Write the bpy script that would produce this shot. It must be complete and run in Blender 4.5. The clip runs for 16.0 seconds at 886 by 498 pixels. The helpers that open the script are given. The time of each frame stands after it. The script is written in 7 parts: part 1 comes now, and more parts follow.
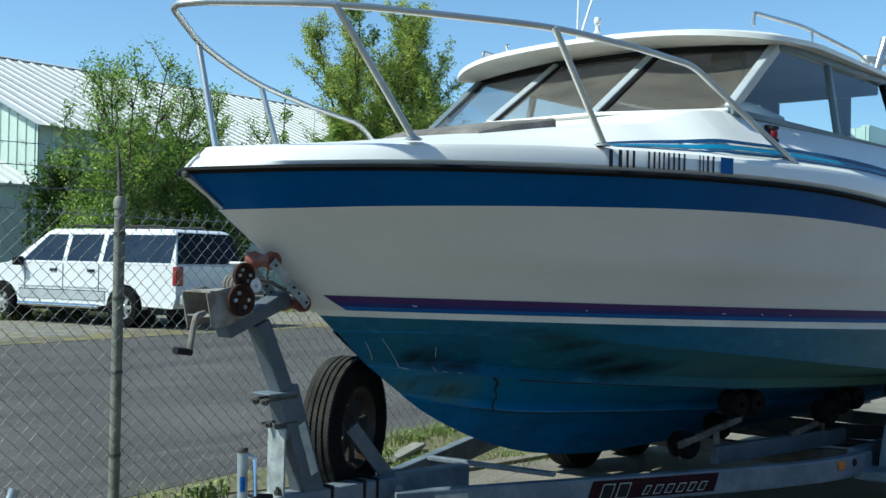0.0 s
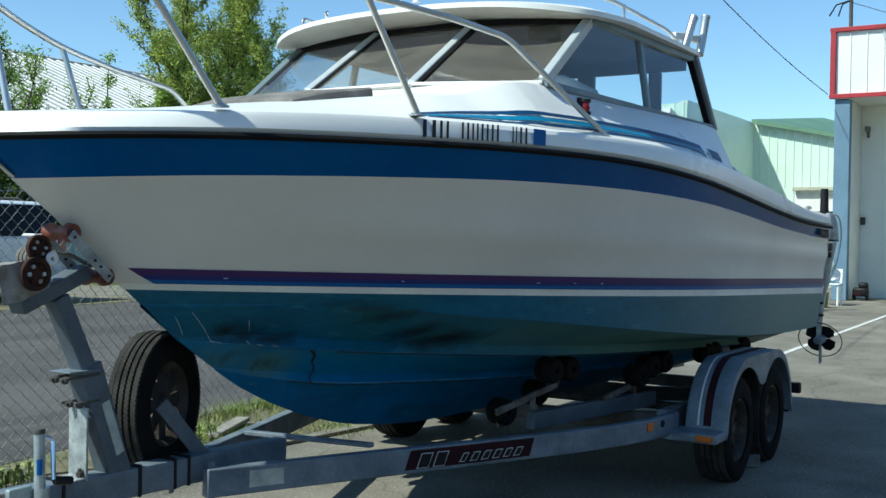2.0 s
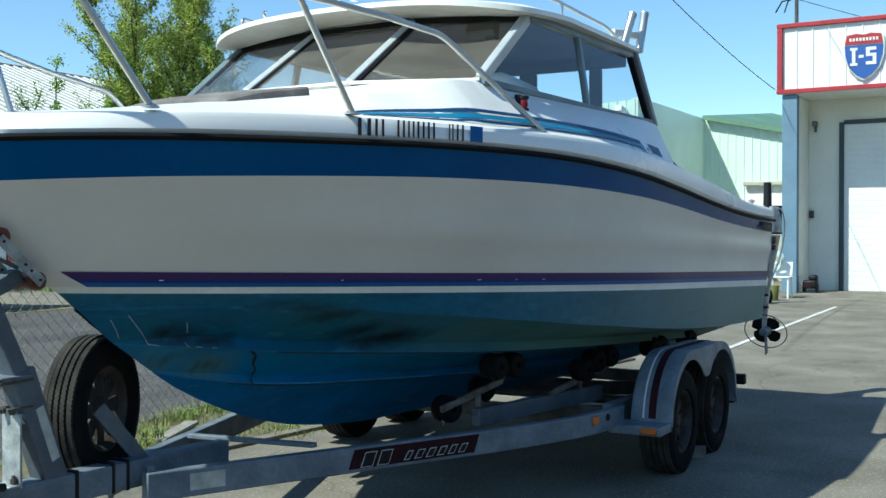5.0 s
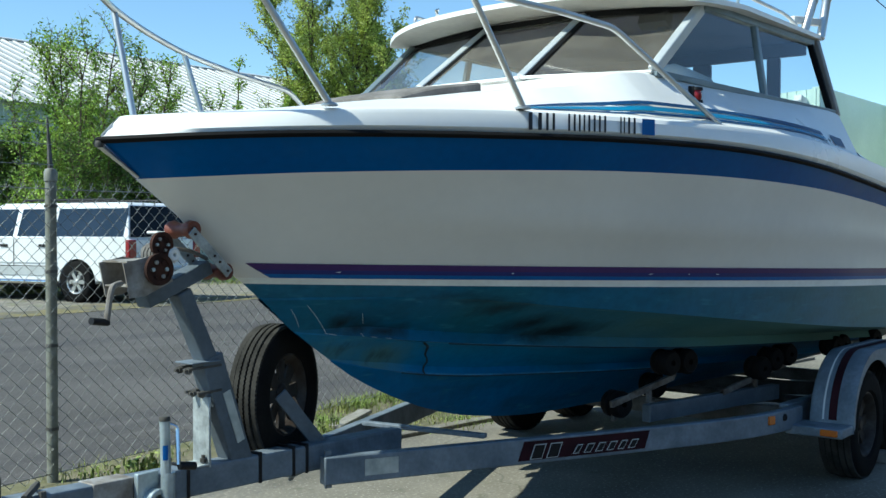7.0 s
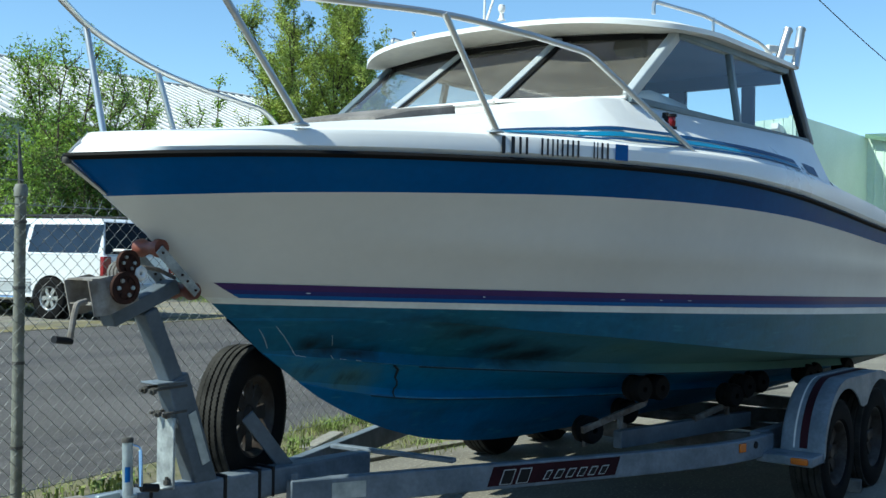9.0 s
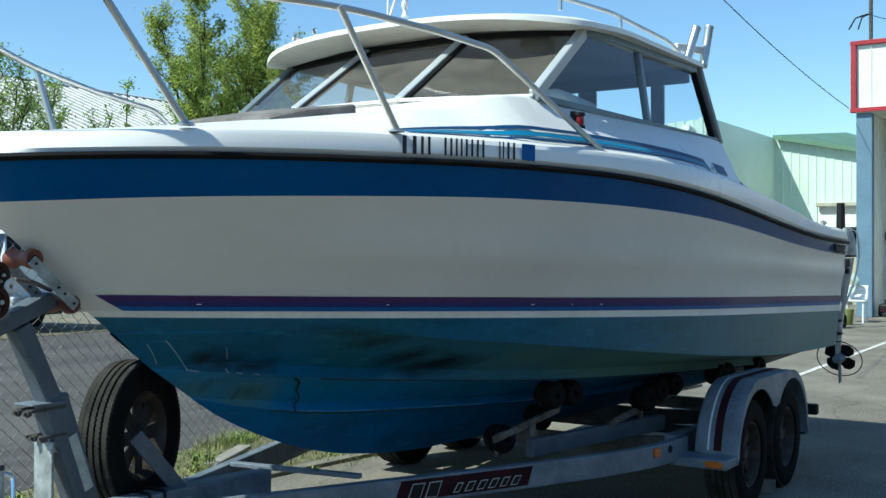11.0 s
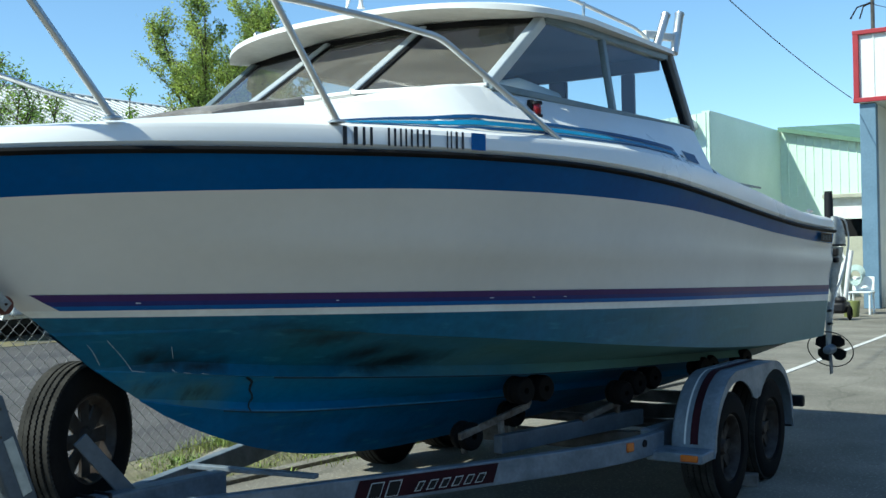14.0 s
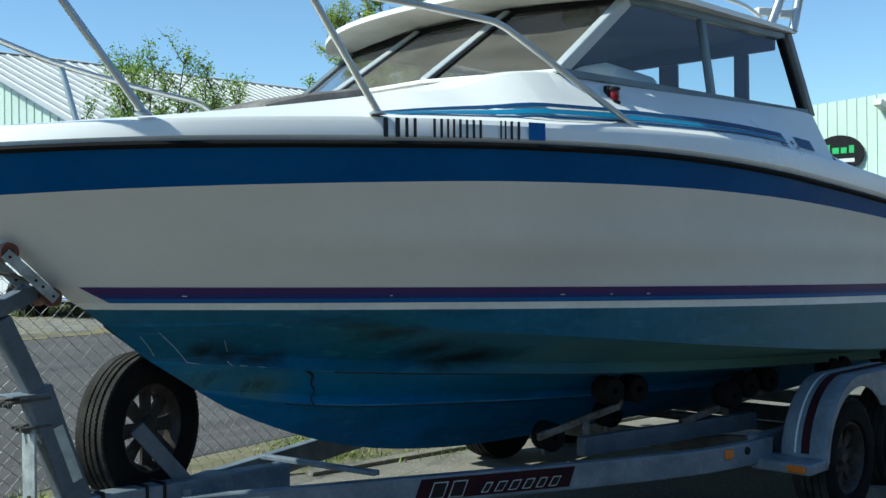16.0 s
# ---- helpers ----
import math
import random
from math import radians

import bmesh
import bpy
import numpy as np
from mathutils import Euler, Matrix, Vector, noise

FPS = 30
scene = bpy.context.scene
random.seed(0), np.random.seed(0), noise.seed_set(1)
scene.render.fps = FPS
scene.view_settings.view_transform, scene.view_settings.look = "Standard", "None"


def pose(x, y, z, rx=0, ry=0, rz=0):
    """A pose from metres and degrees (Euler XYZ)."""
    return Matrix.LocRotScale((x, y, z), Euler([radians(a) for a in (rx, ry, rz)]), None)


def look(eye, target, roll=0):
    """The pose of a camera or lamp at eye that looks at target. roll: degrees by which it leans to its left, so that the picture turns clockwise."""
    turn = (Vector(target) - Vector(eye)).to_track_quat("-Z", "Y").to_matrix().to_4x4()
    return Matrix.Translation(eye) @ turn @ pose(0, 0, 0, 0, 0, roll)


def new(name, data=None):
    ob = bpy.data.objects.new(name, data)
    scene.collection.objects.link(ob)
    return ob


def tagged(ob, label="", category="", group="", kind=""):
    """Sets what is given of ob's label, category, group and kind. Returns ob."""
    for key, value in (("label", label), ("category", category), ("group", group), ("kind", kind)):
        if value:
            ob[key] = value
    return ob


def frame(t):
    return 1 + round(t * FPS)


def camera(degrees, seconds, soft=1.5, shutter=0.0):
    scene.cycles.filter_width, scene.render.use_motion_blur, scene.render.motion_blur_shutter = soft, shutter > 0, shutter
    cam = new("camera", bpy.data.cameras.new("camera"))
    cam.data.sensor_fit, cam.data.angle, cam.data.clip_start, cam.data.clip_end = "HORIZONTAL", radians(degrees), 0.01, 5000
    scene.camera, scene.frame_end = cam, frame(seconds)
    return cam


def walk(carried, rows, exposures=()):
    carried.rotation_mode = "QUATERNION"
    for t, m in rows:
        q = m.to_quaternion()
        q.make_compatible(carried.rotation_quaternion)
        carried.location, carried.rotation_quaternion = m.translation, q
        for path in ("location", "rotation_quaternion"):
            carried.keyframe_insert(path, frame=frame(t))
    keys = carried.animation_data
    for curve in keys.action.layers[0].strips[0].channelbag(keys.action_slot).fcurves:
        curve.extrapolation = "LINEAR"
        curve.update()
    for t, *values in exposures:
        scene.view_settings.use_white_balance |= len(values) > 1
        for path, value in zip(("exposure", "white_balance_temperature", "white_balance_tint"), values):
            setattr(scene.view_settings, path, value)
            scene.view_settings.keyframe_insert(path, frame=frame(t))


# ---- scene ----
cam = camera(45.3, 16.0)
PATH = [
    (0, (-2.648, -2.926, 1.389), (-1.134, -1.62, 1.41), 1.1),
    (0.5, (-2.618, -2.935, 1.393), (-1.056, -1.686, 1.411), 2.0),
    (1, (-2.607, -2.955, 1.386), (-1.002, -1.761, 1.38), 1.9),
    (1.5, (-2.59, -2.959, 1.387), (-0.94, -1.829, 1.376), 1.3),
    (2, (-2.566, -2.969, 1.391), (-0.869, -1.91, 1.362), 0.9),
    (2.5, (-2.573, -3.0, 1.379), (-0.858, -1.971, 1.35), 0.8),
    (3, (-2.564, -3.0, 1.381), (-0.836, -1.993, 1.337), 0.4),
    (3.5, (-2.557, -3.022, 1.387), (-0.816, -2.039, 1.349), 0.4),
    (5.8, (-2.524, -3.055, 1.367), (-0.805, -2.033, 1.347), -1.0),
    (6, (-2.539, -3.092, 1.356), (-0.854, -2.016, 1.345), -0.2),
    (6.5, (-2.548, -3.063, 1.381), (-0.929, -1.889, 1.336), -0.0),
    (7, (-2.562, -3.051, 1.378), (-1.003, -1.798, 1.34), -0.0),
    (7.5, (-2.572, -3.028, 1.368), (-1.081, -1.696, 1.306), 0.1),
    (8, (-2.567, -3.026, 1.369), (-1.086, -1.682, 1.306), 0.2),
    (8.5, (-2.555, -3.042, 1.378), (-1.028, -1.75, 1.345), 0.6),
    (9, (-2.527, -3.059, 1.382), (-0.943, -1.837, 1.385), 0.9),
    (9.5, (-2.485, -3.038, 1.384), (-0.874, -1.853, 1.402), 0.7),
    (10, (-2.428, -2.981, 1.389), (-0.772, -1.86, 1.401), 0.9),
    (12.5, (-2.273, -3.051, 1.386), (-0.602, -1.952, 1.397), -0.4),
    (13, (-2.269, -3.081, 1.386), (-0.621, -1.948, 1.4), -1.0),
    (13.5, (-2.255, -3.149, 1.383), (-0.625, -1.991, 1.397), -1.0),
    (14, (-2.13, -3.149, 1.355), (-0.472, -2.03, 1.369), -1.1),
    (14.5, (-1.998, -3.135, 1.389), (-0.346, -2.008, 1.404), 0.5),
    (15, (-1.866, -3.187, 1.397), (-0.24, -2.024, 1.448), -0.8),
    (15.5, (-1.812, -3.426, 1.358), (-0.29, -2.13, 1.427), -1.8),
    (16, (-1.712, -3.437, 1.384), (-0.276, -2.045, 1.375), -0.7),
]
EXPOSURES = [(t, stops + 0.13, 6150, -4) for t, stops in ((0, 0.16), (0.7, 0.1), (1.5, 0.12), (2.2, 0.2), (3.5, 0.34), (6.5, 0.3), (8, 0.4), (10, 0.2), (12.5, 0.37), (13.5, 0.32), (15, 0.36), (16, 0.14))]
walk(cam, [(t, look(eye, target, roll)) for t, eye, target, roll in PATH], EXPOSURES)

# ---- light ----
SUN_FROM = Vector((-0.75, 0.45, 1.0)).normalized()
world = bpy.data.worlds.new("sky")
scene.world = world
world.use_nodes = True
wn = world.node_tree
sky = wn.nodes.new("ShaderNodeTexSky")
sky.sky_type = "NISHITA"
sky.sun_disc = False
sky.sun_elevation = math.asin(SUN_FROM.z)
sky.sun_rotation = math.atan2(SUN_FROM.x, SUN_FROM.y)
sky.air_density, sky.dust_density, sky.ozone_density = 1.0, 0.0, 5.5
wn.links.new(sky.outputs[0], wn.nodes["Background"].inputs[0])
wn.nodes["Background"].inputs[1].default_value = 0.135
sun = new("sun", bpy.data.lights.new("sun", "SUN"))
sun.data.energy, sun.data.angle, sun.data.color = 5.0, radians(0.53), (1.0, 0.96, 0.88)
sun.matrix_world = look(SUN_FROM * 40, (0, 0, 0))

# ---- materials ----
def surface(name, a, b=None, scale=6.0, fine=60.0, rough=0.5, metal=0.0, bump=0.0, vary=0.06, island=False, coat=0.0, spread=(0.35, 0.65), stretch=None, rough_vary=0.1, spec=None):
    """Two colours mixed by coarse noise, with fine grain, uneven gloss and a little relief."""
    m = bpy.data.materials.new(name)
    m.use_nodes = True
    n, k = m.node_tree.nodes, m.node_tree.links
    p = n["Principled BSDF"]
    b = b or tuple(v * 0.82 for v in a)
    co = n.new("ShaderNodeTexCoord")
    src = co.outputs["Object"]
    if stretch:
        mp = n.new("ShaderNodeMapping")
        mp.inputs["Scale"].default_value = stretch
        k.new(src, mp.inputs[0])
        src = mp.outputs[0]
    n1, n2 = n.new("ShaderNodeTexNoise"), n.new("ShaderNodeTexNoise")
    for node, sc, det in ((n1, scale, 5.0), (n2, fine, 3.0)):
        node.inputs["Scale"].default_value, node.inputs["Detail"].default_value = sc, det
        k.new(src, node.inputs["Vector"])
    rmp = n.new("ShaderNodeMapRange")
    rmp.inputs[1].default_value, rmp.inputs[2].default_value = spread
    k.new(n1.outputs[0], rmp.inputs[0])
    mix = n.new("ShaderNodeMix")
    mix.data_type = "RGBA"
    mix.inputs[6].default_value, mix.inputs[7].default_value = (*a, 1), (*b, 1)
    k.new(rmp.outputs[0], mix.inputs[0])
    hsv = n.new("ShaderNodeHueSaturation")
    k.new(mix.outputs[2], hsv.inputs["Color"])
    mr = n.new("ShaderNodeMapRange")
    mr.inputs[3].default_value, mr.inputs[4].default_value = 1 - vary * 2.5, 1 + vary * 2.5
    k.new(n2.outputs[0], mr.inputs[0])
    val = mr.outputs[0]
    if island:
        g = n.new("ShaderNodeNewGeometry")
        mi = n.new("ShaderNodeMapRange")
        mi.inputs[3].default_value, mi.inputs[4].default_value = 0.45, 1.45
        k.new(g.outputs["Random Per Island"], mi.inputs[0])
        mul = n.new("ShaderNodeMath")
        mul.operation = "MULTIPLY"
        k.new(val, mul.inputs[0])
        k.new(mi.outputs[0], mul.inputs[1])
        val = mul.outputs[0]
    k.new(val, hsv.inputs["Value"])
    k.new(hsv.outputs[0], p.inputs["Base Color"])
    rr = n.new("ShaderNodeMapRange")
    rr.inputs[3].default_value, rr.inputs[4].default_value = max(rough - rough_vary, 0.02), min(rough + rough_vary, 1.0)
    k.new(n1.outputs[0], rr.inputs[0])
    k.new(rr.outputs[0], p.inputs["Roughness"])
    p.inputs["Specular IOR Level"].default_value = spec if spec is not None else (0.2 if rough > 0.7 else 0.5)
    p.inputs["Metallic"].default_value = metal
    p.inputs["Coat Weight"].default_value = coat
    if bump:
        bp = n.new("ShaderNodeBump")
        bp.inputs["Strength"].default_value, bp.inputs["Distance"].default_value = 0.6, bump
        k.new(n2.outputs[0], bp.inputs["Height"])
        k.new(bp.outputs[0], p.inputs["Normal"])
    return m


def layer(m, kind, scale, lo, hi, colour, amount=1.0, rot=(0, 0, 0), stretch=(1, 1, 1), detail=4.0):
    """Lays a second colour over a material where a texture runs from lo to hi."""
    n, k = m.node_tree.nodes, m.node_tree.links
    p = n["Principled BSDF"]
    base = p.inputs["Base Color"].links[0].from_socket
    co, mp = n.new("ShaderNodeTexCoord"), n.new("ShaderNodeMapping")
    mp.inputs["Rotation"].default_value, mp.inputs["Scale"].default_value = [radians(a) for a in rot], stretch
    k.new(co.outputs["Object"], mp.inputs[0])
    src = mp.outputs[0]
    if kind == "crack":
        warp, add = n.new("ShaderNodeTexNoise"), n.new("ShaderNodeVectorMath")
        warp.inputs["Scale"].default_value, warp.inputs["Detail"].default_value = scale * 2.5, 5.0
        k.new(src, warp.inputs["Vector"])
        add.operation = "MULTIPLY_ADD"
        add.inputs[1].default_value = (0.45 / scale,) * 3
        k.new(warp.outputs["Color"], add.inputs[0])
        k.new(src, add.inputs[2])
        src = add.outputs[0]
        tex = n.new("ShaderNodeTexVoronoi")
        tex.feature = "DISTANCE_TO_EDGE"
        out = tex.outputs["Distance"]
    else:
        tex = n.new("ShaderNodeTexNoise")
        tex.inputs["Detail"].default_value = detail
        out = tex.outputs[0]
    tex.inputs["Scale"].default_value = scale
    k.new(src, tex.inputs["Vector"])
    cut, mix = n.new("ShaderNodeMapRange"), n.new("ShaderNodeMix")
    cut.inputs[1].default_value, cut.inputs[2].default_value, cut.inputs[4].default_value = lo, hi, amount
    k.new(out, cut.inputs[0])
    mix.data_type = "RGBA"
    mix.inputs[7].default_value = (*colour, 1)
    k.new(cut.outputs[0], mix.inputs[0])
    k.new(base, mix.inputs[6])
    k.new(mix.outputs[2], p.inputs["Base Color"])
    return m


def glass(name, tint=(0.9, 0.95, 0.97), rough=0.02, dust=0.0):
    m = bpy.data.materials.new(name)
    m.use_nodes = True
    n, k = m.node_tree.nodes, m.node_tree.links
    n.remove(n["Principled BSDF"])
    tr, gl, mx, lw = (n.new("ShaderNodeBsdfTransparent"), n.new("ShaderNodeBsdfGlossy"), n.new("ShaderNodeMixShader"), n.new("ShaderNodeLayerWeight"))
    tr.inputs[0].default_value = (*tint, 1)
    gl.inputs["Roughness"].default_value = rough
    pw, ma = n.new("ShaderNodeMath"), n.new("ShaderNodeMath")
    pw.operation, ma.operation = "POWER", "MULTIPLY_ADD"
    pw.inputs[1].default_value, ma.inputs[1].default_value, ma.inputs[2].default_value = 5.0, 0.92, 0.07
    lw.inputs[0].default_value = 0.5
    k.new(lw.outputs["Facing"], pw.inputs[0])
    k.new(pw.outputs[0], ma.inputs[0])
    k.new(ma.outputs[0], mx.inputs[0])
    k.new(tr.outputs[0], mx.inputs[1])
    k.new(gl.outputs[0], mx.inputs[2])
    last = mx
    if dust:
        df, md, tx, mr = n.new("ShaderNodeBsdfDiffuse"), n.new("ShaderNodeMixShader"), n.new("ShaderNodeTexNoise"), n.new("ShaderNodeMapRange")
        df.inputs[0].default_value = (0.36, 0.34, 0.29, 1)
        tx.inputs["Scale"].default_value, tx.inputs["Detail"].default_value = 3.5, 6.0
        mr.inputs[3].default_value, mr.inputs[4].default_value = dust * 0.3, dust * 1.7
        k.new(tx.outputs[0], mr.inputs[0])
        k.new(mr.outputs[0], md.inputs[0])
        k.new(mx.outputs[0], md.inputs[1])
        k.new(df.outputs[0], md.inputs[2])
        last = md
    k.new(last.outputs[0], n["Material Output"].inputs[0])
    return m


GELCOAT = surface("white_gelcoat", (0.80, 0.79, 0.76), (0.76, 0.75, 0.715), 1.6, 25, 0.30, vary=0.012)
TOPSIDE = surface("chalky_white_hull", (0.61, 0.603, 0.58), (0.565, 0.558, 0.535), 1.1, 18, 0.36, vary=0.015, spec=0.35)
BAND = surface("blue_hull_band", (0.001, 0.062, 0.225), (0.002, 0.076, 0.255), 2.0, 30, 0.22, vary=0.05, spec=0.06, rough_vary=0.06)
PURPLE = surface("purple_stripe", (0.045, 0.018, 0.095), (0.055, 0.024, 0.11), 3, 40, 0.5, spec=0.2)
INDIGO = surface("indigo_stripe", (0.016, 0.022, 0.13), (0.02, 0.028, 0.14), 3, 40, 0.5, spec=0.2)
ROYAL = surface("royal_stripe", (0.006, 0.085, 0.29), (0.008, 0.10, 0.31), 3, 40, 0.5, spec=0.2)
BOOT = surface("white_boot_stripe", (0.72, 0.75, 0.75), (0.64, 0.67, 0.67), 5, 40, 0.5)
TEAL = surface("teal_stripe", (0.01, 0.17, 0.33), (0.012, 0.20, 0.36), 3, 40, 0.45)
NAVY = surface("navy_stripe", (0.006, 0.045, 0.13), (0.008, 0.055, 0.15), 3, 40, 0.45, spec=0.25)
BLACK = surface("black_rubber", (0.006, 0.006, 0.007), (0.010, 0.0097, 0.0095), 8, 80, 0.65, bump=0.001, spec=0.08)
LETTER = surface("black_vinyl", (0.012, 0.014, 0.02), None, 9, 60, 0.5)
STEEL = surface("stainless_steel", (0.60, 0.60, 0.58), (0.50, 0.50, 0.485), 4, 40, 0.36, 0.9, vary=0.03)
CHROME = surface("chrome", (0.75, 0.75, 0.75), None, 6, 40, 0.1, 1.0, vary=0.02)
ALUM = surface("grey_aluminium_frame", (0.44, 0.47, 0.48), (0.38, 0.41, 0.42), 5, 60, 0.42, 0.15, vary=0.04)
GALV = surface("galvanised_steel", (0.20, 0.235, 0.275), (0.12, 0.148, 0.178), 7, 55, 0.55, 0.2, vary=0.10, bump=0.0006, spec=0.3)
GALV_DULL = surface("weathered_shaded_galvanised", (0.11, 0.105, 0.097), (0.055, 0.052, 0.045), 10, 70, 0.65, 0.15, vary=0.12, spec=0.25)
POSTGREY = surface("dark_blue_grey_galvanised", (0.125, 0.15, 0.178), (0.085, 0.105, 0.125), 6, 55, 0.55, 0.2, vary=0.09, bump=0.0006, spec=0.3)
ZINC = surface("bright_zinc", (0.46, 0.52, 0.54), (0.28, 0.33, 0.35), 14, 60, 0.38, 0.45, vary=0.06)
RUST = surface("rusty_iron", (0.055, 0.022, 0.014), (0.022, 0.012, 0.010), 22, 90, 0.85, vary=0.15, bump=0.002)
REDROLL = surface("amber_red_rubber", (0.20, 0.05, 0.025), (0.10, 0.028, 0.02), 16, 60, 0.55, vary=0.1)
# Tyre black and tread grey carry shade and sun in their colours.
TYRE = surface("tyre_rubber", (0.008, 0.008, 0.0085), (0.013, 0.0125, 0.012), 9, 70, 0.85, vary=0.12, bump=0.0015, spec=0.06)
TREAD = surface("sunlit_tread_rubber", (0.045, 0.043, 0.039), (0.026, 0.025, 0.023), 12, 70, 0.9, vary=0.15, bump=0.0015, spec=0.08)
RIM = surface("painted_wheel", (0.06, 0.055, 0.05), (0.03, 0.02, 0.015), 14, 70, 0.55, 0.2, vary=0.12, spec=0.25)
ORANGE = surface("amber_lens", (0.55, 0.14, 0.015), None, 10, 60, 0.25, vary=0.04)
RED = surface("red_lens", (0.26, 0.010, 0.014), None, 10, 60, 0.2, vary=0.04)
GALV_DIRTY = surface("dirty_galvanised", (0.34, 0.33, 0.31), (0.18, 0.155, 0.13), 14, 70, 0.6, 0.2, vary=0.12, spec=0.25)
DARKRED = surface("maroon_stripe", (0.034, 0.008, 0.012), (0.020, 0.006, 0.009), 6, 60, 0.65, spec=0.12)
ARMGREY = surface("rust_stained_galvanised", (0.19, 0.18, 0.165), (0.075, 0.055, 0.042), 17, 70, 0.65, 0.15, vary=0.14, spec=0.25)
WHITE = surface("white_paint", (0.74, 0.74, 0.72), (0.64, 0.63, 0.60), 7, 60, 0.45, vary=0.04)
PAD = surface("weathered_grey_pad", (0.22, 0.205, 0.19), (0.13, 0.12, 0.11), 9, 80, 0.85, vary=0.12, bump=0.002)
INTERIOR = surface("cabin_liner", (0.60, 0.575, 0.525), (0.50, 0.48, 0.435), 3, 30, 0.7)
HEADLINER = surface("plum_grey_headliner", (0.10, 0.098, 0.155), (0.075, 0.072, 0.12), 3, 30, 0.8)
MAROON = surface("maroon_trim_vinyl", (0.075, 0.058, 0.095), (0.06, 0.047, 0.08), 4, 40, 0.6)
DARK = surface("dark_plastic", (0.012, 0.012, 0.014), None, 10, 60, 0.5, spec=0.2)
FRAMEDARK = surface("slate_window_frame", (0.19, 0.235, 0.255), (0.15, 0.19, 0.205), 5, 60, 0.4, 0.2, vary=0.05, spec=0.3)
SPANGLE = surface("scuffed_bright_galvanised", (0.40, 0.43, 0.43), (0.24, 0.26, 0.26), 18, 80, 0.5, 0.25, vary=0.14, bump=0.0005, spec=0.35)
TAUPE = surface("taupe_pillar", (0.20, 0.18, 0.155), (0.15, 0.135, 0.115), 5, 50, 0.5, vary=0.08)
PANE = glass("clear_pane", (0.80, 0.86, 0.88))
TINTED = glass("dusty_tinted_pane", (0.86, 0.87, 0.86), 0.06, 0.19)
TINTED_FAR = glass("clean_tinted_pane", (0.72, 0.80, 0.86), 0.03, 0.10)

# ---- building blocks ----
def smooth_table(xs, vs):
    """A smooth curve through a few stations."""
    xs, vs = np.array(xs, float), np.array(vs, float)
    d = np.diff(vs) / np.diff(xs)
    m = np.r_[d[0], (d[1:] + d[:-1]) / 2, d[-1]]

    def f(x):
        i = int(np.clip(np.searchsorted(xs, x) - 1, 0, len(xs) - 2))
        h = xs[i + 1] - xs[i]
        t = (x - xs[i]) / h
        if t < 0 or t > 1:
            j = 0 if t < 0 else -1
            return float(vs[j] + m[j] * (x - xs[j]))
        return float((2 * t**3 - 3 * t**2 + 1) * vs[i] + (t**3 - 2 * t**2 + t) * h * m[i] + (3 * t**2 - 2 * t**3) * vs[i + 1] + (t**3 - t**2) * h * m[i + 1])

    return f


def thing(name, at, label, category, group="", kind=""):
    ob = new(name)
    ob.location = at
    ob.empty_display_size = 0.1
    return tagged(ob, label, category, group, kind)


def finish(bm, name, material, smooth=None, bevel=0.0):
    bmesh.ops.recalc_face_normals(bm, faces=bm.faces)
    me = bpy.data.meshes.new(name)
    bm.to_mesh(me)
    bm.free()
    for mt in material if isinstance(material, (list, tuple)) else [material]:
        me.materials.append(mt)
    if smooth:
        me.polygons.foreach_set("use_smooth", [True] * len(me.polygons))
        me.set_sharp_from_angle(angle=radians(smooth))
    return me


def part(name, bm, material, parent=None, label="", smooth=40, bevel=0.0):
    """One mesh object, in world coordinates, under a thing or a part of one."""
    ob = new(name, finish(bm, name, material, smooth))
    if bevel:
        mod = ob.modifiers.new("bevel", "BEVEL")
        mod.width, mod.segments, mod.limit_method, mod.angle_limit = bevel, 2, "ANGLE", radians(40)
    if parent:
        ob.parent = parent
        if parent.type == "EMPTY":
            ob.matrix_parent_inverse = parent.matrix_basis.inverted()
    return tagged(ob, label)


def lone(name, bm, material, label, category, group="", kind="", smooth=40, bevel=0.0):
    """A top-level thing that is one mesh."""
    return tagged(part(name, bm, material, None, label, smooth, bevel), label, category, group, kind)


def box(bm, c, size, rot=None):
    m = Matrix.Translation(c) @ (rot.to_4x4() if rot else Matrix()) @ Matrix.Diagonal((*size, 1))
    return bmesh.ops.create_cube(bm, size=1, matrix=m)["verts"]


def turn(rx=0, ry=0, rz=0):
    return Euler([radians(a) for a in (rx, ry, rz)]).to_matrix()


def bar(bm, a, b, w, h, up=(0, 0, 1)):
    """A rectangular bar from a to b, w across and h high."""
    a, b = Vector(a), Vector(b)
    d = (b - a).normalized()
    side = d.cross(Vector(up)).normalized()
    top = side.cross(d)
    vs = [bm.verts.new(p + side * w / 2 * i + top * h / 2 * j) for p in (a, b) for i, j in ((-1, -1), (1, -1), (1, 1), (-1, 1))]
    for q in ((0, 1, 2, 3), (7, 6, 5, 4), *((i, (i + 1) % 4, (i + 1) % 4 + 4, i + 4) for i in range(4))):
        bm.faces.new([vs[i] for i in q])
    return vs


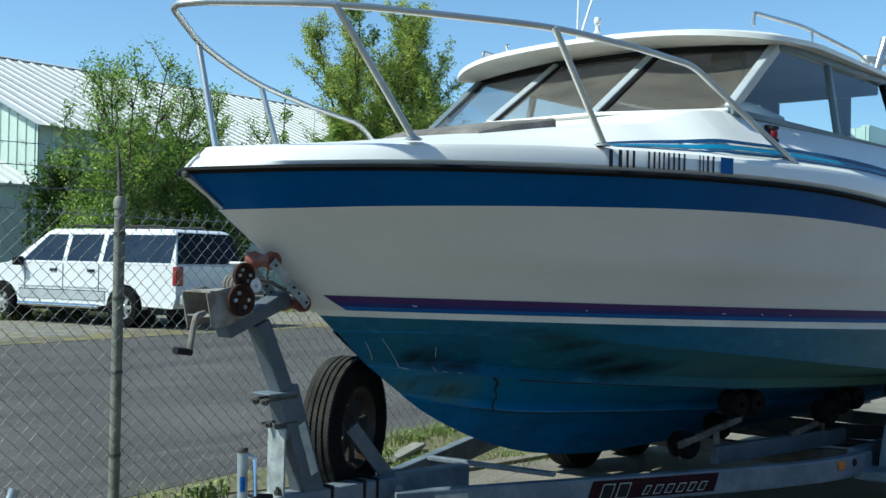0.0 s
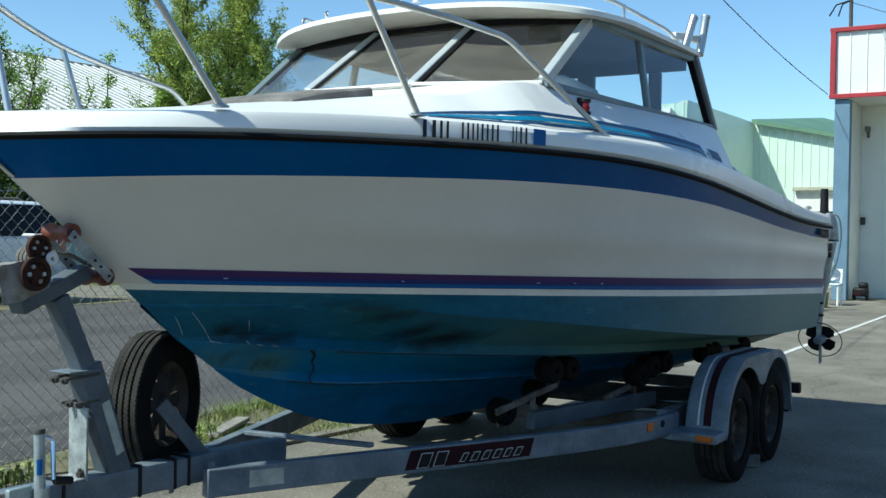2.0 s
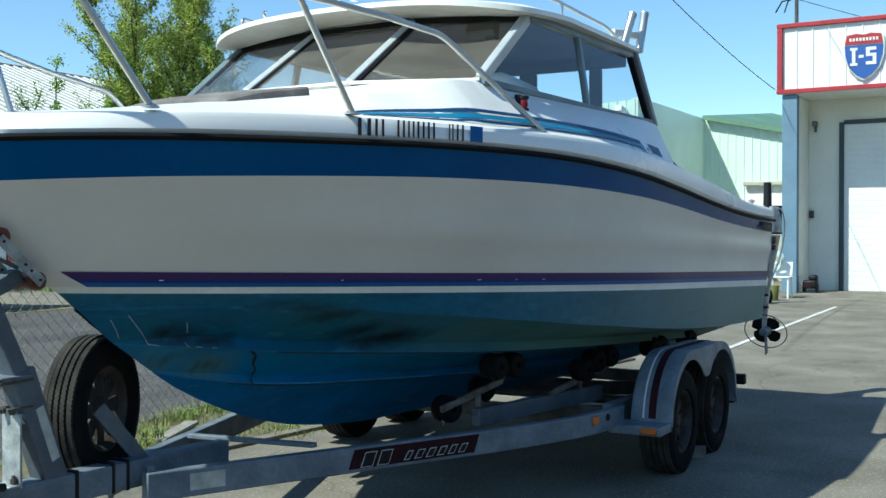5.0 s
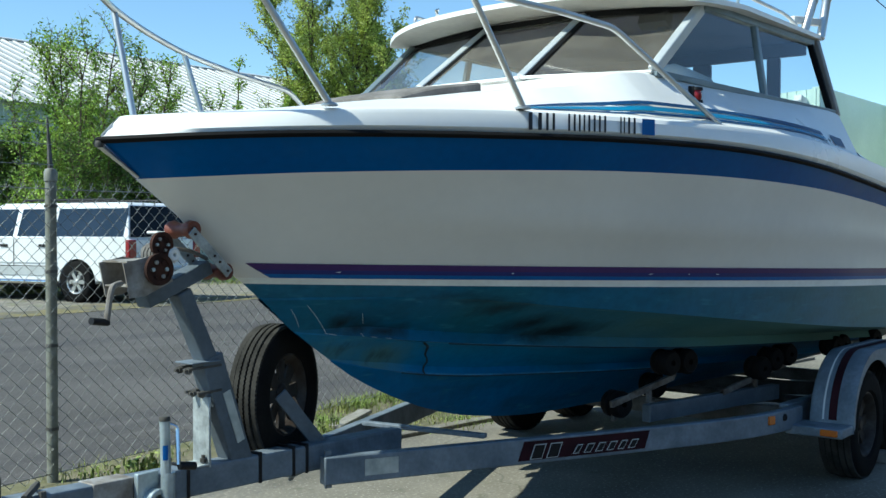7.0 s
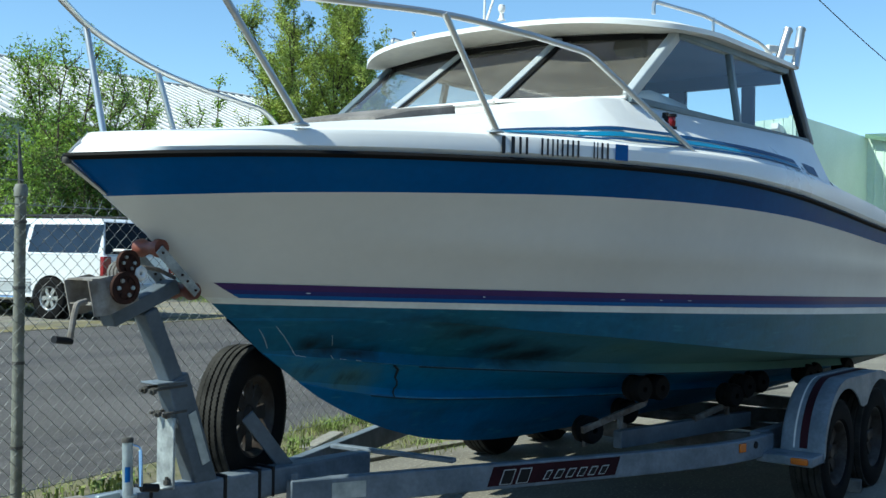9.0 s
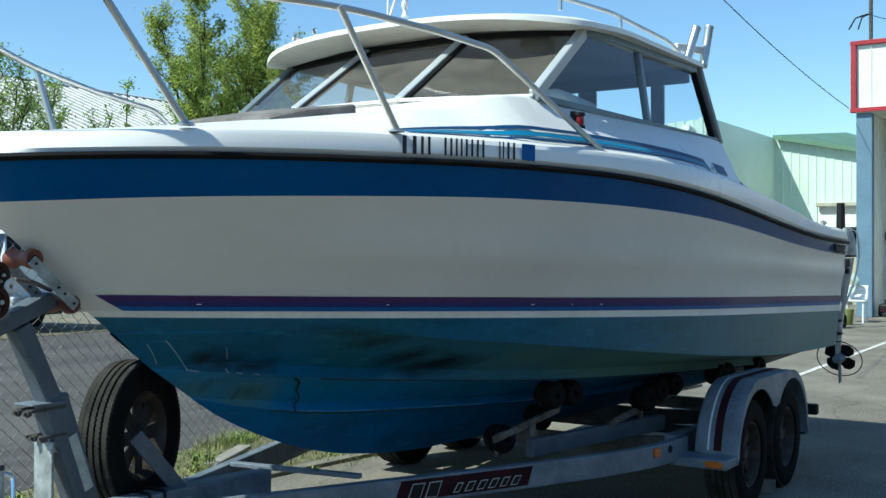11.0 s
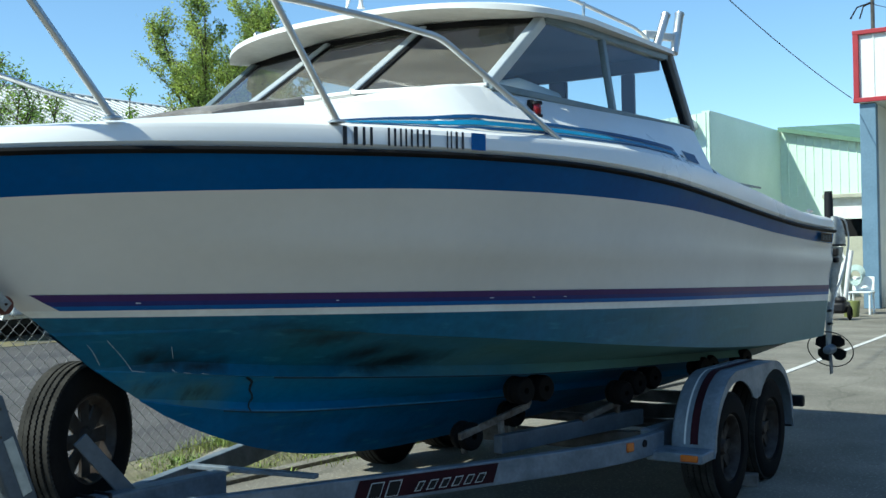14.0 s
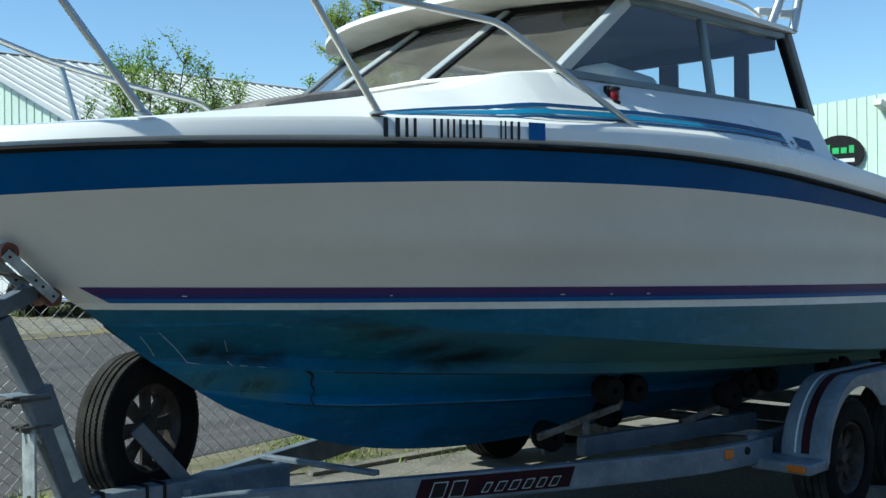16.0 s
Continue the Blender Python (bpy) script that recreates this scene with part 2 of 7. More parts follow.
def tube(bm, pts, r, n=10, r_end=None, caps=True):
    """A round tube along points, its frame carried along without twist."""
    pts = [Vector(p) for p in pts]
    rings, side = [], None
    for i, p in enumerate(pts):
        d = (pts[min(i + 1, len(pts) - 1)] - pts[max(i - 1, 0)]).normalized()
        if side is None:
            side = d.orthogonal().normalized()
        side = (side - d * side.dot(d)).normalized()
        up = d.cross(side)
        rr = r if r_end is None else r + (r_end - r) * i / (len(pts) - 1)
        rings.append([bm.verts.new(p + (side * math.cos(a) + up * math.sin(a)) * rr) for a in (2 * math.pi * j / n for j in range(n))])
    for a, b in zip(rings, rings[1:]):
        for j in range(n):
            bm.faces.new((a[j], a[(j + 1) % n], b[(j + 1) % n], b[j]))
    if caps:
        bm.faces.new(rings[0][::-1])
        bm.faces.new(rings[-1])


def rounded(pts, radius=0.08, steps=5):
    """A polyline with its corners rounded."""
    pts = [Vector(p) for p in pts]
    out = [pts[0]]
    for a, b, c in zip(pts, pts[1:], pts[2:]):
        r = min(radius, (b - a).length * 0.45, (c - b).length * 0.45)
        p, q = b + (a - b).normalized() * r, b + (c - b).normalized() * r
        out += [p.lerp(b, t).lerp(b.lerp(q, t), t) for t in (i / steps for i in range(steps + 1))]
    return out + [pts[-1]]


def lathe(bm, profile, m, n=24, closed=False):
    """Turns (radius, height) pairs about the z of the pose m."""
    rings = []
    for r, h in profile:
        rings.append([bm.verts.new(m @ Vector((r * math.cos(a), r * math.sin(a), h))) for a in (2 * math.pi * j / n for j in range(n))] if r > 1e-6 else [bm.verts.new(m @ Vector((0, 0, h)))])
    for a, b in list(zip(rings, rings[1:])) + ([(rings[-1], rings[0])] if closed else []):
        for j in range(n):
            q = [a[j % len(a)], a[(j + 1) % len(a)], b[(j + 1) % len(b)], b[j % len(b)]]
            q = list(dict.fromkeys(q))
            if len(q) > 2:
                bm.faces.new(q)


def axis_y(x, y, z, rz=0):
    """A pose whose z points to -y, turned by rz about the upright."""
    return Matrix.Translation((x, y, z)) @ turn(0, 0, rz).to_4x4() @ turn(90, 0, 0).to_4x4()


def grid_mesh(bm, rows, close=False):
    """Faces between rows of points of one length."""
    vs = [[bm.verts.new(p) for p in row] for row in rows]
    for a, b in zip(vs, vs[1:]):
        for i in range(len(a) - 1):
            q = [a[i], a[i + 1], b[i + 1], b[i]]
            if len({tuple(v.co) for v in q}) == 4:
                bm.faces.new(q)
            else:
                seen = {}
                for v in q:
                    seen.setdefault(tuple(round(c, 6) for c in v.co), v)
                if len(seen) > 2:
                    bm.faces.new(list(seen.values()))
    return vs


def prism(bm, outline, thickness, m):
    """An outline in the x-y plane of the pose m, made thick along its z."""
    lo = [bm.verts.new(m @ Vector((x, y, 0))) for x, y in outline]
    hi = [bm.verts.new(m @ Vector((x, y, thickness))) for x, y in outline]
    bm.faces.new(lo[::-1])
    bm.faces.new(hi)
    for i in range(len(lo)):
        bm.faces.new((lo[i], lo[(i + 1) % len(lo)], hi[(i + 1) % len(lo)], hi[i]))


BM = bmesh.new

# ---- boat ----
boat = thing("boat", (3.0, 0, 0), "white and blue cabin cruiser with weathered bottom on a trailer", "boat")

def swell(x, x0, length, beam, power):
    return beam * math.sin(min(max((x - x0) / length, 0), 1) * math.pi / 2) ** power


def half_beam(x):
    fine = min(max((x + 0.553) / 0.15, 0), 1) ** 0.35
    return swell(x, -0.553, 3.5, 1.235, 0.6) * fine - 0.06 * min(max((x - 3.2) / 3.0, 0), 1) ** 2


def stern(z):
    """The nearly upright transom, its top drawn in a little."""
    return 5.915 - 0.10 * max(z - 1.1, 0)


sheer_z = smooth_table((-0.553, -0.1, 0.65, 1.2, 1.9, 2.65, 3.3, 4.06, 4.86, 5.6, 6.2), (1.668, 1.695, 1.718, 1.728, 1.722, 1.683, 1.632, 1.566, 1.512, 1.488, 1.482))
band_z = smooth_table((-0.40, 0.0, 0.77, 1.25, 2.0, 2.8, 3.5, 4.4, 5.6, 6.2), (1.547, 1.572, 1.600, 1.610, 1.605, 1.575, 1.531, 1.463, 1.402, 1.385))
chine_z = smooth_table((0.12, 0.5, 0.8, 1.36, 1.88, 2.6, 4.0, 5.1, 6.2), (1.118, 1.112, 1.098, 1.040, 0.988, 0.912, 0.79, 0.735, 0.715))
lower_z = smooth_table((0.30, 0.55, 0.92, 1.5, 2.3, 3.1, 4.2, 5.4), (0.975, 0.945, 0.900, 0.848, 0.785, 0.74, 0.68, 0.61))
third_z = smooth_table((0.50, 0.75, 1.04, 1.74, 2.3, 3.2, 4.2, 5.4), (0.846, 0.787, 0.741, 0.685, 0.648, 0.60, 0.55, 0.49))
keel_z = smooth_table((0.62, 0.76, 1.0, 1.19, 1.39, 1.89, 2.5, 4.0, 5.4), (0.770, 0.702, 0.606, 0.547, 0.50, 0.435, 0.41, 0.375, 0.34))

# Each row: start at the stem, half-breadth, height, where it ends aft.
ROWS = {
    "sheer": (-0.553, half_beam, sheer_z, stern(1.48)),
    "band": (-0.395, lambda x: swell(x, -0.395, 3.5, 1.20, 0.64) - 0.04 * min(max((x - 3.2) / 3, 0), 1) ** 2, band_z, stern(1.39)),
    "mid": (-0.24, lambda x: swell(x, -0.24, 3.55, 1.165, 0.71), lambda x: 1.42 - 0.024 * x, stern(1.25)),
    "purple": (-0.062, lambda x: swell(x, -0.062, 3.6, 1.13, 0.79), lambda x: 1.253 - 0.0272 * x, stern(1.09)),
    "indigo": (-0.035, lambda x: swell(x, -0.035, 3.6, 1.128, 0.79), lambda x: 1.230 - 0.0280 * x, stern(1.06)),
    "royal": (-0.015, lambda x: swell(x, -0.015, 3.6, 1.126, 0.79), lambda x: 1.214 - 0.0287 * x, stern(1.04)),
    "boot": (0.01, lambda x: swell(x, 0.01, 3.6, 1.124, 0.79), lambda x: 1.199 - 0.0297 * x, stern(1.02)),
    "water": (0.05, lambda x: swell(x, 0.05, 3.6, 1.12, 0.79), lambda x: 1.176 - 0.0335 * x, stern(0.97)),
    "chine": (0.12, lambda x: swell(x, 0.12, 3.6, 1.085, 0.83), chine_z, stern(0.72)),
    "chine_in": (0.13, lambda x: max(swell(x, 0.12, 3.6, 1.085, 0.83) - 0.055 * min(max((x - 0.42) / 1.0, 0), 1), 0), lambda x: chine_z(x) - 0.010, 5.25),
    "lower_flare": (0.292, lambda x: swell(x, 0.292, 3.8, 0.745, 0.88) - 0.002, lambda x: lower_z(x) + 0.004 + 0.040 * min(max((x - 0.292) / 0.3, 0), 1), 5.25),
    "lower": (0.30, lambda x: swell(x, 0.30, 3.8, 0.74, 0.88) + 0.030 * min(max((x - 0.45) / 0.5, 0), 1), lower_z, 5.25),
    "lower_in": (0.31, lambda x: max(swell(x, 0.30, 3.8, 0.74, 0.88) - 0.045 * min(max((x - 0.5) / 0.6, 0), 1), 0), lambda x: lower_z(x) - 0.006, 5.25),
    "third_flare": (0.492, lambda x: swell(x, 0.492, 3.8, 0.425, 0.9) - 0.002, lambda x: third_z(x) + 0.003 + 0.030 * min(max((x - 0.492) / 0.3, 0), 1), 5.25),
    "third": (0.50, lambda x: swell(x, 0.50, 3.8, 0.42, 0.9) + 0.028 * min(max((x - 0.70) / 0.5, 0), 1), third_z, 5.25),
    "third_in": (0.51, lambda x: max(swell(x, 0.50, 3.8, 0.42, 0.9) - 0.04 * min(max((x - 0.75) / 0.6, 0), 1), 0), lambda x: third_z(x) - 0.006, 5.25),
    "keel": (0.62, lambda x: 0.0, keel_z, 5.25),
}
NST = 56


def hull_row(name, side, start=None):
    x0, half, z, x1 = ROWS[name]
    x0 = x0 if start is None else start
    out = []
    for i in range(NST + 1):
        x = x0 + (x1 - x0) * (i / NST) ** 1.7
        out.append(Vector((x, side * half(x), z(x))))
    return out


def between(a, b, steps, bulge=0.0, side=1):
    rows = []
    for j in range(steps + 1):
        t = j / steps
        rows.append([p.lerp(q, t) + Vector((0, -side * bulge * math.sin(math.pi * t) * min(max((p.x + 0.3) / 1.0, 0), 1), 0)) for p, q in zip(a, b)])
    return rows


def hull_strip(name, chain, material, label, steps=3, starts=None, bulge=0.0):
    bm = BM()
    for side in (-1, 1):
        for k, (a, b) in enumerate(zip(chain, chain[1:])):
            sa, sb = (starts[k], starts[k + 1]) if starts else (None, None)
            grid_mesh(bm, between(hull_row(a, side, sa), hull_row(b, side, sb), steps, bulge, side))
    bmesh.ops.remove_doubles(bm, verts=bm.verts, dist=0.0004)
    return part(name, bm, material, boat, label, smooth=28)


def bottom_paint(name, a, b):
    return surface(name, a, b, 1.7, 26, 0.55, vary=0.10, bump=0.002, spread=(0.36, 0.62), spec=0.25)


def stain(m, spots, colour, lo=0.62, hi=0.92, streak=(2.6, 0.35, 0.5), scale=11.0):
    """Grime with a ragged, drawn-out edge round a few places of a painted surface."""
    n, k = m.node_tree.nodes, m.node_tree.links
    p = n["Principled BSDF"]
    base = p.inputs["Base Color"].links[0].from_socket
    co = n.new("ShaderNodeTexCoord")
    grain = n.new("ShaderNodeTexNoise")
    mp = n.new("ShaderNodeMapping")
    mp.inputs["Scale"].default_value = streak
    k.new(co.outputs["Object"], mp.inputs[0])
    k.new(mp.outputs[0], grain.inputs["Vector"])
    grain.inputs["Scale"].default_value, grain.inputs["Detail"].default_value, grain.inputs["Roughness"].default_value = scale, 8.0, 0.65
    total = None
    for centre, size, strength in spots:
        sub, sc, ln, fall = n.new("ShaderNodeVectorMath"), n.new("ShaderNodeVectorMath"), n.new("ShaderNodeVectorMath"), n.new("ShaderNodeMapRange")
        sub.operation, sc.operation, ln.operation = "SUBTRACT", "DIVIDE", "LENGTH"
        sub.inputs[1].default_value, sc.inputs[1].default_value = centre, size
        k.new(co.outputs["Object"], sub.inputs[0])
        k.new(sub.outputs[0], sc.inputs[0])
        k.new(sc.outputs[0], ln.inputs[0])
        fall.inputs[1].default_value, fall.inputs[2].default_value, fall.inputs[3].default_value, fall.inputs[4].default_value = 0.0, 1.0, strength, 0.0
        k.new(ln.outputs["Value"], fall.inputs[0])
        if total is None:
            total = fall.outputs[0]
        else:
            mx = n.new("ShaderNodeMath")
            mx.operation = "MAXIMUM"
            k.new(total, mx.inputs[0])
            k.new(fall.outputs[0], mx.inputs[1])
            total = mx.outputs[0]
    add, cut = n.new("ShaderNodeMath"), n.new("ShaderNodeMapRange")
    k.new(total, add.inputs[0])
    k.new(grain.outputs[0], add.inputs[1])
    cut.inputs[1].default_value, cut.inputs[2].default_value = lo, hi
    k.new(add.outputs[0], cut.inputs[0])
    mix = n.new("ShaderNodeMix")
    mix.data_type = "RGBA"
    mix.inputs[7].default_value = (*colour, 1)
    k.new(cut.outputs[0], mix.inputs[0])
    k.new(base, mix.inputs[6])
    k.new(mix.outputs[2], p.inputs["Base Color"])
    return m


def toned_aft(m, x0, x1, colour, amount):
    """Shifts a paint's tone towards the stern: paler above the lower strake, darker below."""
    n, k = m.node_tree.nodes, m.node_tree.links
    p = n["Principled BSDF"]
    base = p.inputs["Base Color"].links[0].from_socket
    co, sep, tex, add, cut, mix = (n.new("ShaderNode" + t) for t in ("TexCoord", "SeparateXYZ", "TexNoise", "Math", "MapRange", "Mix"))
    k.new(co.outputs["Object"], sep.inputs[0])
    tex.inputs["Scale"].default_value, tex.inputs["Detail"].default_value = 2.5, 7.0
    k.new(co.outputs["Object"], tex.inputs["Vector"])
    add.operation = "MULTIPLY_ADD"
    add.inputs[1].default_value = 1.6
    k.new(tex.outputs[0], add.inputs[0])
    k.new(sep.outputs[0], add.inputs[2])
    cut.inputs[1].default_value, cut.inputs[2].default_value, cut.inputs[4].default_value = x0 + 0.8, x1 + 0.8, amount
    k.new(add.outputs[0], cut.inputs[0])
    mix.data_type = "RGBA"
    mix.inputs[7].default_value = (*colour, 1)
    k.new(cut.outputs[0], mix.inputs[0])
    k.new(base, mix.inputs[6])
    k.new(mix.outputs[2], p.inputs["Base Color"])
    return m


SMEARS = (((0.80, -0.40, 1.107), (0.15, 0.6, 0.035), 0.36), ((0.93, -0.44, 1.082), (0.17, 0.6, 0.038), 0.44), ((1.08, -0.47, 1.045), (0.20, 0.6, 0.045), 0.48), ((1.31, -0.45, 0.958), (0.22, 0.7, 0.080), 0.60), ((1.50, -0.46, 0.912), (0.34, 0.7, 0.075), 0.72), ((0.47, -0.10, 1.000), (0.09, 0.5, 0.070), 0.58), ((0.55, -0.12, 0.980), (0.14, 0.5, 0.065), 0.66), ((0.67, -0.15, 0.958), (0.14, 0.5, 0.050), 0.78))
SCUFFS = (((0.52, -0.05, 0.89), (0.26, 0.4, 0.14), 0.62), ((0.72, -0.09, 0.85), (0.25, 0.4, 0.13), 0.70))
PAINT_CHINE = bottom_paint("chalky_teal_boot_paint", (0.010, 0.105, 0.215), (0.014, 0.105, 0.170))
PAINT_UPPER = bottom_paint("weathered_teal_bottom_paint", (0.004, 0.098, 0.21), (0.010, 0.100, 0.155))
PAINT_MID = bottom_paint("worn_blue_bottom_paint", (0.004, 0.145, 0.330), (0.010, 0.130, 0.235))
PAINT_LOW = bottom_paint("deep_blue_bottom_paint", (0.002, 0.125, 0.310), (0.002, 0.092, 0.205))
for m_ in (PAINT_CHINE, PAINT_UPPER, PAINT_MID, PAINT_LOW):
    layer(m_, "noise", 5.0, 0.52, 0.70, (0.004, 0.040, 0.065), 0.45, stretch=(0.5, 1, 2.2), detail=9.0)
    layer(m_, "noise", 14.0, 0.60, 0.72, (0.05, 0.21, 0.29), 0.5, stretch=(0.35, 1, 2.5), detail=6.0)
toned_aft(PAINT_CHINE, 1.6, 4.8, (0.15, 0.25, 0.235), 0.75)
toned_aft(PAINT_UPPER, 1.1, 3.2, (0.15, 0.29, 0.25), 0.8)
toned_aft(PAINT_MID, 1.4, 3.0, (0.0, 0.105, 0.255), 0.7)
for m_ in (PAINT_CHINE, PAINT_UPPER):
    stain(m_, SMEARS, (0.003, 0.014, 0.020), 0.60, 1.12, (1.1, 0.5, 1.0), 7.0)
stain(PAINT_MID, SCUFFS, (0.050, 0.145, 0.170), 0.62, 1.10, (1.2, 0.8, 1.0), 5.0)
stain(PAINT_MID, SCUFFS, (0.010, 0.035, 0.045), 1.02, 1.36, (3.0, 0.5, 1.0), 12.0)
# Paler patches paint reflections of the surroundings into the blue band.
layer(BAND, "noise", 2.2, 0.54, 0.72, (0.03, 0.10, 0.21), 0.35, stretch=(1, 1, 2.5), detail=6.0)
hull_strip("sheer_band", ("sheer", "band"), BAND, "deep blue painted band below the rub rail", 3)
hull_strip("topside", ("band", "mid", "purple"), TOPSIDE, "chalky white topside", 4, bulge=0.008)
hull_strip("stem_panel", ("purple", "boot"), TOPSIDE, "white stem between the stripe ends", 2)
for nm, ch, mt, st in (("purple_stripe", ("purple", "indigo"), PURPLE, (0.0, 0.04)), ("indigo_stripe", ("indigo", "royal"), INDIGO, (0.04, 0.07)), ("royal_stripe", ("royal", "boot"), ROYAL, (0.07, 0.10))):
    bm = BM()
    for side in (-1, 1):
        rows = between(hull_row(ch[0], side, st[0]), hull_row(ch[1], side, st[1]), 1)
        grid_mesh(bm, [[p + Vector((-0.001, side * 0.003, 0)) for p in r] for r in rows])
    part(nm, bm, mt, boat, "", smooth=28)
hull_strip("boot_stripe", ("boot", "water"), BOOT, "narrow white boot stripe", 1)
hull_strip("bottom_chine", ("water", "chine"), PAINT_CHINE, "chalky teal paint above the chine", 2)
hull_strip("bottom_upper", ("chine", "chine_in", "lower_flare", "lower"), PAINT_UPPER, "weathered teal upper bottom paint", 2)
hull_strip("bottom_middle", ("lower", "lower_in", "third_flare", "third"), PAINT_MID, "stained and scratched blue bottom paint", 2)
hull_strip("bottom_keel", ("third", "third_in", "keel"), PAINT_LOW, "deep blue bottom paint along the keel", 2)

# Strake edges painted: caught light as a pale lip, the overhang's shade under it.
LIP_GLINT = surface("lip_glint_blue", (0.02, 0.18, 0.34), (0.004, 0.11, 0.24), 6, 50, 0.55, vary=0.2, spread=(0.42, 0.6))
LIP_SHADE = surface("lip_shade", (0.002, 0.018, 0.035), (0.004, 0.04, 0.075), 5, 40, 0.7, vary=0.2)
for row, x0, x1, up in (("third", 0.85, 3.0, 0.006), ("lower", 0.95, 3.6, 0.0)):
    for nm, mt, lo, hi in (("lip_glint", LIP_GLINT, -0.001, up), ("lip_shade", LIP_SHADE, -0.008, -0.001)):
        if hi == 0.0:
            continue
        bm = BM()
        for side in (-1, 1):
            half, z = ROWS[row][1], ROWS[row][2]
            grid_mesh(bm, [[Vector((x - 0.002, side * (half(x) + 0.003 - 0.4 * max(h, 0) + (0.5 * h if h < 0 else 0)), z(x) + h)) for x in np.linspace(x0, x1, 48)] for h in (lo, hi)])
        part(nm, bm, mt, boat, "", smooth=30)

# Transom, and the flat pocket under it.
bm = BM()
names = ("sheer", "band", "mid", "purple", "boot", "water", "chine")
ends = [hull_row(n, -1)[-1] for n in names]
ring = ends + [Vector((p.x, -p.y, p.z)) for p in reversed(ends)]
bm.faces.new([bm.verts.new(p) for p in ring])
names = ("chine_in", "lower", "third", "keel")
low = [hull_row(n, -1)[-1] for n in names]
ring = low + [Vector((p.x, -p.y, p.z)) for p in reversed(low[:-1])]
bm.faces.new([bm.verts.new(p) for p in ring])
e = hull_row("chine", -1)
q = [Vector((5.25, -1.07, chine_z(5.25))), Vector((e[-1].x, e[-1].y, e[-1].z)), Vector((e[-1].x, -e[-1].y, e[-1].z)), Vector((5.25, 1.07, chine_z(5.25)))]
bm.faces.new([bm.verts.new(p) for p in q])
part("transom", bm, TOPSIDE, boat, "", smooth=None)

# Rub rail.
bm = BM()
for side in (-1, 1):
    row = hull_row("sheer", side)
    prof = ((0.0, -0.012), (0.012, -0.010), (0.018, 0.0), (0.012, 0.010), (0.0, 0.012))
    rows = []
    for o, h in prof:
        r = []
        for i, p in enumerate(row):
            d = (row[min(i + 1, NST)] - row[max(i - 1, 0)]).normalized()
            nrm = Vector((d.y, -d.x, 0)) * (1 if side < 0 else -1)
            if i == 0:
                nrm = Vector((-1, 0, 0))
            r.append(p + nrm.normalized() * o + Vector((0, 0, h)))
        rows.append(r)
    grid_mesh(bm, rows)
part("rub_rail", bm, BLACK, boat, "black rubber rub rail", smooth=60)
bm = BM()
lathe(bm, ((0.0, 0.013), (0.010, 0.012), (0.014, 0.007), (0.015, 0), (0.014, -0.01), (0.0, -0.014)), pose(-0.558, 0, 1.655), 14)
part("bow_cap", bm, GALV_DULL, boat, "dull metal stem cap")
bm = BM()
tube(bm, [(-0.562, 0, 1.652), (-0.525, 0, 1.628), (-0.47, 0, 1.592), (-0.41, 0, 1.552)], 0.010, 10, 0.006)
part("stem_band", bm, STEEL, boat, "bright metal stem band")

# Deck moulding: edge band, side deck, foredeck and trunk, then the aft gunwale.
edge_top = smooth_table((-0.553, -0.52, -0.488, -0.44, -0.3, 0.05, 0.47, 0.8, 1.4, 2.0, 2.7, 3.3, 4.0, 5.0, 5.7, 6.2), (1.684, 1.717, 1.746, 1.752, 1.760, 1.790, 1.812, 1.820, 1.826, 1.830, 1.815, 1.775, 1.712, 1.612, 1.585, 1.580))
crown = smooth_table((-0.553, -0.52, -0.488, -0.44, -0.3, 0.1, 0.5, 0.9, 1.2, 1.45), (1.685, 1.718, 1.748, 1.758, 1.775, 1.825, 1.885, 1.945, 1.99, 2.055))
base_z = lambda x: 2.052 - 0.016 * (x - 1.5)
base_y = lambda x: min(0.86 + 0.115 * (x - 1.5), 1.06)


def deck_section(x):
    """Half section of the deck at x, from the rail inward."""
    b, z0, z1 = half_beam(x), sheer_z(x) + 0.012, edge_top(x)
    h = z1 - z0
    s = min(b / 0.3, 1)
    # The nose leans back as it rises.
    rake = 0.066 * min(max(1 - (x + 0.40) / 0.5, 0), 1)
    lean = lambda f: b - half_beam(x - rake * f)
    pts = [(b - 0.012 * s, z0), (b + 0.004 * s - lean(0.2), z0 + 0.20 * h), (b - 0.004 * s - lean(0.72), z0 + 0.72 * h), (b - 0.016 * s - lean(0.92), z0 + 0.92 * h), (b - 0.038 * s - lean(1.0), z1)]
    return [(max(y, 0), z) for y, z in pts]


def fore_inner(x):
    b, z1, zc = deck_section(x)[-1][0], edge_top(x), crown(x)
    k = min(max((x - 0.35) / 0.7, 0), 1)
    k = k * k * (3 - 2 * k)
    trunk = 0.78 * b
    out = []
    for t in (0.06, 0.14, 0.24, 0.4, 0.6, 0.8, 1.0):
        y = b * (1 - t)
        soft = z1 + (zc - z1) * (1 - (1 - t) ** 2)
        rise = min(max((b - y - 0.02) / (b - trunk + 0.02), 0), 1)
        hard = z1 + (zc - 0.012 - z1) * (rise * 0.75 + 0.25 * rise**2 * (3 - 2 * rise)) + 0.012 * t
        out.append((y, soft * (1 - k) + hard * k))
    return out


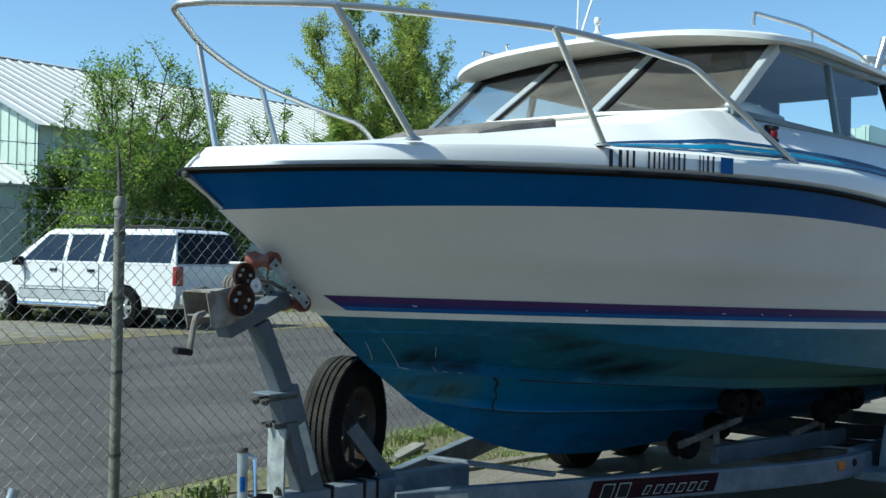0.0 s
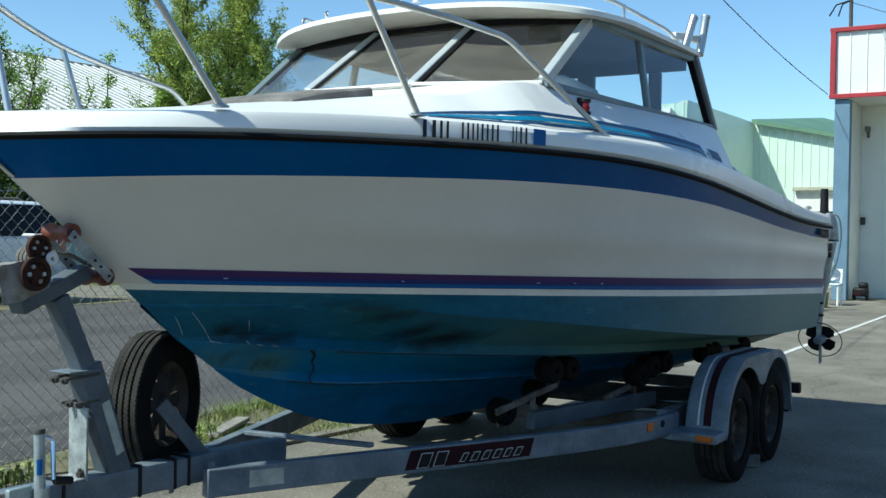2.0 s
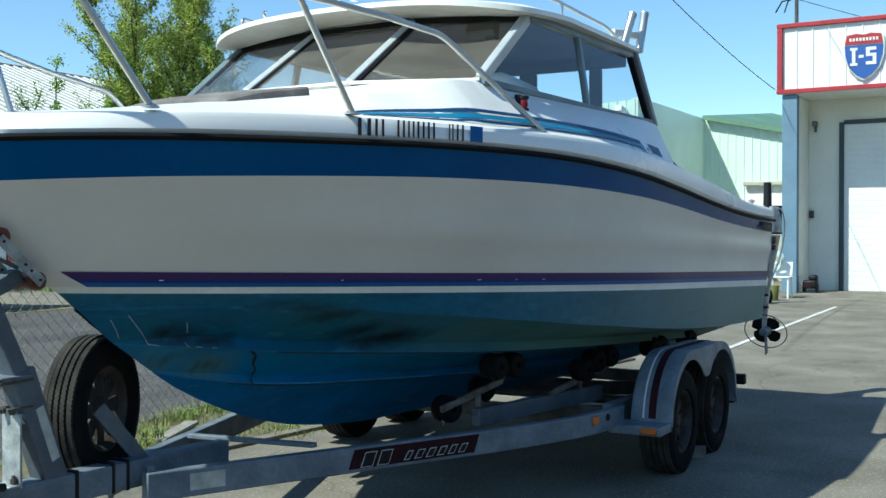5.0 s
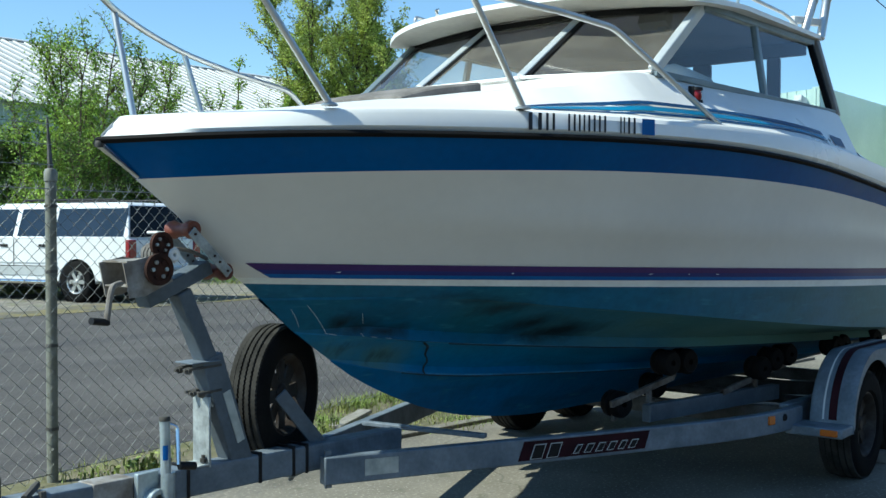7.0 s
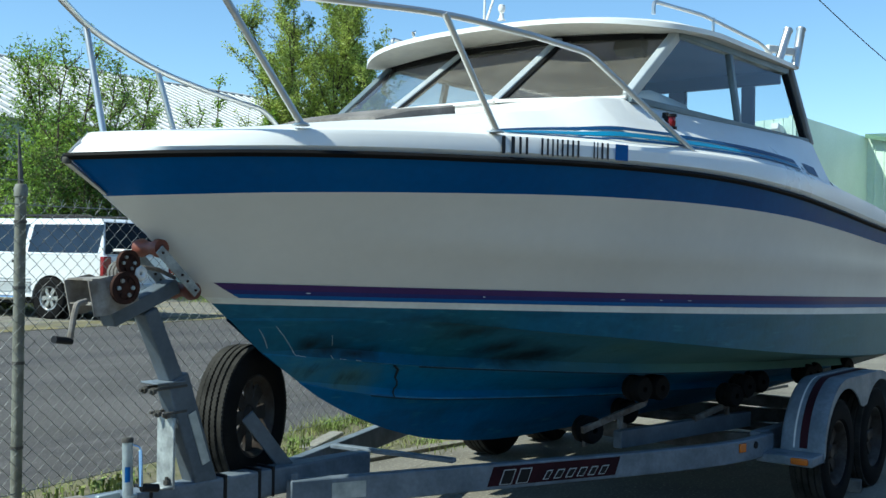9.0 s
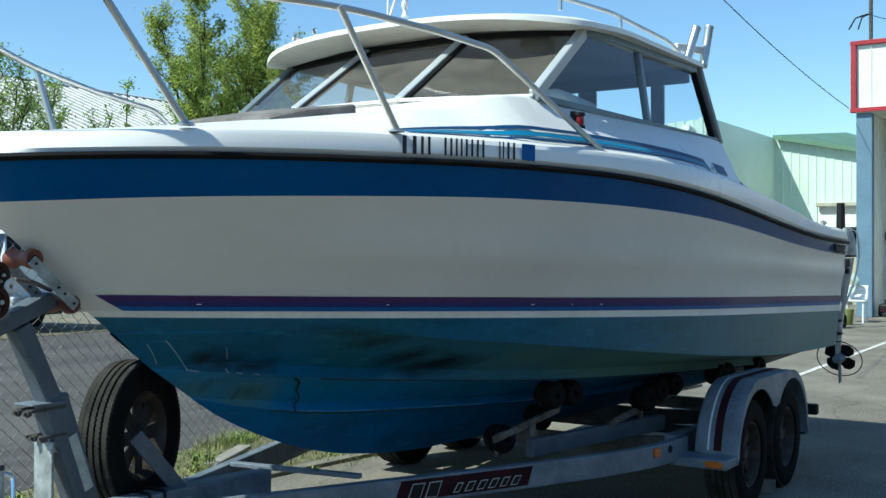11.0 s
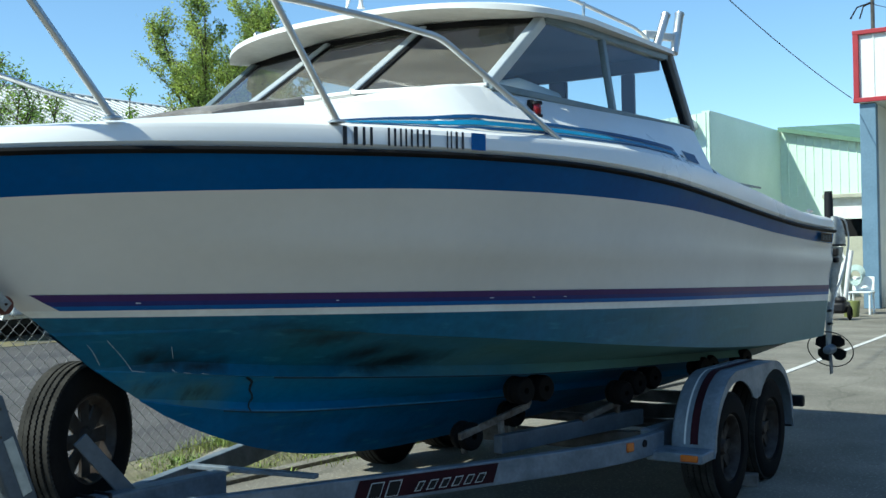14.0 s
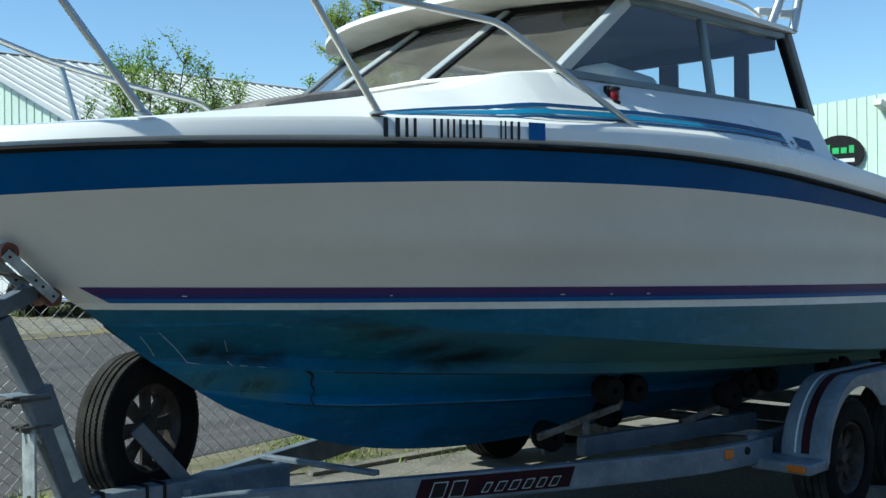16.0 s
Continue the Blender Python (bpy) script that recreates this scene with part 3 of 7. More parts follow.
def side_inner(x):
    """Trunk side from the deck edge up to the window base, then inboard."""
    b, z1 = deck_section(x)[-1]
    yb, zb = min(base_y(x), b - 0.04), base_z(x)
    zc = crown(min(x, 1.5))
    return [(b - 0.02, z1 + 0.012), (b + (yb - b) * 0.55, z1 + (zb - z1) * 0.5), (yb + 0.006, zb - 0.01), (yb - 0.01, zb), (yb - 0.08, zb + 0.002), (0.3, zc), (0, zc)]


def inner(x):
    """Foredeck, then the trunk side behind a crisp corner that rakes aft as it rises."""
    if x >= 1.56:
        return side_inner(x)
    out = []
    for j, (p, q) in enumerate(zip(fore_inner(x), side_inner(x))):
        k = min(max((x - 1.18) / ((1.33, 1.40, 1.535, 1.545)[min(j, 3)] - 1.18), 0), 1)
        out.append((p[0] * (1 - k) + q[0] * k, p[1] * (1 - k) + q[1] * k))
    return out


def deck_point(x, side, h, lift=0.0):
    """A point on the deck side, h above the edge, lifted off the surface."""
    sec = deck_section(x)[2:] + inner(x)[:4]
    z = edge_top(x) + h
    for p, q in zip(sec, sec[1:]):
        if p[1] <= z <= q[1]:
            t = (z - p[1]) / max(q[1] - p[1], 1e-6)
            return Vector((x - lift * 0.3, side * (p[0] + (q[0] - p[0]) * t + lift), z + lift * 0.4))
    return Vector((x, side * (sec[-1][0] + lift), z))


bm = BM()
for side in (-1, 1):
    xs = [-0.553 + 1.853 * (i / 42) ** 1.4 for i in range(43)] + [1.30 + 0.26 * i / 26 for i in range(1, 27)]
    grid_mesh(bm, [[Vector((x, side * y, z)) for y, z in deck_section(x) + inner(x)] for x in xs])
    xs = [1.56 + 1.84 * i / 26 for i in range(27)]
    grid_mesh(bm, [[Vector((x, side * y, z)) for y, z in deck_section(x) + inner(x)[:5] + [(inner(x)[4][0], 1.2)]] for x in xs])
    xs = [3.4 + (stern(1.55) - 3.4) * i / 26 for i in range(27)]
    rows = []
    for x in xs:
        sec = deck_section(x)
        b, z1 = sec[-1]
        k = min(max((3.62 - x) / 0.22, 0), 1)
        rows.append([Vector((x, side * y, z)) for y, z in sec + [(b - 0.03, z1 + 0.012 + 0.02 * k), (b - 0.10, z1 + 0.012 + 0.02 * k), (b - 0.14, z1 - 0.01), (b - 0.16, 1.0)]])
    grid_mesh(bm, rows)
bmesh.ops.remove_doubles(bm, verts=bm.verts, dist=0.0005)
part("deck", bm, GELCOAT, boat, "glossy white moulded deck and trunk cabin", smooth=24)

# Aft end of the cabin trunk.
for side in (-1, 1):
    bm = BM()
    ring = [(y - 0.012, z) for y, z in deck_section(3.4)[3:] + inner(3.4)[:5]] + [(0.9, 1.3), (0.95, 1.3)]
    prism(bm, [(side * y, z) for y, z in ring], 0.012, Matrix.Translation((3.404, 0, 0)) @ Matrix(((0, 0, 1, 0), (1, 0, 0, 0), (0, 1, 0, 0), (0, 0, 0, 1))))
    part("cabin_end", bm, GELCOAT, boat, "", smooth=None)

# Cockpit liner and stern coaming.
bm = BM()
box(bm, (4.3, 0, 1.10), (3.4, 1.8, 0.05))
box(bm, (5.82, 0, 1.30), (0.10, 1.95, 0.5))
box(bm, (1.64, 0, 1.72), (0.06, 1.6, 0.60))
part("cockpit_liner", bm, INTERIOR, boat, "")

# Fore hatch with its weathered cover: a low wedge that follows the deck forward.
bm = BM()
rows = []
for x, w, h in ((0.63, 0.275, 0.004), (0.67, 0.28, 0.010), (0.80, 0.31, 0.026), (1.05, 0.35, 0.034), (1.055, 0.348, 0.030)):
    z0 = crown(x)
    rows.append([Vector((x, y, z)) for y, z in ((-w - 0.006, z0 - 0.05), (-w, z0 + h - 0.008), (-w + 0.012, z0 + h), (0, z0 + h + 0.008), (w - 0.012, z0 + h), (w, z0 + h - 0.008), (w + 0.006, z0 - 0.05))])
vs = grid_mesh(bm, rows)
bm.faces.new(vs[0])
bm.faces.new(vs[-1][::-1])
part("fore_hatch", bm, PAD, boat, "weathered grey padded fore hatch cover", smooth=30)

# Hardtop.
def roof_front(y):
    return 1.68 + 0.27 * abs(y / 0.96) ** 4


bm = BM()
ny, nx = 24, 20
top, bot = [], []
for j in range(ny + 1):
    y = -0.965 + 1.93 * j / ny
    x0, x1 = roof_front(y), 3.49 - 0.04 * abs(y / 0.96) ** 6
    rt, rb = [], []
    for i in range(nx + 1):
        t = i / nx
        x = x0 + (x1 - x0) * t
        rim = min(1, 6 * min(t, 1 - t, 1.0), 5 * (0.965 - abs(y)) / 0.965 + 0.0)
        rim = max(rim, 0) ** 0.5
        cz = 2.482 + 0.055 * (1 - (y / 0.965) ** 2) - 0.16 * max(0, 0.3 - t) ** 1.3
        rt.append(Vector((x, y, cz - 0.022 * (1 - rim))))
        rb.append(Vector((x, y, cz - 0.068 + 0.022 * (1 - rim))))
    top.append(rt)
    bot.append(rb)
a = grid_mesh(bm, top)
for f in bm.faces:
    f.tag = True
b = grid_mesh(bm, [r[::-1] for r in bot])
for f in bm.faces:
    f.material_index = 0 if f.tag else 1
    f.tag = True
edge = lambda g: [g[0][i] for i in range(nx + 1)] + [g[j][nx] for j in range(1, ny + 1)] + [g[ny][i] for i in range(nx - 1, -1, -1)] + [g[j][0] for j in range(ny - 1, 0, -1)]
ea, eb = edge(a), edge([r[::-1] for r in b])
for i in range(len(ea)):
    k = (i + 1) % len(ea)
    bm.faces.new((ea[i], ea[k], eb[k], eb[i]))
part("hardtop", bm, [GELCOAT, INTERIOR], boat, "white moulded hardtop with an overhanging visor", smooth=50)

# Windscreen and side windows.
WS_LO = [Vector((1.60, y, 2.058)) if abs(y) > 0.8 else Vector((1.42, y, 2.062)) for y in (-0.87, -0.30, 0.30, 0.87)]
WS_HI = [Vector((2.06, -0.875, 2.405)), Vector((1.97, -0.30, 2.43)), Vector((1.99, 0.30, 2.43)), Vector((2.06, 0.875, 2.405))]
for i, (lo, hi) in enumerate(zip(WS_LO, WS_HI)):
    bm = BM()
    bar(bm, lo, hi, 0.055 if i == 0 else 0.03, 0.04, (0, 1, 0.2))
    part("windscreen_post", bm, FRAMEDARK if i == 3 else ALUM, boat, "", bevel=0.006)
for i in (1, 2):
    bm = BM()
    off = Vector((0.004, -0.026, 0.0))
    bar(bm, WS_LO[i] + off, WS_HI[i] + off, 0.014, 0.036, (0, 1, 0.2))
    part("post_gasket", bm, BLACK, boat, "black rubber gasket", bevel=0.003)
for row, nm in ((WS_LO, "windscreen_sill"), (WS_HI, "windscreen_header")):
    bm = BM()
    for p, q in zip(row, row[1:]):
        bar(bm, p, q, 0.03, 0.016 if nm.endswith("sill") else 0.034)
    part(nm, bm, GELCOAT if nm.endswith("sill") else BLACK, boat, "aluminium windscreen frame", bevel=0.005)
for i in range(3):
    bm = BM()
    bm.faces.new([bm.verts.new(p) for p in (WS_LO[i], WS_LO[i + 1], WS_HI[i + 1], WS_HI[i])])
    part("windscreen_pane", bm, TINTED_FAR if i == 2 else TINTED, boat, "dusty glass", smooth=None).visible_shadow = False

for side in (-1, 1):
    A, B_, C, D = (Vector((1.60, side * 0.875, 2.052)), Vector((3.37, side * 1.045, 2.018)), Vector((3.37, side * 0.925, 2.415)), Vector((2.06, side * 0.885, 2.415)))
    M0, M1 = A.lerp(B_, 0.56), D.lerp(C, 0.425)
    bm = BM()
    for p, q, w in ((A, B_, 0.030), (D, C, 0.036), (M0, M1, 0.03)):
        bar(bm, p, q, 0.04, w, (0, -side, 0.2) if p is M0 else (0, 0, 1))
    part("window_frame", bm, FRAMEDARK, boat, "slate grey side window frame", bevel=0.005)
    bm = BM()
    bar(bm, Vector((3.405, side * 1.048, 2.0)), Vector((3.405, side * 0.928, 2.43)), 0.05, 0.05, (0, 1, 0))
    part("rear_pillar", bm, TAUPE, boat, "brownish rear cabin pillar", bevel=0.006)
    for q in ((A, M0, M1, D), (M0, B_, C, M1)):
        bm = BM()
        grid_mesh(bm, [[q[0].lerp(q[1], u / 6).lerp(q[3].lerp(q[2], u / 6), v / 6) for u in range(7)] for v in range(7)])
        part("side_pane", bm, PANE, boat, "clear side window pane", smooth=60).visible_shadow = False
    bm = BM()
    bar(bm, B_.lerp(C, 0.02) + Vector((-0.035, 0, 0)), B_.lerp(C, 0.98) + Vector((-0.030, 0, 0)), 0.024, 0.03, (0, 1, 0))
    part("sliding_frame", bm, BLACK, boat, "")

# Inside the cabin: dash, wheel hump, seat back, far trim.
bm = BM()
box(bm, (1.95, 0, 1.88), (0.65, 1.6, 0.14))
part("dashboard", bm, INTERIOR, boat, "", bevel=0.03)
bm = BM()
box(bm, (2.30, -0.63, 2.02), (0.46, 0.30, 0.30), turn(0, 4, 0))
part("helm_console", bm, GELCOAT, boat, "rounded white helm console", bevel=0.09)
bm = BM()
box(bm, (1.74, -0.12, 2.0), (0.12, 0.22, 0.12))
part("compass_box", bm, MAROON, boat, "", bevel=0.02)
# Aft bulkhead of the cabin: sill, valance and posts round its openings.
for nm, y0, y1, z0, z1 in (("bulkhead_sill", -0.98, 0.98, 1.15, 2.0), ("valance", -0.92, 0.92, 2.34, 2.46), ("bulkhead_post", -0.36, -0.25, 2.0, 2.34), ("bulkhead_post", -0.775, -0.70, 2.0, 2.34), ("bulkhead_post", 0.25, 0.36, 2.0, 2.34), ("bulkhead_post", 0.70, 0.775, 2.0, 2.34), ("bulkhead_post", 0.90, 0.98, 2.0, 2.34)):
    bm = BM()
    box(bm, (3.30, (y0 + y1) / 2, (z0 + z1) / 2), (0.035, y1 - y0, z1 - z0))
    part(nm, bm, MAROON, boat, "plum cabin bulkhead", bevel=0.008)
bm = BM()
box(bm, (2.68, 0, 2.418), (1.25, 1.74, 0.012))
part("headliner", bm, HEADLINER, boat, "plum-grey headliner under the hardtop", smooth=None)
bm = BM()
box(bm, (2.035, -0.655, 2.372), (0.06, 0.15, 0.07), turn(0, 30, 0))
box(bm, (2.05, -0.70, 2.345), (0.05, 0.05, 0.06))
tube(bm, [(2.05, -0.70, 2.35), (2.03, -0.74, 2.31), (2.03, -0.735, 2.26)], 0.007, 6)
part("wiper_motor", bm, DARK, boat, "dark wiper motor with dangling wire", bevel=0.008)
bm = BM()
bar(bm, (2.03, 0.82, 2.39), (1.73, 0.82, 2.16), 0.02, 0.02)
bar(bm, (1.72, 0.82, 2.14), (1.95, 0.80, 2.34), 0.03, 0.008)
part("wiper", bm, DARK, boat, "")

# Bow rail.
bm = BM()
near_pts = [Vector(p) for p in ((-0.60, 0.0, 2.21), (-0.575, -0.07, 2.212), (-0.28, -0.40, 2.217), (0.08, -0.60, 2.216), (0.41, -0.785, 2.213), (0.85, -0.86, 2.203), (1.22, -0.895, 2.19), (1.81, -1.085, 1.832))]
# The starboard side sits a little lower aft, as the boat leans on its rollers.
far_pts = [Vector(p) for p in ((-0.60, 0.0, 2.21), (-0.575, 0.07, 2.212), (-0.22, 0.415, 2.200), (0.04, 0.575, 2.170), (0.33, 0.71, 2.135), (0.70, 0.81, 2.100), (1.10, 0.88, 2.066), (1.55, 1.0, 1.835))]
near = rounded(near_pts[:-2], 0.25, 8) + rounded(near_pts[-3:], 0.06, 6)[1:]
far = rounded(far_pts[:-2], 0.25, 8) + rounded(far_pts[-3:], 0.06, 6)[1:]
tube(bm, near[::-1] + far[1:], 0.0125, 10)
part("top_rail", bm, STEEL, boat, "bent stainless bow rail")
for side in (-1, 1):
    feet = (((0.0, -0.50, 1.80), near_pts[2]), ((0.68, -0.825, 1.825), near_pts[4])) if side < 0 else (((-0.23, half_beam(-0.23) - 0.11, 1.778), far_pts[2]), ((0.38, half_beam(0.38) - 0.09, 1.812), far_pts[4]))
    for foot, h in feet:
        bm = BM()
        f = Vector(foot)
        tube(bm, [f, h], 0.0125, 10)
        st = part("stanchion", bm, STEEL, boat, "leaning stainless stanchion")
        bm = BM()
        lathe(bm, ((0, 0.012), (0.016, 0.012), (0.03, 0.004), (0.03, 0), (0, 0)), Matrix.Translation(f - Vector((0, 0, 0.006))), 14)
        part("foot_flange", bm, STEEL, st, "")
    bm = BM()
    lathe(bm, ((0, 0.012), (0.016, 0.012), (0.032, 0.004), (0.032, 0), (0, 0)), Matrix.Translation((1.82, -1.088, 1.824) if side < 0 else (1.555, 1.002, 1.826)) @ turn(side * -25, 0, 0).to_4x4(), 14)
    part("rail_flange", bm, STEEL, boat, "")

# ---- boat fittings ----
for side in (-1, 1):
    # Trim stripes along the trunk: they taper to a point forward and close up aft.
    for nm, fore, aft, x0, x1, mt in (("navy_trim", (0.058, 0.074), (0.054, 0.078), 0.74, 2.93, NAVY), ("teal_trim", (0.030, 0.050), (0.033, 0.050), 0.70, 2.93, TEAL), ("pale_trim", (0.013, 0.022), (0.022, 0.029), 0.78, 2.93, NAVY), ("navy_tip", (0.024, 0.076), (0.024, 0.076), 3.04, 3.20, NAVY)):
        bm = BM()
        rows = [[], []]
        for i in range(37):
            x = x0 + (x1 - x0) * i / 36
            grow = min((x - 0.66) / 0.7, 1) ** 0.7
            k = min(max((x - 1.9) / 0.7, 0), 1)
            k = k * k * (3 - 2 * k)
            drop = 0.0 if x < 2.0 else 0.004 * (x - 2.0)
            for r, h0, h1 in zip(rows, fore, aft):
                r.append(deck_point(x, side, (h0 + (h1 - h0) * k) * grow - drop + 0.004, 0.003 + 0.004 * (1.28 < x < 1.75)))
        grid_mesh(bm, rows)
        part(nm, bm, mt, boat, "", smooth=30)
# Registration, as plain bars, and its sticker.
for side in (-1, 1):
    marks = ((-0.02, 0.095), (0.107, 0.188), (0.273, 0.345), (0.357, 0.42), (0.432, 0.504), (0.517, 0.592), (0.70, 0.752), (0.767, 0.85))
    for f0, f1 in [(f0 + (f1 - f0) * u, f0 + (f1 - f0) * v) for f0, f1 in marks for u, v in ((0.07, 0.30), (0.66, 0.89))] + [(0.90, 1.02)]:
        bm = BM()
        grid_mesh(bm, [[Vector((x, side * (half_beam(x) + 0.007), sheer_z(x) + h)) for x in (0.69 + 0.60 * f for f in (f0, (f0 + f1) / 2, f1))] for h in (0.024, 0.088)])
        if f0 > 0.89:
            part("sticker", bm, ROYAL, boat, "blue year sticker", smooth=None)
        else:
            part("registration_bar", bm, LETTER, boat, "black registration mark", smooth=None)
    for x in (2.84, 2.88, 2.975, 2.995):
        bm = BM()
        grid_mesh(bm, [[deck_point(xx, side, h, 0.003) for xx in (x, x + 0.02)] for h in ((0.004, 0.018) if x < 2.95 else (0.030, 0.046) if x < 2.98 else (0.008, 0.020))])
        part("badge_bar", bm, DARK, boat, "", smooth=None)
    bm = BM()
    grid_mesh(bm, [[Vector((x, side * (half_beam(x) + 0.006), sheer_z(x) + h)) for x in (5.43, 5.60, 5.77)] for h in (-0.082, -0.022)])
    plate = part("maker_plate", bm, BLACK, boat, "small black maker plate", smooth=None)
    for k in range(6):
        x0 = 5.48 + 0.046 * k
        bm = BM()
        grid_mesh(bm, [[Vector((x, side * (half_beam(x) + 0.009), sheer_z(x) + h)) for x in (x0, x0 + 0.010)] for h in (-0.070, -0.036)])
        part("plate_bar", bm, GALV, plate, "", smooth=None)

# Navigation light on the trunk side.
bm = BM()
lathe(bm, ((0, 0.0), (0.030, 0.0), (0.030, 0.014), (0.012, 0.016), (0.012, 0.056), (0.030, 0.058), (0.028, 0.070), (0, 0.074)), Matrix.Translation((1.83, -0.965, 1.935)), 14)
light = part("navigation_light", bm, DARK, boat, "red port navigation light")
bm = BM()
lathe(bm, ((0.022, 0.014), (0.025, 0.03), (0.025, 0.044), (0.022, 0.058)), Matrix.Translation((1.83, -0.965, 1.935)), 14)
part("lens", bm, RED, light, "red lens")
bm = BM()
box(bm, (1.808, -0.953, 1.972), (0.024, 0.024, 0.078))
part("screen", bm, DARK, light, "black light screen", bevel=0.003)

# Rod holders, roof rail, lamp and aerials on the hardtop.
for x, y, lean in ((3.235, -0.93, 0.68), (3.43, -0.955, 0.36)):
    bm = BM()
    d = Vector((lean, -0.02, 1.0)).normalized()
    base = Vector((x, y, 2.447))
    m = Matrix.Translation(base) @ d.to_track_quat("Z", "Y").to_matrix().to_4x4()
    lathe(bm, ((0.018, 0.0), (0.024, 0.0), (0.024, 0.235), (0.027, 0.24), (0.027, 0.25), (0.019, 0.25)), m, 16, True)
    holder = part("rod_holder", bm, STEEL, boat, "steel tube rod holder")
    bm = BM()
    bar(bm, base + d * 0.10 + Vector((-0.01, 0.02, 0)), base + d * 0.10 + Vector((-0.10, 0.05, -0.005)), 0.035, 0.04)
    part("bracket", bm, WHITE, holder, "", bevel=0.005)
for side in (-1, 1):
    bm = BM()
    tube(bm, rounded([(1.98, side * 0.80, 2.50), (1.98, side * 0.80, 2.56), (2.4, side * 0.86, 2.565), (3.05, side * 0.90, 2.53), (3.18, side * 0.91, 2.49)], 0.06), 0.010, 8)
    tube(bm, [(2.5, side * 0.868, 2.48), (2.5, side * 0.868, 2.57)], 0.008, 8)
    part("roof_rail", bm, STEEL, boat, "stainless roof rail")
bm = BM()
lathe(bm, ((0, 0), (0.02, 0), (0.012, 0.012), (0.009, 0.035), (0.015, 0.042), (0.018, 0.06), (0.013, 0.075), (0, 0.078)), Matrix.Translation((1.72, -0.12, 2.505)), 14)
part("roof_lamp", bm, WHITE, boat, "white roof lamp")
for a, b in (((1.75, 0.0, 2.5), (1.98, -0.05, 3.1)), ((1.95, 0.15, 2.5), (1.97, 0.15, 3.3))):
    bm = BM()
    tube(bm, [a, b], 0.007, 6, 0.004)
    part("aerial", bm, WHITE, boat, "thin white aerial")
bm = BM()
tube(bm, [(1.715, 0.42, 2.47), (1.70, 0.42, 2.505), (1.72, 0.42, 2.51)], 0.008, 6)
part("visor_cleat", bm, CHROME, boat, "")
# Deck cleats.
for x, y in ((5.7, -1.06), (5.7, 1.06)):
    bm = BM()
    z = crown(x) if x < 1 else edge_top(x) + 0.015
    tube(bm, [(x - 0.07, y, z + 0.03), (x - 0.03, y, z + 0.035), (x + 0.03, y, z + 0.035), (x + 0.07, y, z + 0.03)], 0.009, 8)
    tube(bm, [(x - 0.02, y, z - 0.005), (x - 0.02, y, z + 0.035)], 0.008, 8)
    tube(bm, [(x + 0.02, y, z - 0.005), (x + 0.02, y, z + 0.035)], 0.008, 8)
    part("cleat", bm, STEEL, boat, "")
# Scrapes and a patched seam in the bottom paint.
SCRAPE = surface("bare_scrape", (0.55, 0.58, 0.58), None, 20, 90, 0.7)
GRIME = surface("black_grime", (0.012, 0.022, 0.03), (0.02, 0.035, 0.04), 12, 60, 0.8, vary=0.2)


def hull_point(a, b, x, t, lift=0.004):
    """A point on the port bottom between two rows, at x along the boat."""
    pa, pb = (Vector((x, -ROWS[n][1](x), ROWS[n][2](x))) for n in (a, b))
    p = pa.lerp(pb, t)
    return p + Vector((-0.25, -0.8, -0.35)).normalized() * lift


for x0, t0, x1, t1 in ((0.284, 0.22, 0.42, 0.97), (0.23, 0.33, 0.305, 0.84), (0.42, 0.97, 0.465, 0.995), (0.50, 0.40, 0.53, 0.66), (0.55, 0.90, 0.575, 0.99), (0.60, 0.975, 0.625, 0.98), (0.665, 0.975, 0.69, 0.985)):
    bm = BM()
    pts = [hull_point("chine", "lower", x0 + (x1 - x0) * i / 6, min(t0 + (t1 - t0) * i / 6, 1), 0.005) for i in range(7)]
    tube(bm, pts, 0.0009, 5)
    part("scrape", bm, SCRAPE, boat, "pale scratch in the bottom paint")
bm = BM()
pts = [hull_point("lower_in", "third", 0.880 + 0.008 * math.sin(i * 1.7) + 0.080 * (i / 8) ** 0.6, i / 8, 0.003) for i in range(9)]
tube(bm, pts, 0.0055, 6, 0.003)
part("paint_seam", bm, GRIME, boat, "dark cracked seam in the bottom paint")

# Kicker outboard with a propeller guard.
kicker = thing("outboard_motor", (6.35, -0.95, 0.58), "small auxiliary outboard leg with a ring-guarded propeller", "outboard motor")
def oval_rings(table):
    """Stacked oval outlines: height, centre x and y, half-lengths."""
    return [[Vector((cx + hx * math.cos(a), cy + hy * math.sin(a), z)) for a in np.linspace(0, 2 * math.pi, 21)] for z, cx, cy, hx, hy in table]


bm = BM()
grid_mesh(bm, oval_rings(((1.37, 6.42, -1.075, 0.105, 0.040), (1.25, 6.40, -1.065, 0.085, 0.036), (1.12, 6.385, -1.048, 0.066, 0.031), (0.98, 6.37, -1.032, 0.052, 0.027), (0.80, 6.36, -1.015, 0.042, 0.024), (0.60, 6.355, -1.008, 0.040, 0.018))))
part("leg", bm, SPANGLE, kicker, "grey tapered motor leg", smooth=60)
bm = BM()
grid_mesh(bm, oval_rings(((1.61, 6.36, -1.07, 0.002, 0.002), (1.605, 6.36, -1.07, 0.055, 0.024), (1.57, 6.38, -1.075, 0.10, 0.040), (1.50, 6.41, -1.078, 0.130, 0.046), (1.41, 6.43, -1.078, 0.138, 0.047), (1.385, 6.43, -1.078, 0.130, 0.044), (1.383, 6.43, -1.078, 0.01, 0.01))))
part("cowl", bm, SPANGLE, kicker, "pale grey motor cowl", smooth=50)
bm = BM()
grid_mesh(bm, oval_rings(((1.392, 6.43, -1.078, 0.140, 0.0485), (1.376, 6.43, -1.078, 0.140, 0.0485))))
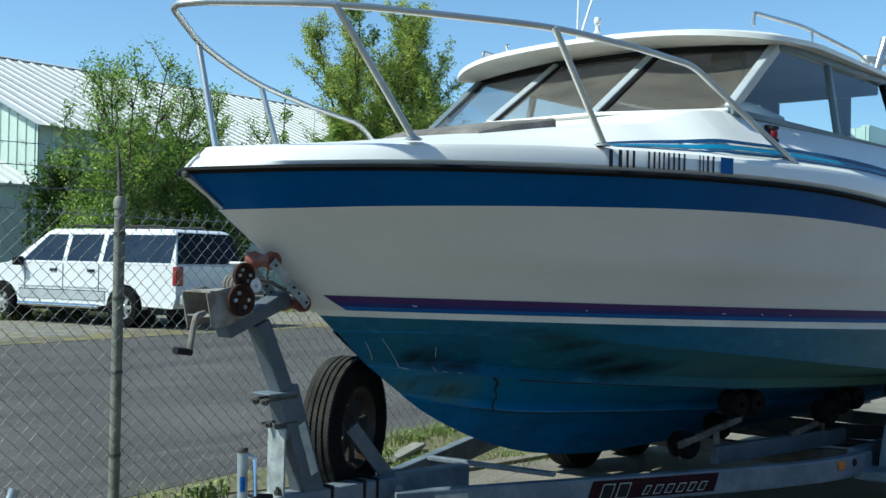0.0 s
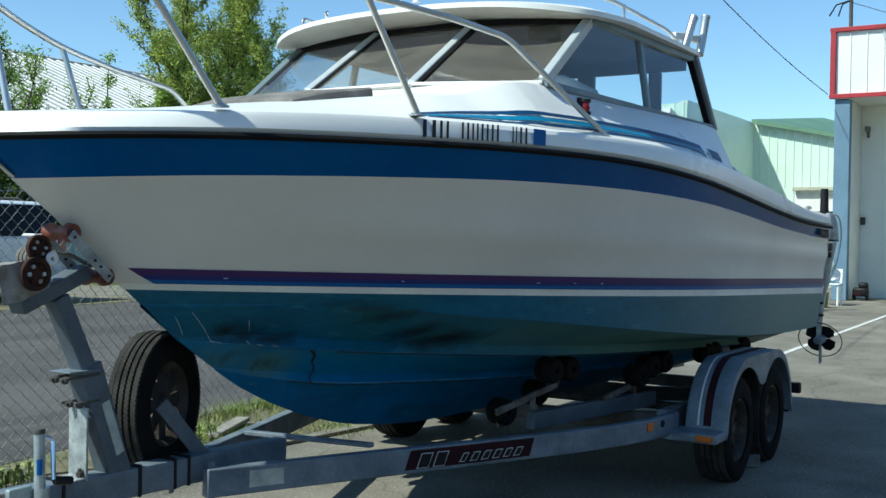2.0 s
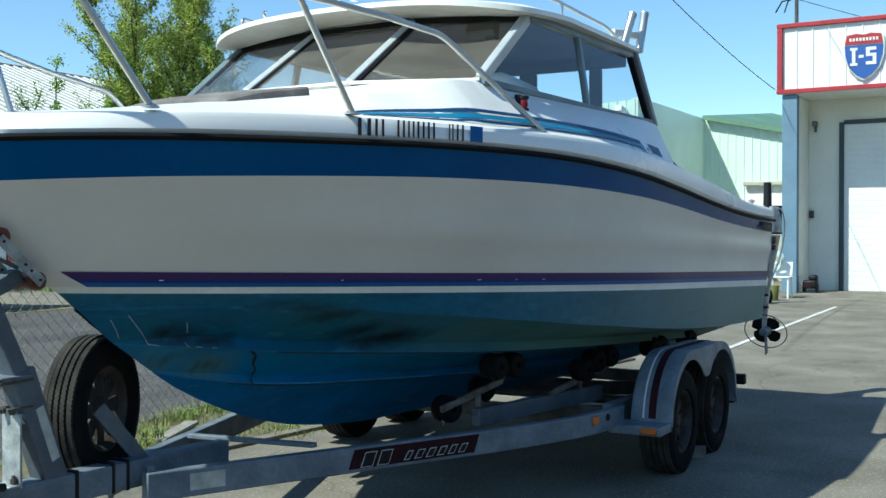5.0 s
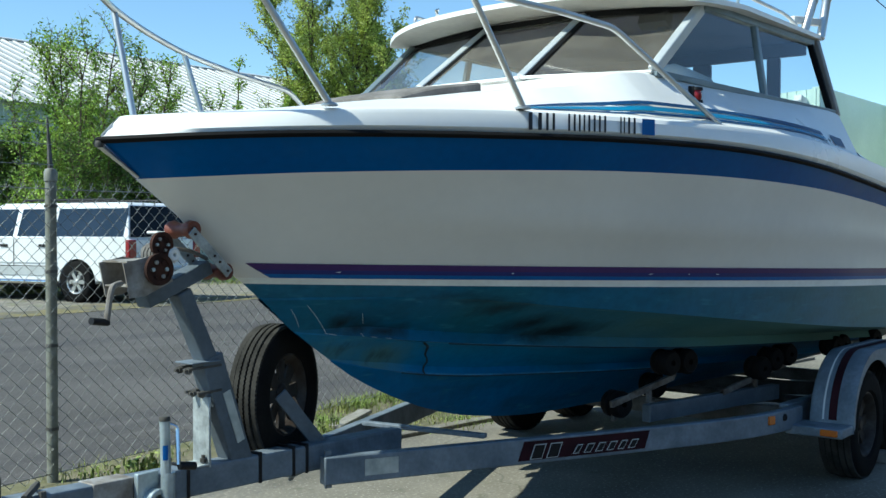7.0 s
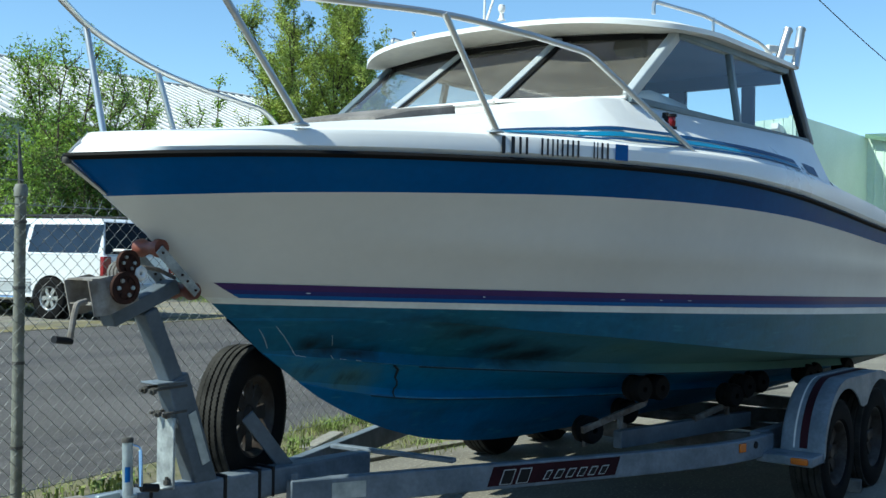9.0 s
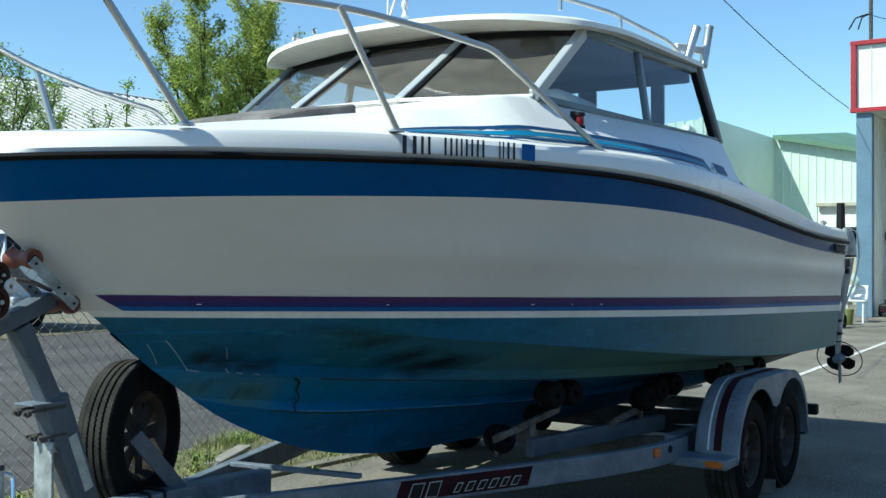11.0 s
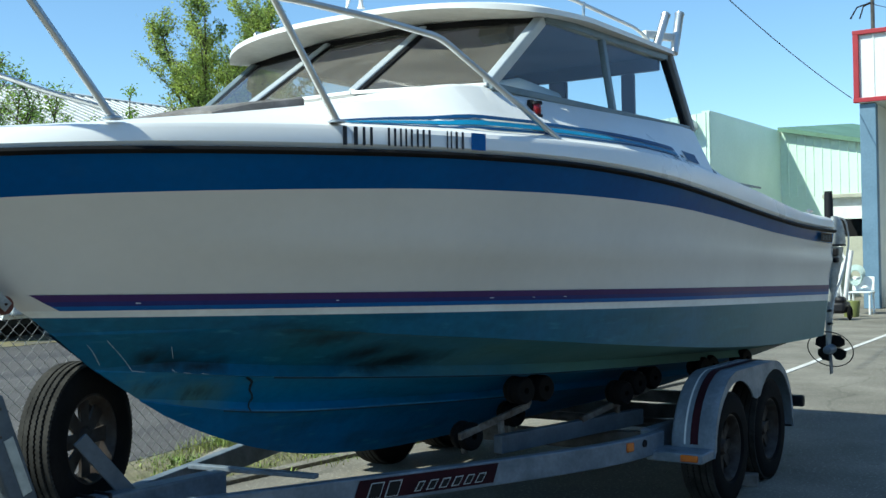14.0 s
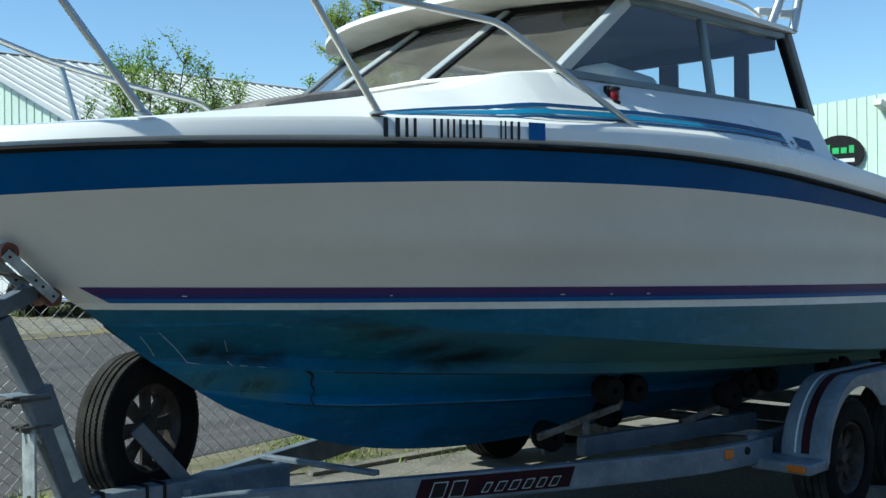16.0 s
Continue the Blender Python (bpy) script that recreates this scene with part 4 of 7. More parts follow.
part("cowl_seal", bm, DARK, kicker, "dark seam under the cowl", smooth=50)
bm = BM()
box(bm, (6.11, -1.0, 1.30), (0.42, 0.10, 0.16))
box(bm, (5.925, -1.0, 1.28), (0.05, 0.18, 0.34))
part("bracket", bm, GALV_DULL, kicker, "motor bracket bolted to the transom", bevel=0.01)
for z, w in ((1.33, 0.06), (1.27, 0.04), (0.88, 0.02), (0.78, 0.02)):
    bm = BM()
    box(bm, (6.33, -1.085 if z > 1 else -1.03, z), (0.07, 0.035, w))
    part("clamp_screw", bm, DARK, kicker, "black clamp fitting", bevel=0.008)
bm = BM()
tube(bm, [(6.34, -1.035, 1.56), (6.36, -1.03, 1.80)], 0.035, 12, 0.03)
part("tiller", bm, DARK, kicker, "black upright tiller")
bm = BM()
lathe(bm, ((0, -0.12), (0.03, -0.10), (0.04, 0), (0.035, 0.08), (0.0, 0.11)), Matrix.Translation((6.35, -1.02, 0.58)) @ turn(0, 90, 0).to_4x4(), 14)
part("gearcase", bm, GALV, kicker, "")
bm = BM()
tube(bm, [(6.40 - 0.095 * math.sin(a), -1.01 + 0.170 * math.cos(a), 0.575 + 0.143 * math.sin(a)) for a in np.linspace(0, 2 * math.pi, 40)], 0.0045, 6)
part("prop_guard", bm, GALV_DULL, kicker, "thin round propeller guard")
for k in range(4):
    bm = BM()
    a0 = k * math.pi / 2 + 0.78
    out = [(0.025, -0.02), (0.05, -0.05), (0.10, -0.062), (0.128, -0.02), (0.125, 0.03), (0.09, 0.058), (0.045, 0.045), (0.025, 0.02)]
    prism(bm, out, 0.008, Matrix.Translation((6.42, -1.01, 0.585)) @ turn(0, 68, 0).to_4x4() @ turn(0, 0, math.degrees(a0)).to_4x4() @ turn(8, 0, 0).to_4x4())
    part("blade", bm, DARK, kicker, "black propeller blade")
bm = BM()
bar(bm, (6.36, -1.02, 0.54), (6.38, -1.02, 0.39), 0.07, 0.008, (0, 1, 0))
part("skeg", bm, GALV, kicker, "")
bm = BM()
tube(bm, rounded([(6.36, -1.085, 1.60), (6.48, -1.125, 1.585), (6.55, -1.135, 1.42), (6.47, -1.11, 1.18), (6.36, -1.06, 1.0), (6.34, -1.035, 0.82)], 0.10), 0.007, 8)
part("fuel_hose", bm, WHITE, kicker, "pale looped hose")

# ---- trailer ----
trailer = thing("boat_trailer", (2.5, 0, 0), "galvanised tandem-axle boat trailer with grey fenders and winch post", "trailer")


def sweep(bm, pts, w, h):
    """A rectangular section swept along points, upright."""
    pts = [Vector(p) for p in pts]
    rings = []
    for i, p in enumerate(pts):
        d = (pts[min(i + 1, len(pts) - 1)] - pts[max(i - 1, 0)]).normalized()
        s = d.cross(Vector((0, 0, 1))).normalized()
        u = s.cross(d)
        rings.append([bm.verts.new(p + s * w / 2 * a + u * h / 2 * b) for a, b in ((-1, -1), (1, -1), (1, 1), (-1, 1))])
    for a, b in zip(rings, rings[1:]):
        for j in range(4):
            bm.faces.new((a[j], a[(j + 1) % 4], b[(j + 1) % 4], b[j]))
    bm.faces.new(rings[0][::-1])
    bm.faces.new(rings[-1])


rail_y = smooth_table((0.25, 1.0, 1.87, 2.3, 2.72, 3.1, 5.3), (0.055, 0.345, 0.683, 0.835, 0.937, 0.955, 0.955))
rail_c = lambda x: 0.442 - 0.024 * x
bm = BM()
sweep(bm, [(-1.0, 0, 0.508), (0.9, 0, 0.462)], 0.085, 0.105)
part("tongue", bm, GALV, trailer, "bluish galvanised box tongue", smooth=None, bevel=0.008)
for x, w in ((-0.24, 0.012), (0.09, 0.014), (0.26, 0.012), (0.33, 0.012)):
    bm = BM()
    bar(bm, (x - w / 2, 0, 0.488 - 0.024 * x), (x + w / 2, 0, 0.488 - 0.024 * x), 0.097, 0.116)
    part("strap", bm, DARK, trailer, "dark clamp band", bevel=0.003)
for side in (-1, 1):
    bm = BM()
    sweep(bm, [(x, side * rail_y(x), rail_c(x)) for x in np.linspace(0.36, 3.12, 36)], 0.052, 0.110)
    part("side_rail", bm, GALV, trailer, "curved galvanised side rail", smooth=30, bevel=0.006)
    bm = BM()
    sweep(bm, [(3.06, side * 0.90, 0.37), (5.4, side * 0.90, 0.325)], 0.06, 0.125)
    part("rear_rail", bm, GALV, trailer, "", smooth=None, bevel=0.006)
    bm = BM()
    box(bm, (0.385, side * 0.105, 0.437), (0.03, 0.012, 0.15), turn(0, 0, side * 21))
    part("end_plate", bm, GALV, trailer, "", bevel=0.003)
    bm = BM()
    bar(bm, (2.10, side * 0.58, 0.475), (3.45, side * 0.70, 0.435), 0.05, 0.085)
    part("carriage_beam", bm, POSTGREY, trailer, "", smooth=None, bevel=0.005)
    # Roller arms and rollers under the bottom.
    for k, (x, y, z, dx) in enumerate(((2.02, 0.46, 0.52, 0.0), (2.34, 0.56, 0.70, 0.0), (2.53, 0.565, 0.69, 0.0), (2.70, 0.30, 0.52, 0.0), (3.16, 0.71, 0.60, 0.0), (3.34, 0.71, 0.635, 0.0), (3.58, 0.70, 0.64, 0), (4.28, 0.74, 0.63, 0), (4.42, 0.74, 0.63, 0), (5.05, 0.75, 0.62, 0))):
        bm = BM()
        lathe(bm, ((0.016, -0.055), (0.055, -0.055), (0.066, -0.04), (0.066, -0.012), (0.05, 0.0), (0.066, 0.012), (0.066, 0.04), (0.055, 0.055), (0.016, 0.055)), axis_y(x, side * y, z, 0) @ turn(0, side * 15, 0).to_4x4(), 18, True)
        part("roller", bm, BLACK, trailer, "black rubber keel roller", smooth=50)
    for a, b in (((1.90, 0.50, 0.535), (2.44, 0.555, 0.615)), ((2.8, 0.66, 0.50), (3.6, 0.70, 0.58)), ((2.44, 0.555, 0.615), (2.44, 0.56, 0.69)), ((3.45, 0.70, 0.56), (3.45, 0.70, 0.64)), ((2.18, 0.56, 0.42), (2.18, 0.55, 0.575)), ((3.2, 0.68, 0.40), (3.2, 0.68, 0.55)), ((4.35, 0.74, 0.36), (4.35, 0.74, 0.62)), ((5.05, 0.75, 0.34), (5.05, 0.75, 0.61)), ((2.0, 0.46, 0.44), (2.0, 0.46, 0.53)), ((2.7, 0.30, 0.42), (2.7, 0.30, 0.52))):
        bm = BM()
        bar(bm, (a[0], side * a[1], a[2]), (b[0], side * b[1], b[2]), 0.020, 0.032, (0, 0, 1) if abs(a[0] - b[0]) > 0.1 else (1, 0, 0))
        part("roller_arm", bm, ARMGREY, trailer, "rust-stained roller arm", bevel=0.003)
# Members under the hull take the dull steel, hull shade put into its colour.
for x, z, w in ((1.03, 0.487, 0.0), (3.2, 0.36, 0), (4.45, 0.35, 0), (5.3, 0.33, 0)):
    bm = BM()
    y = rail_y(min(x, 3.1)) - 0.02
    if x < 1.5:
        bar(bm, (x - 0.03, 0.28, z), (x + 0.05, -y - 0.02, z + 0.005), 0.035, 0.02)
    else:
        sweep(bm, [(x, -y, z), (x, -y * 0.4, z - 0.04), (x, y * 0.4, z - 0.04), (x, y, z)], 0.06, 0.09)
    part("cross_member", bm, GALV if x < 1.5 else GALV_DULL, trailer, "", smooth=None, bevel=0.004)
# Lettered panel on the near rail, as plain shapes.
def on_rail(x, h, lift=0.0285):
    d = Vector((1, -(rail_y(x + 0.01) - rail_y(x - 0.01)) / 0.02, 0)).normalized()
    return Vector((x, -rail_y(x), rail_c(x) + h)) + Vector((d.y, -d.x, 0)) * lift


bm = BM()
grid_mesh(bm, [[on_rail(x + (0.03 if h > 0 else 0), h) for x in np.linspace(1.20, 1.86, 9)] for h in (-0.038, 0.045)])
part("name_panel", bm, DARKRED, trailer, "faded maroon name panel", smooth=None)
for x0, x1 in ((1.255, 1.315), (1.335, 1.395), (1.47, 1.50), (1.525, 1.563), (1.585, 1.623), (1.645, 1.683), (1.705, 1.740), (1.762, 1.80)):
    big = x0 < 1.45
    bm = BM()
    lo, hi = (-0.035, 0.030) if big else (-0.028, 0.012)
    grid_mesh(bm, [[on_rail(x + (0.026 if h > 0 else 0), h, 0.0305) for x in (x0, x1)] for h in (lo, hi)])
    mark = part("letter_bar", bm, ALUM, trailer, "", smooth=None)
    bm = BM()
    grid_mesh(bm, [[on_rail(x + (0.023 if h > 0 else 0.002), h, 0.0325) for x in (x0 + 0.0045, x1 - 0.0045)] for h in (lo + 0.004, hi - 0.004)])
    part("letter_core", bm, DARK, mark, "", smooth=None)
bm = BM()
grid_mesh(bm, [[on_rail(x, h) for x in (0.52, 0.66)] for h in (-0.03, 0.035)])
part("data_plate", bm, ZINC, trailer, "pale data plate", smooth=None)
bm = BM()
box(bm, on_rail(2.72, 0.02, 0.032), (0.05, 0.014, 0.045), turn(0, 0, -14))
part("side_marker", bm, ORANGE, trailer, "amber side marker", bevel=0.004)
bm = BM()
lathe(bm, ((0, 0.006), (0.018, 0.006), (0.02, 0.0), (0, 0)), Matrix.Translation(on_rail(2.87, 0.02, 0.027)) @ turn(90, 0, -8).to_4x4(), 14)
part("rail_plug", bm, DARK, trailer, "")

# Fenders, wheels, lamps.
def tyre_profile(R, w, r):
    return ((r, -w * 0.42), (r + 0.012, -w * 0.5), (R - 0.045, -w * 0.52), (R - 0.015, -w * 0.47), (R, -w * 0.36), (R, w * 0.36), (R - 0.015, w * 0.47), (R - 0.045, w * 0.52), (r + 0.012, w * 0.5), (r, w * 0.42))


def wheel(parent, m, R, w, r, rim_mat, spokes=8, tread=True, out=1):
    """Tyre and spoked steel rim about the z of m; z points outward."""
    bm = BM()
    lathe(bm, tyre_profile(R, w, r), m, 40, True)
    ob = part("wheel", bm, TYRE, parent, "worn black tyre on a steel rim", smooth=45)
    if tread:
        # Continuous ribs with zigzag edges.
        bm = BM()
        steps = 200
        for row in (-0.355, -0.18, 0.0, 0.18, 0.355):
            hw, top = w * (0.074 if abs(row) < 0.3 else 0.085), R + (0.007 if abs(row) < 0.3 else 0.001)
            rows = []
            for j in range(steps + 1):
                a = 2 * math.pi * (j % steps) / steps
                z = row * w + w * 0.013 * (1 if j % 2 else -1)
                rows.append([m @ Vector((rr * math.cos(a), rr * math.sin(a), zz)) for zz, rr in ((z - hw, R - 0.008), (z - hw + 0.002, top), (z + hw - 0.002, top), (z + hw, R - 0.008))])
            grid_mesh(bm, rows)
        tagged(part("tread", bm, TREAD, ob, "worn zigzag tread ribs", smooth=None), kind="stuff")
    bm = BM()
    lathe(bm, ((r, -w * 0.40), (r + 0.006, w * 0.42), (r - 0.006, w * 0.43), (r - 0.022, w * 0.30), (r - 0.03, w * 0.05)), m, 36)
    part("rim", bm, rim_mat, ob, "dull steel rim", smooth=40)
    bm = BM()
    for j in range(spokes):
        a = 2 * math.pi * j / spokes
        m2 = m @ turn(0, 0, math.degrees(a)).to_4x4()
        prism(bm, [(0.03, -0.022), (r - 0.02, -0.030), (r - 0.02, 0.030), (0.03, 0.022)], 0.012, m2 @ Matrix.Translation((0, 0, w * 0.12)))
    lathe(bm, ((0, w * 0.30), (0.03, w * 0.30), (0.042, w * 0.24), (0.05, w * 0.12), (0.05, 0.0)), m, 18)
    part("spokes", bm, rim_mat, ob, "rust-stained spokes and hub", smooth=40)
    return ob


HUBS = ((3.48, 0.295), (4.18, 0.295))
arc = lambda cx, cz, R, a0, a1, n: [(cx + R * math.cos(a0 + (a1 - a0) * i / n), cz + R * math.sin(a0 + (a1 - a0) * i / n)) for i in range(n + 1)]
crest = arc(3.535, 0.312, 0.395, math.radians(181), math.radians(95), 12) + arc(4.15, 0.312, 0.390, math.radians(86), math.radians(-6), 14)
for side in (-1, 1):
    for hx, hz in HUBS:
        wheel(trailer, axis_y(hx, side * 1.125, hz, 0 if side < 0 else 180), 0.295, 0.19, 0.178, RIM)
    bm = BM()
    grid_mesh(bm, [[Vector((x, side * y, z - d)) for x, z in crest] for y, d in ((1.010, 0.012), (1.017, 0.002), (1.03, 0), (1.22, 0), (1.238, 0.003), (1.246, 0.014))])
    fender = part("fender", bm, GALV, trailer, "grey rounded tandem fender", smooth=50)
    for nm, ya, yb_, mt in (("white_pinstripe", 1.078, 1.088, WHITE), ("maroon_stripe", 1.112, 1.155, DARKRED)):
        bm = BM()
        grid_mesh(bm, [[Vector((x + (x - 3.77) * 0.003, side * y, z + 0.003)) for x, z in crest[1:-1]] for y in (ya, yb_)])
        part(nm, bm, mt, fender, "", smooth=50)
    bm = BM()
    low = [(4.54, 0.275)] + arc(4.165, 0.30, 0.352, math.radians(4), math.radians(140), 12) + [(3.86, 0.525), (3.84, 0.518), (3.81, 0.525)] + arc(3.515, 0.30, 0.352, math.radians(41), math.radians(176), 12)
    outline = crest + low
    prism(bm, [(x, z) for x, z in outline], 0.008, Matrix.Translation((0, side * 1.242 + 0.004, 0)) @ turn(90, 0, 0).to_4x4())
    part("skirt", bm, GALV, fender, "scalloped outer skirt", smooth=None)
    bm = BM()
    box(bm, (3.07, side * 1.09, 0.315), (0.20, 0.30, 0.05))
    part("step_plate", bm, GALV, trailer, "", bevel=0.008)
    bm = BM()
    box(bm, (2.962, side * 1.175, 0.318), (0.02, 0.09, 0.034))
    part("fender_marker", bm, ORANGE, trailer, "amber fender lamp", bevel=0.006)
    bm = BM()
    box(bm, (4.80, side * 1.17, 0.385), (0.06, 0.14, 0.07))
    box(bm, (4.78, side * 1.12, 0.30), (0.04, 0.10, 0.16))
    part("tail_lamp", bm, DARK, trailer, "dark tail lamp box", bevel=0.01)
for hx, hz in HUBS:
    bm = BM()
    tube(bm, [(hx, -1.02, hz - 0.02), (hx, 1.02, hz - 0.02)], 0.03, 10)
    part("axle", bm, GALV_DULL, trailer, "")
# Actuator and coupler at the nose.
bm = BM()
box(bm, (-1.15, 0, 0.562), (0.34, 0.13, 0.165), turn(0, 1.4, 0))
part("actuator", bm, SPANGLE, trailer, "scuffed surge-brake actuator", bevel=0.012)
bm = BM()
box(bm, (-0.982, 0, 0.558), (0.034, 0.136, 0.175))
part("actuator_boot", bm, BLACK, trailer, "", bevel=0.004)
bm = BM()
box(bm, (-0.952, 0, 0.553), (0.020, 0.145, 0.182))
part("actuator_plate", bm, GALV_DULL, trailer, "", bevel=0.004)
bm = BM()
box(bm, (-0.54, 0, 0.4975), (0.155, 0.090, 0.111), turn(0, 1.4, 0))
part("tongue_sleeve", bm, GALV_DIRTY, trailer, "brown-stained steel sleeve", bevel=0.004)
bm = BM()
tube(bm, [(-1.24, -0.03, 0.655), (-1.16, -0.04, 0.662), (-1.09, 0.02, 0.655), (-1.03, -0.03, 0.650)], 0.009, 7)
part("brake_line", bm, DARK, trailer, "dark looped brake line", smooth=60)
bm = BM()
lathe(bm, ((0, -0.06), (0.045, -0.05), (0.055, 0), (0.05, 0.035), (0.02, 0.05), (0, 0.05)), Matrix.Translation((-1.40, 0, 0.53)), 16)
part("coupler", bm, GALV_DULL, trailer, "")
bm = BM()
tube(bm, [(-1.20, -0.03, 0.65), (-1.165, -0.04, 0.67), (-1.145, -0.04, 0.715)], 0.010, 8, 0.017)
part("latch", bm, ZINC, trailer, "bright latch lever", smooth=60)
bm = BM()
lathe(bm, ((0, 0.022), (0.030, 0.022), (0.034, 0.012), (0.034, 0), (0, 0)), Matrix.Translation((-1.06, -0.02, 0.642)), 12)
part("filler_cap", bm, GALV_DULL, trailer, "dark filler cap", smooth=40)
for x, z, r in ((-1.12, 0.52, 0.012), (-1.03, 0.515, 0.009), (-1.00, 0.60, 0.006), (-1.05, 0.60, 0.006)):
    bm = BM()
    lathe(bm, ((0, 0.004), (r, 0.003), (r, 0), (0, 0)), axis_y(x, -0.066, z), 10)
    part("rivet", bm, DARK, trailer, "dark rivet")
bm = BM()
tube(bm, [(-0.86, -0.055, 0.56), (-0.80, -0.02, 0.585), (-0.77, 0.05, 0.56)], 0.012, 8)
tube(bm, [(-0.80, -0.052, 0.57), (-0.795, -0.06, 0.44)], 0.012, 8)
part("chain_hook", bm, GALV_DULL, trailer, "")
# Tongue jack.
bm = BM()
tube(bm, [(-0.372, -0.105, 0.22), (-0.372, -0.105, 0.56)], 0.024, 16)
tube(bm, [(-0.380, -0.105, 0.55), (-0.384, -0.105, 0.735)], 0.0175, 16)
jack = part("jack", bm, ZINC, trailer, "zinc-plated tongue jack", smooth=50)
bm = BM()
lathe(bm, ((0, 0.016), (0.016, 0.016), (0.0195, 0.010), (0.0195, 0), (0, 0)), Matrix.Translation((-0.384, -0.105, 0.735)), 16)
part("cap", bm, GALV_DULL, jack, "dark jack cap", smooth=50)
bm = BM()
tube(bm, rounded([(-0.37, -0.105, 0.722), (-0.345, -0.12, 0.712), (-0.362, -0.150, 0.59)], 0.02), 0.0075, 8)
part("crank", bm, CHROME, jack, "")
bm = BM()
tube(bm, [(-0.355, -0.145, 0.585), (-0.295, -0.150, 0.575)], 0.014, 10)
part("grip", bm, DARK, jack, "")
bm = BM()
grid_mesh(bm, [[Vector((-0.382 + 0.0185 * math.cos(a), -0.105 + 0.0185 * math.sin(a), z)) for a in (-2.7, -2.4, -2.1, -1.7)] for z in (0.605, 0.655)])
part("jack_label", bm, ROYAL, jack, "small blue label", smooth=None)
bm = BM()
box(bm, (-0.425, -0.060, 0.497), (0.085, 0.022, 0.135))
lathe(bm, ((0.02, -0.02), (0.04, -0.02), (0.04, 0.02), (0.02, 0.02)), axis_y(-0.405, -0.085, 0.47), 16, True)
part("jack_bracket", bm, ZINC, jack, "", bevel=0.004)
# Winch post, brace and winch.
bm = BM()
bar(bm, (0.014, 0, 0.51), (-0.128, 0, 0.92), 0.095, 0.08, (0, 1, 0))
post = part("post_sleeve", bm, POSTGREY, trailer, "leaning post sleeve", bevel=0.006)
bm = BM()
bar(bm, (-0.10, 0, 0.85), (-0.245, 0, 1.16), 0.06, 0.07, (0, 1, 0))
part("winch_post", bm, POSTGREY, trailer, "leaning winch post", bevel=0.006)
bm = BM()
bar(bm, (0.0, -0.0415, 0.60), (-0.068, -0.0415, 0.79), 0.035, 0.004, (0, 1, 0))
part("post_label", bm, ZINC, post, "")
bm = BM()
box(bm, (-0.150, -0.005, 0.655), (0.010, 0.092, 0.25))
box(bm, (-0.175, -0.005, 0.540), (0.05, 0.092, 0.008))
part("brace", bm, SPANGLE, trailer, "pale vertical brace plate", bevel=0.003)
for y, z in ((-0.03, 0.79), (0.02, 0.79), (-0.03, 0.88), (0.02, 0.88), (-0.03, 0.552)):
    bm = BM()
    lathe(bm, ((0, -0.022), (0.007, -0.022), (0.007, -0.010), (0.013, -0.010), (0.013, 0.004), (0, 0.004)), Matrix.Translation((-0.165 - 0.06 * (z > 0.85), y, z)) @ turn(0, 90 if z > 0.6 else 180, 0).to_4x4(), 6)
    part("bolt", bm, GALV_DULL, trailer, "dull weathered bolt", smooth=None)
bm = BM()
bar(bm, (-0.225, 0.0, 0.905), (-0.10, 0.0, 0.905), 0.10, 0.006)
clamp = part("clamp", bm, GALV, trailer, "galvanised clamp plate", bevel=0.002)
for y, z in ((-0.038, 0.885), (0.030, 0.885), (-0.038, 0.795), (0.030, 0.795)):
    bm = BM()
    tube(bm, [(-0.225 + 0.03 * (z < 0.85), y, z), (-0.09, y, z + 0.004)], 0.0055, 8)
    part("clamp_rod", bm, GALV_DULL, clamp, "")
bm = BM()
bar(bm, (-0.398, 0, 1.133), (-0.13, 0, 1.242), 0.075, 0.052)
part("winch_arm", bm, POSTGREY, trailer, "sloping winch arm", bevel=0.005)
for y in (-0.085, 0.065):
    bm = BM()
    bar(bm, (-0.255, y, 1.372), (-0.088, y, 1.218), 0.008, 0.037, (0, 0, 1))
    link = part("roller_link", bm, SPANGLE, trailer, "dirty white roller link plate", bevel=0.003)
    for f in (0.08, 0.58, 0.72, 0.93):
        bm = BM()
        lathe(bm, ((0, 0.006), (0.004, 0.005), (0.005, 0), (0, 0)), axis_y(-0.255 + 0.167 * f, y - 0.004, 1.372 - 0.154 * f), 8)
        part("link_bolt", bm, RUST, link, "rusty bolt head")
for x, z in ((-0.235, 1.375), (-0.092, 1.225)):
    bm = BM()
    lathe(bm, ((0.012, -0.065), (0.030, -0.065), (0.033, -0.045), (0.025, -0.025), (0.022, 0.0), (0.025, 0.025), (0.033, 0.045), (0.030, 0.065), (0.012, 0.065)), axis_y(x, -0.01, z), 20, True)
    part("bow_roller", bm, REDROLL, trailer, "reddish bow roller", smooth=50)
bm = BM()
for y in (-0.075, 0.06):
    prism(bm, [(-0.525, 1.265), (-0.50, 1.15), (-0.44, 1.155), (-0.33, 1.20), (-0.35, 1.255), (-0.43, 1.285)], 0.006, Matrix.Translation((0, y, 0)) @ turn(90, 0, 0).to_4x4())
bar(bm, (-0.51, -0.01, 1.27), (-0.36, -0.01, 1.275), 0.14, 0.006)
bar(bm, (-0.505, -0.01, 1.19), (-0.45, -0.01, 1.19), 0.14, 0.006)
part("winch_frame", bm, GALV_DIRTY, trailer, "dull winch side frame", smooth=None)
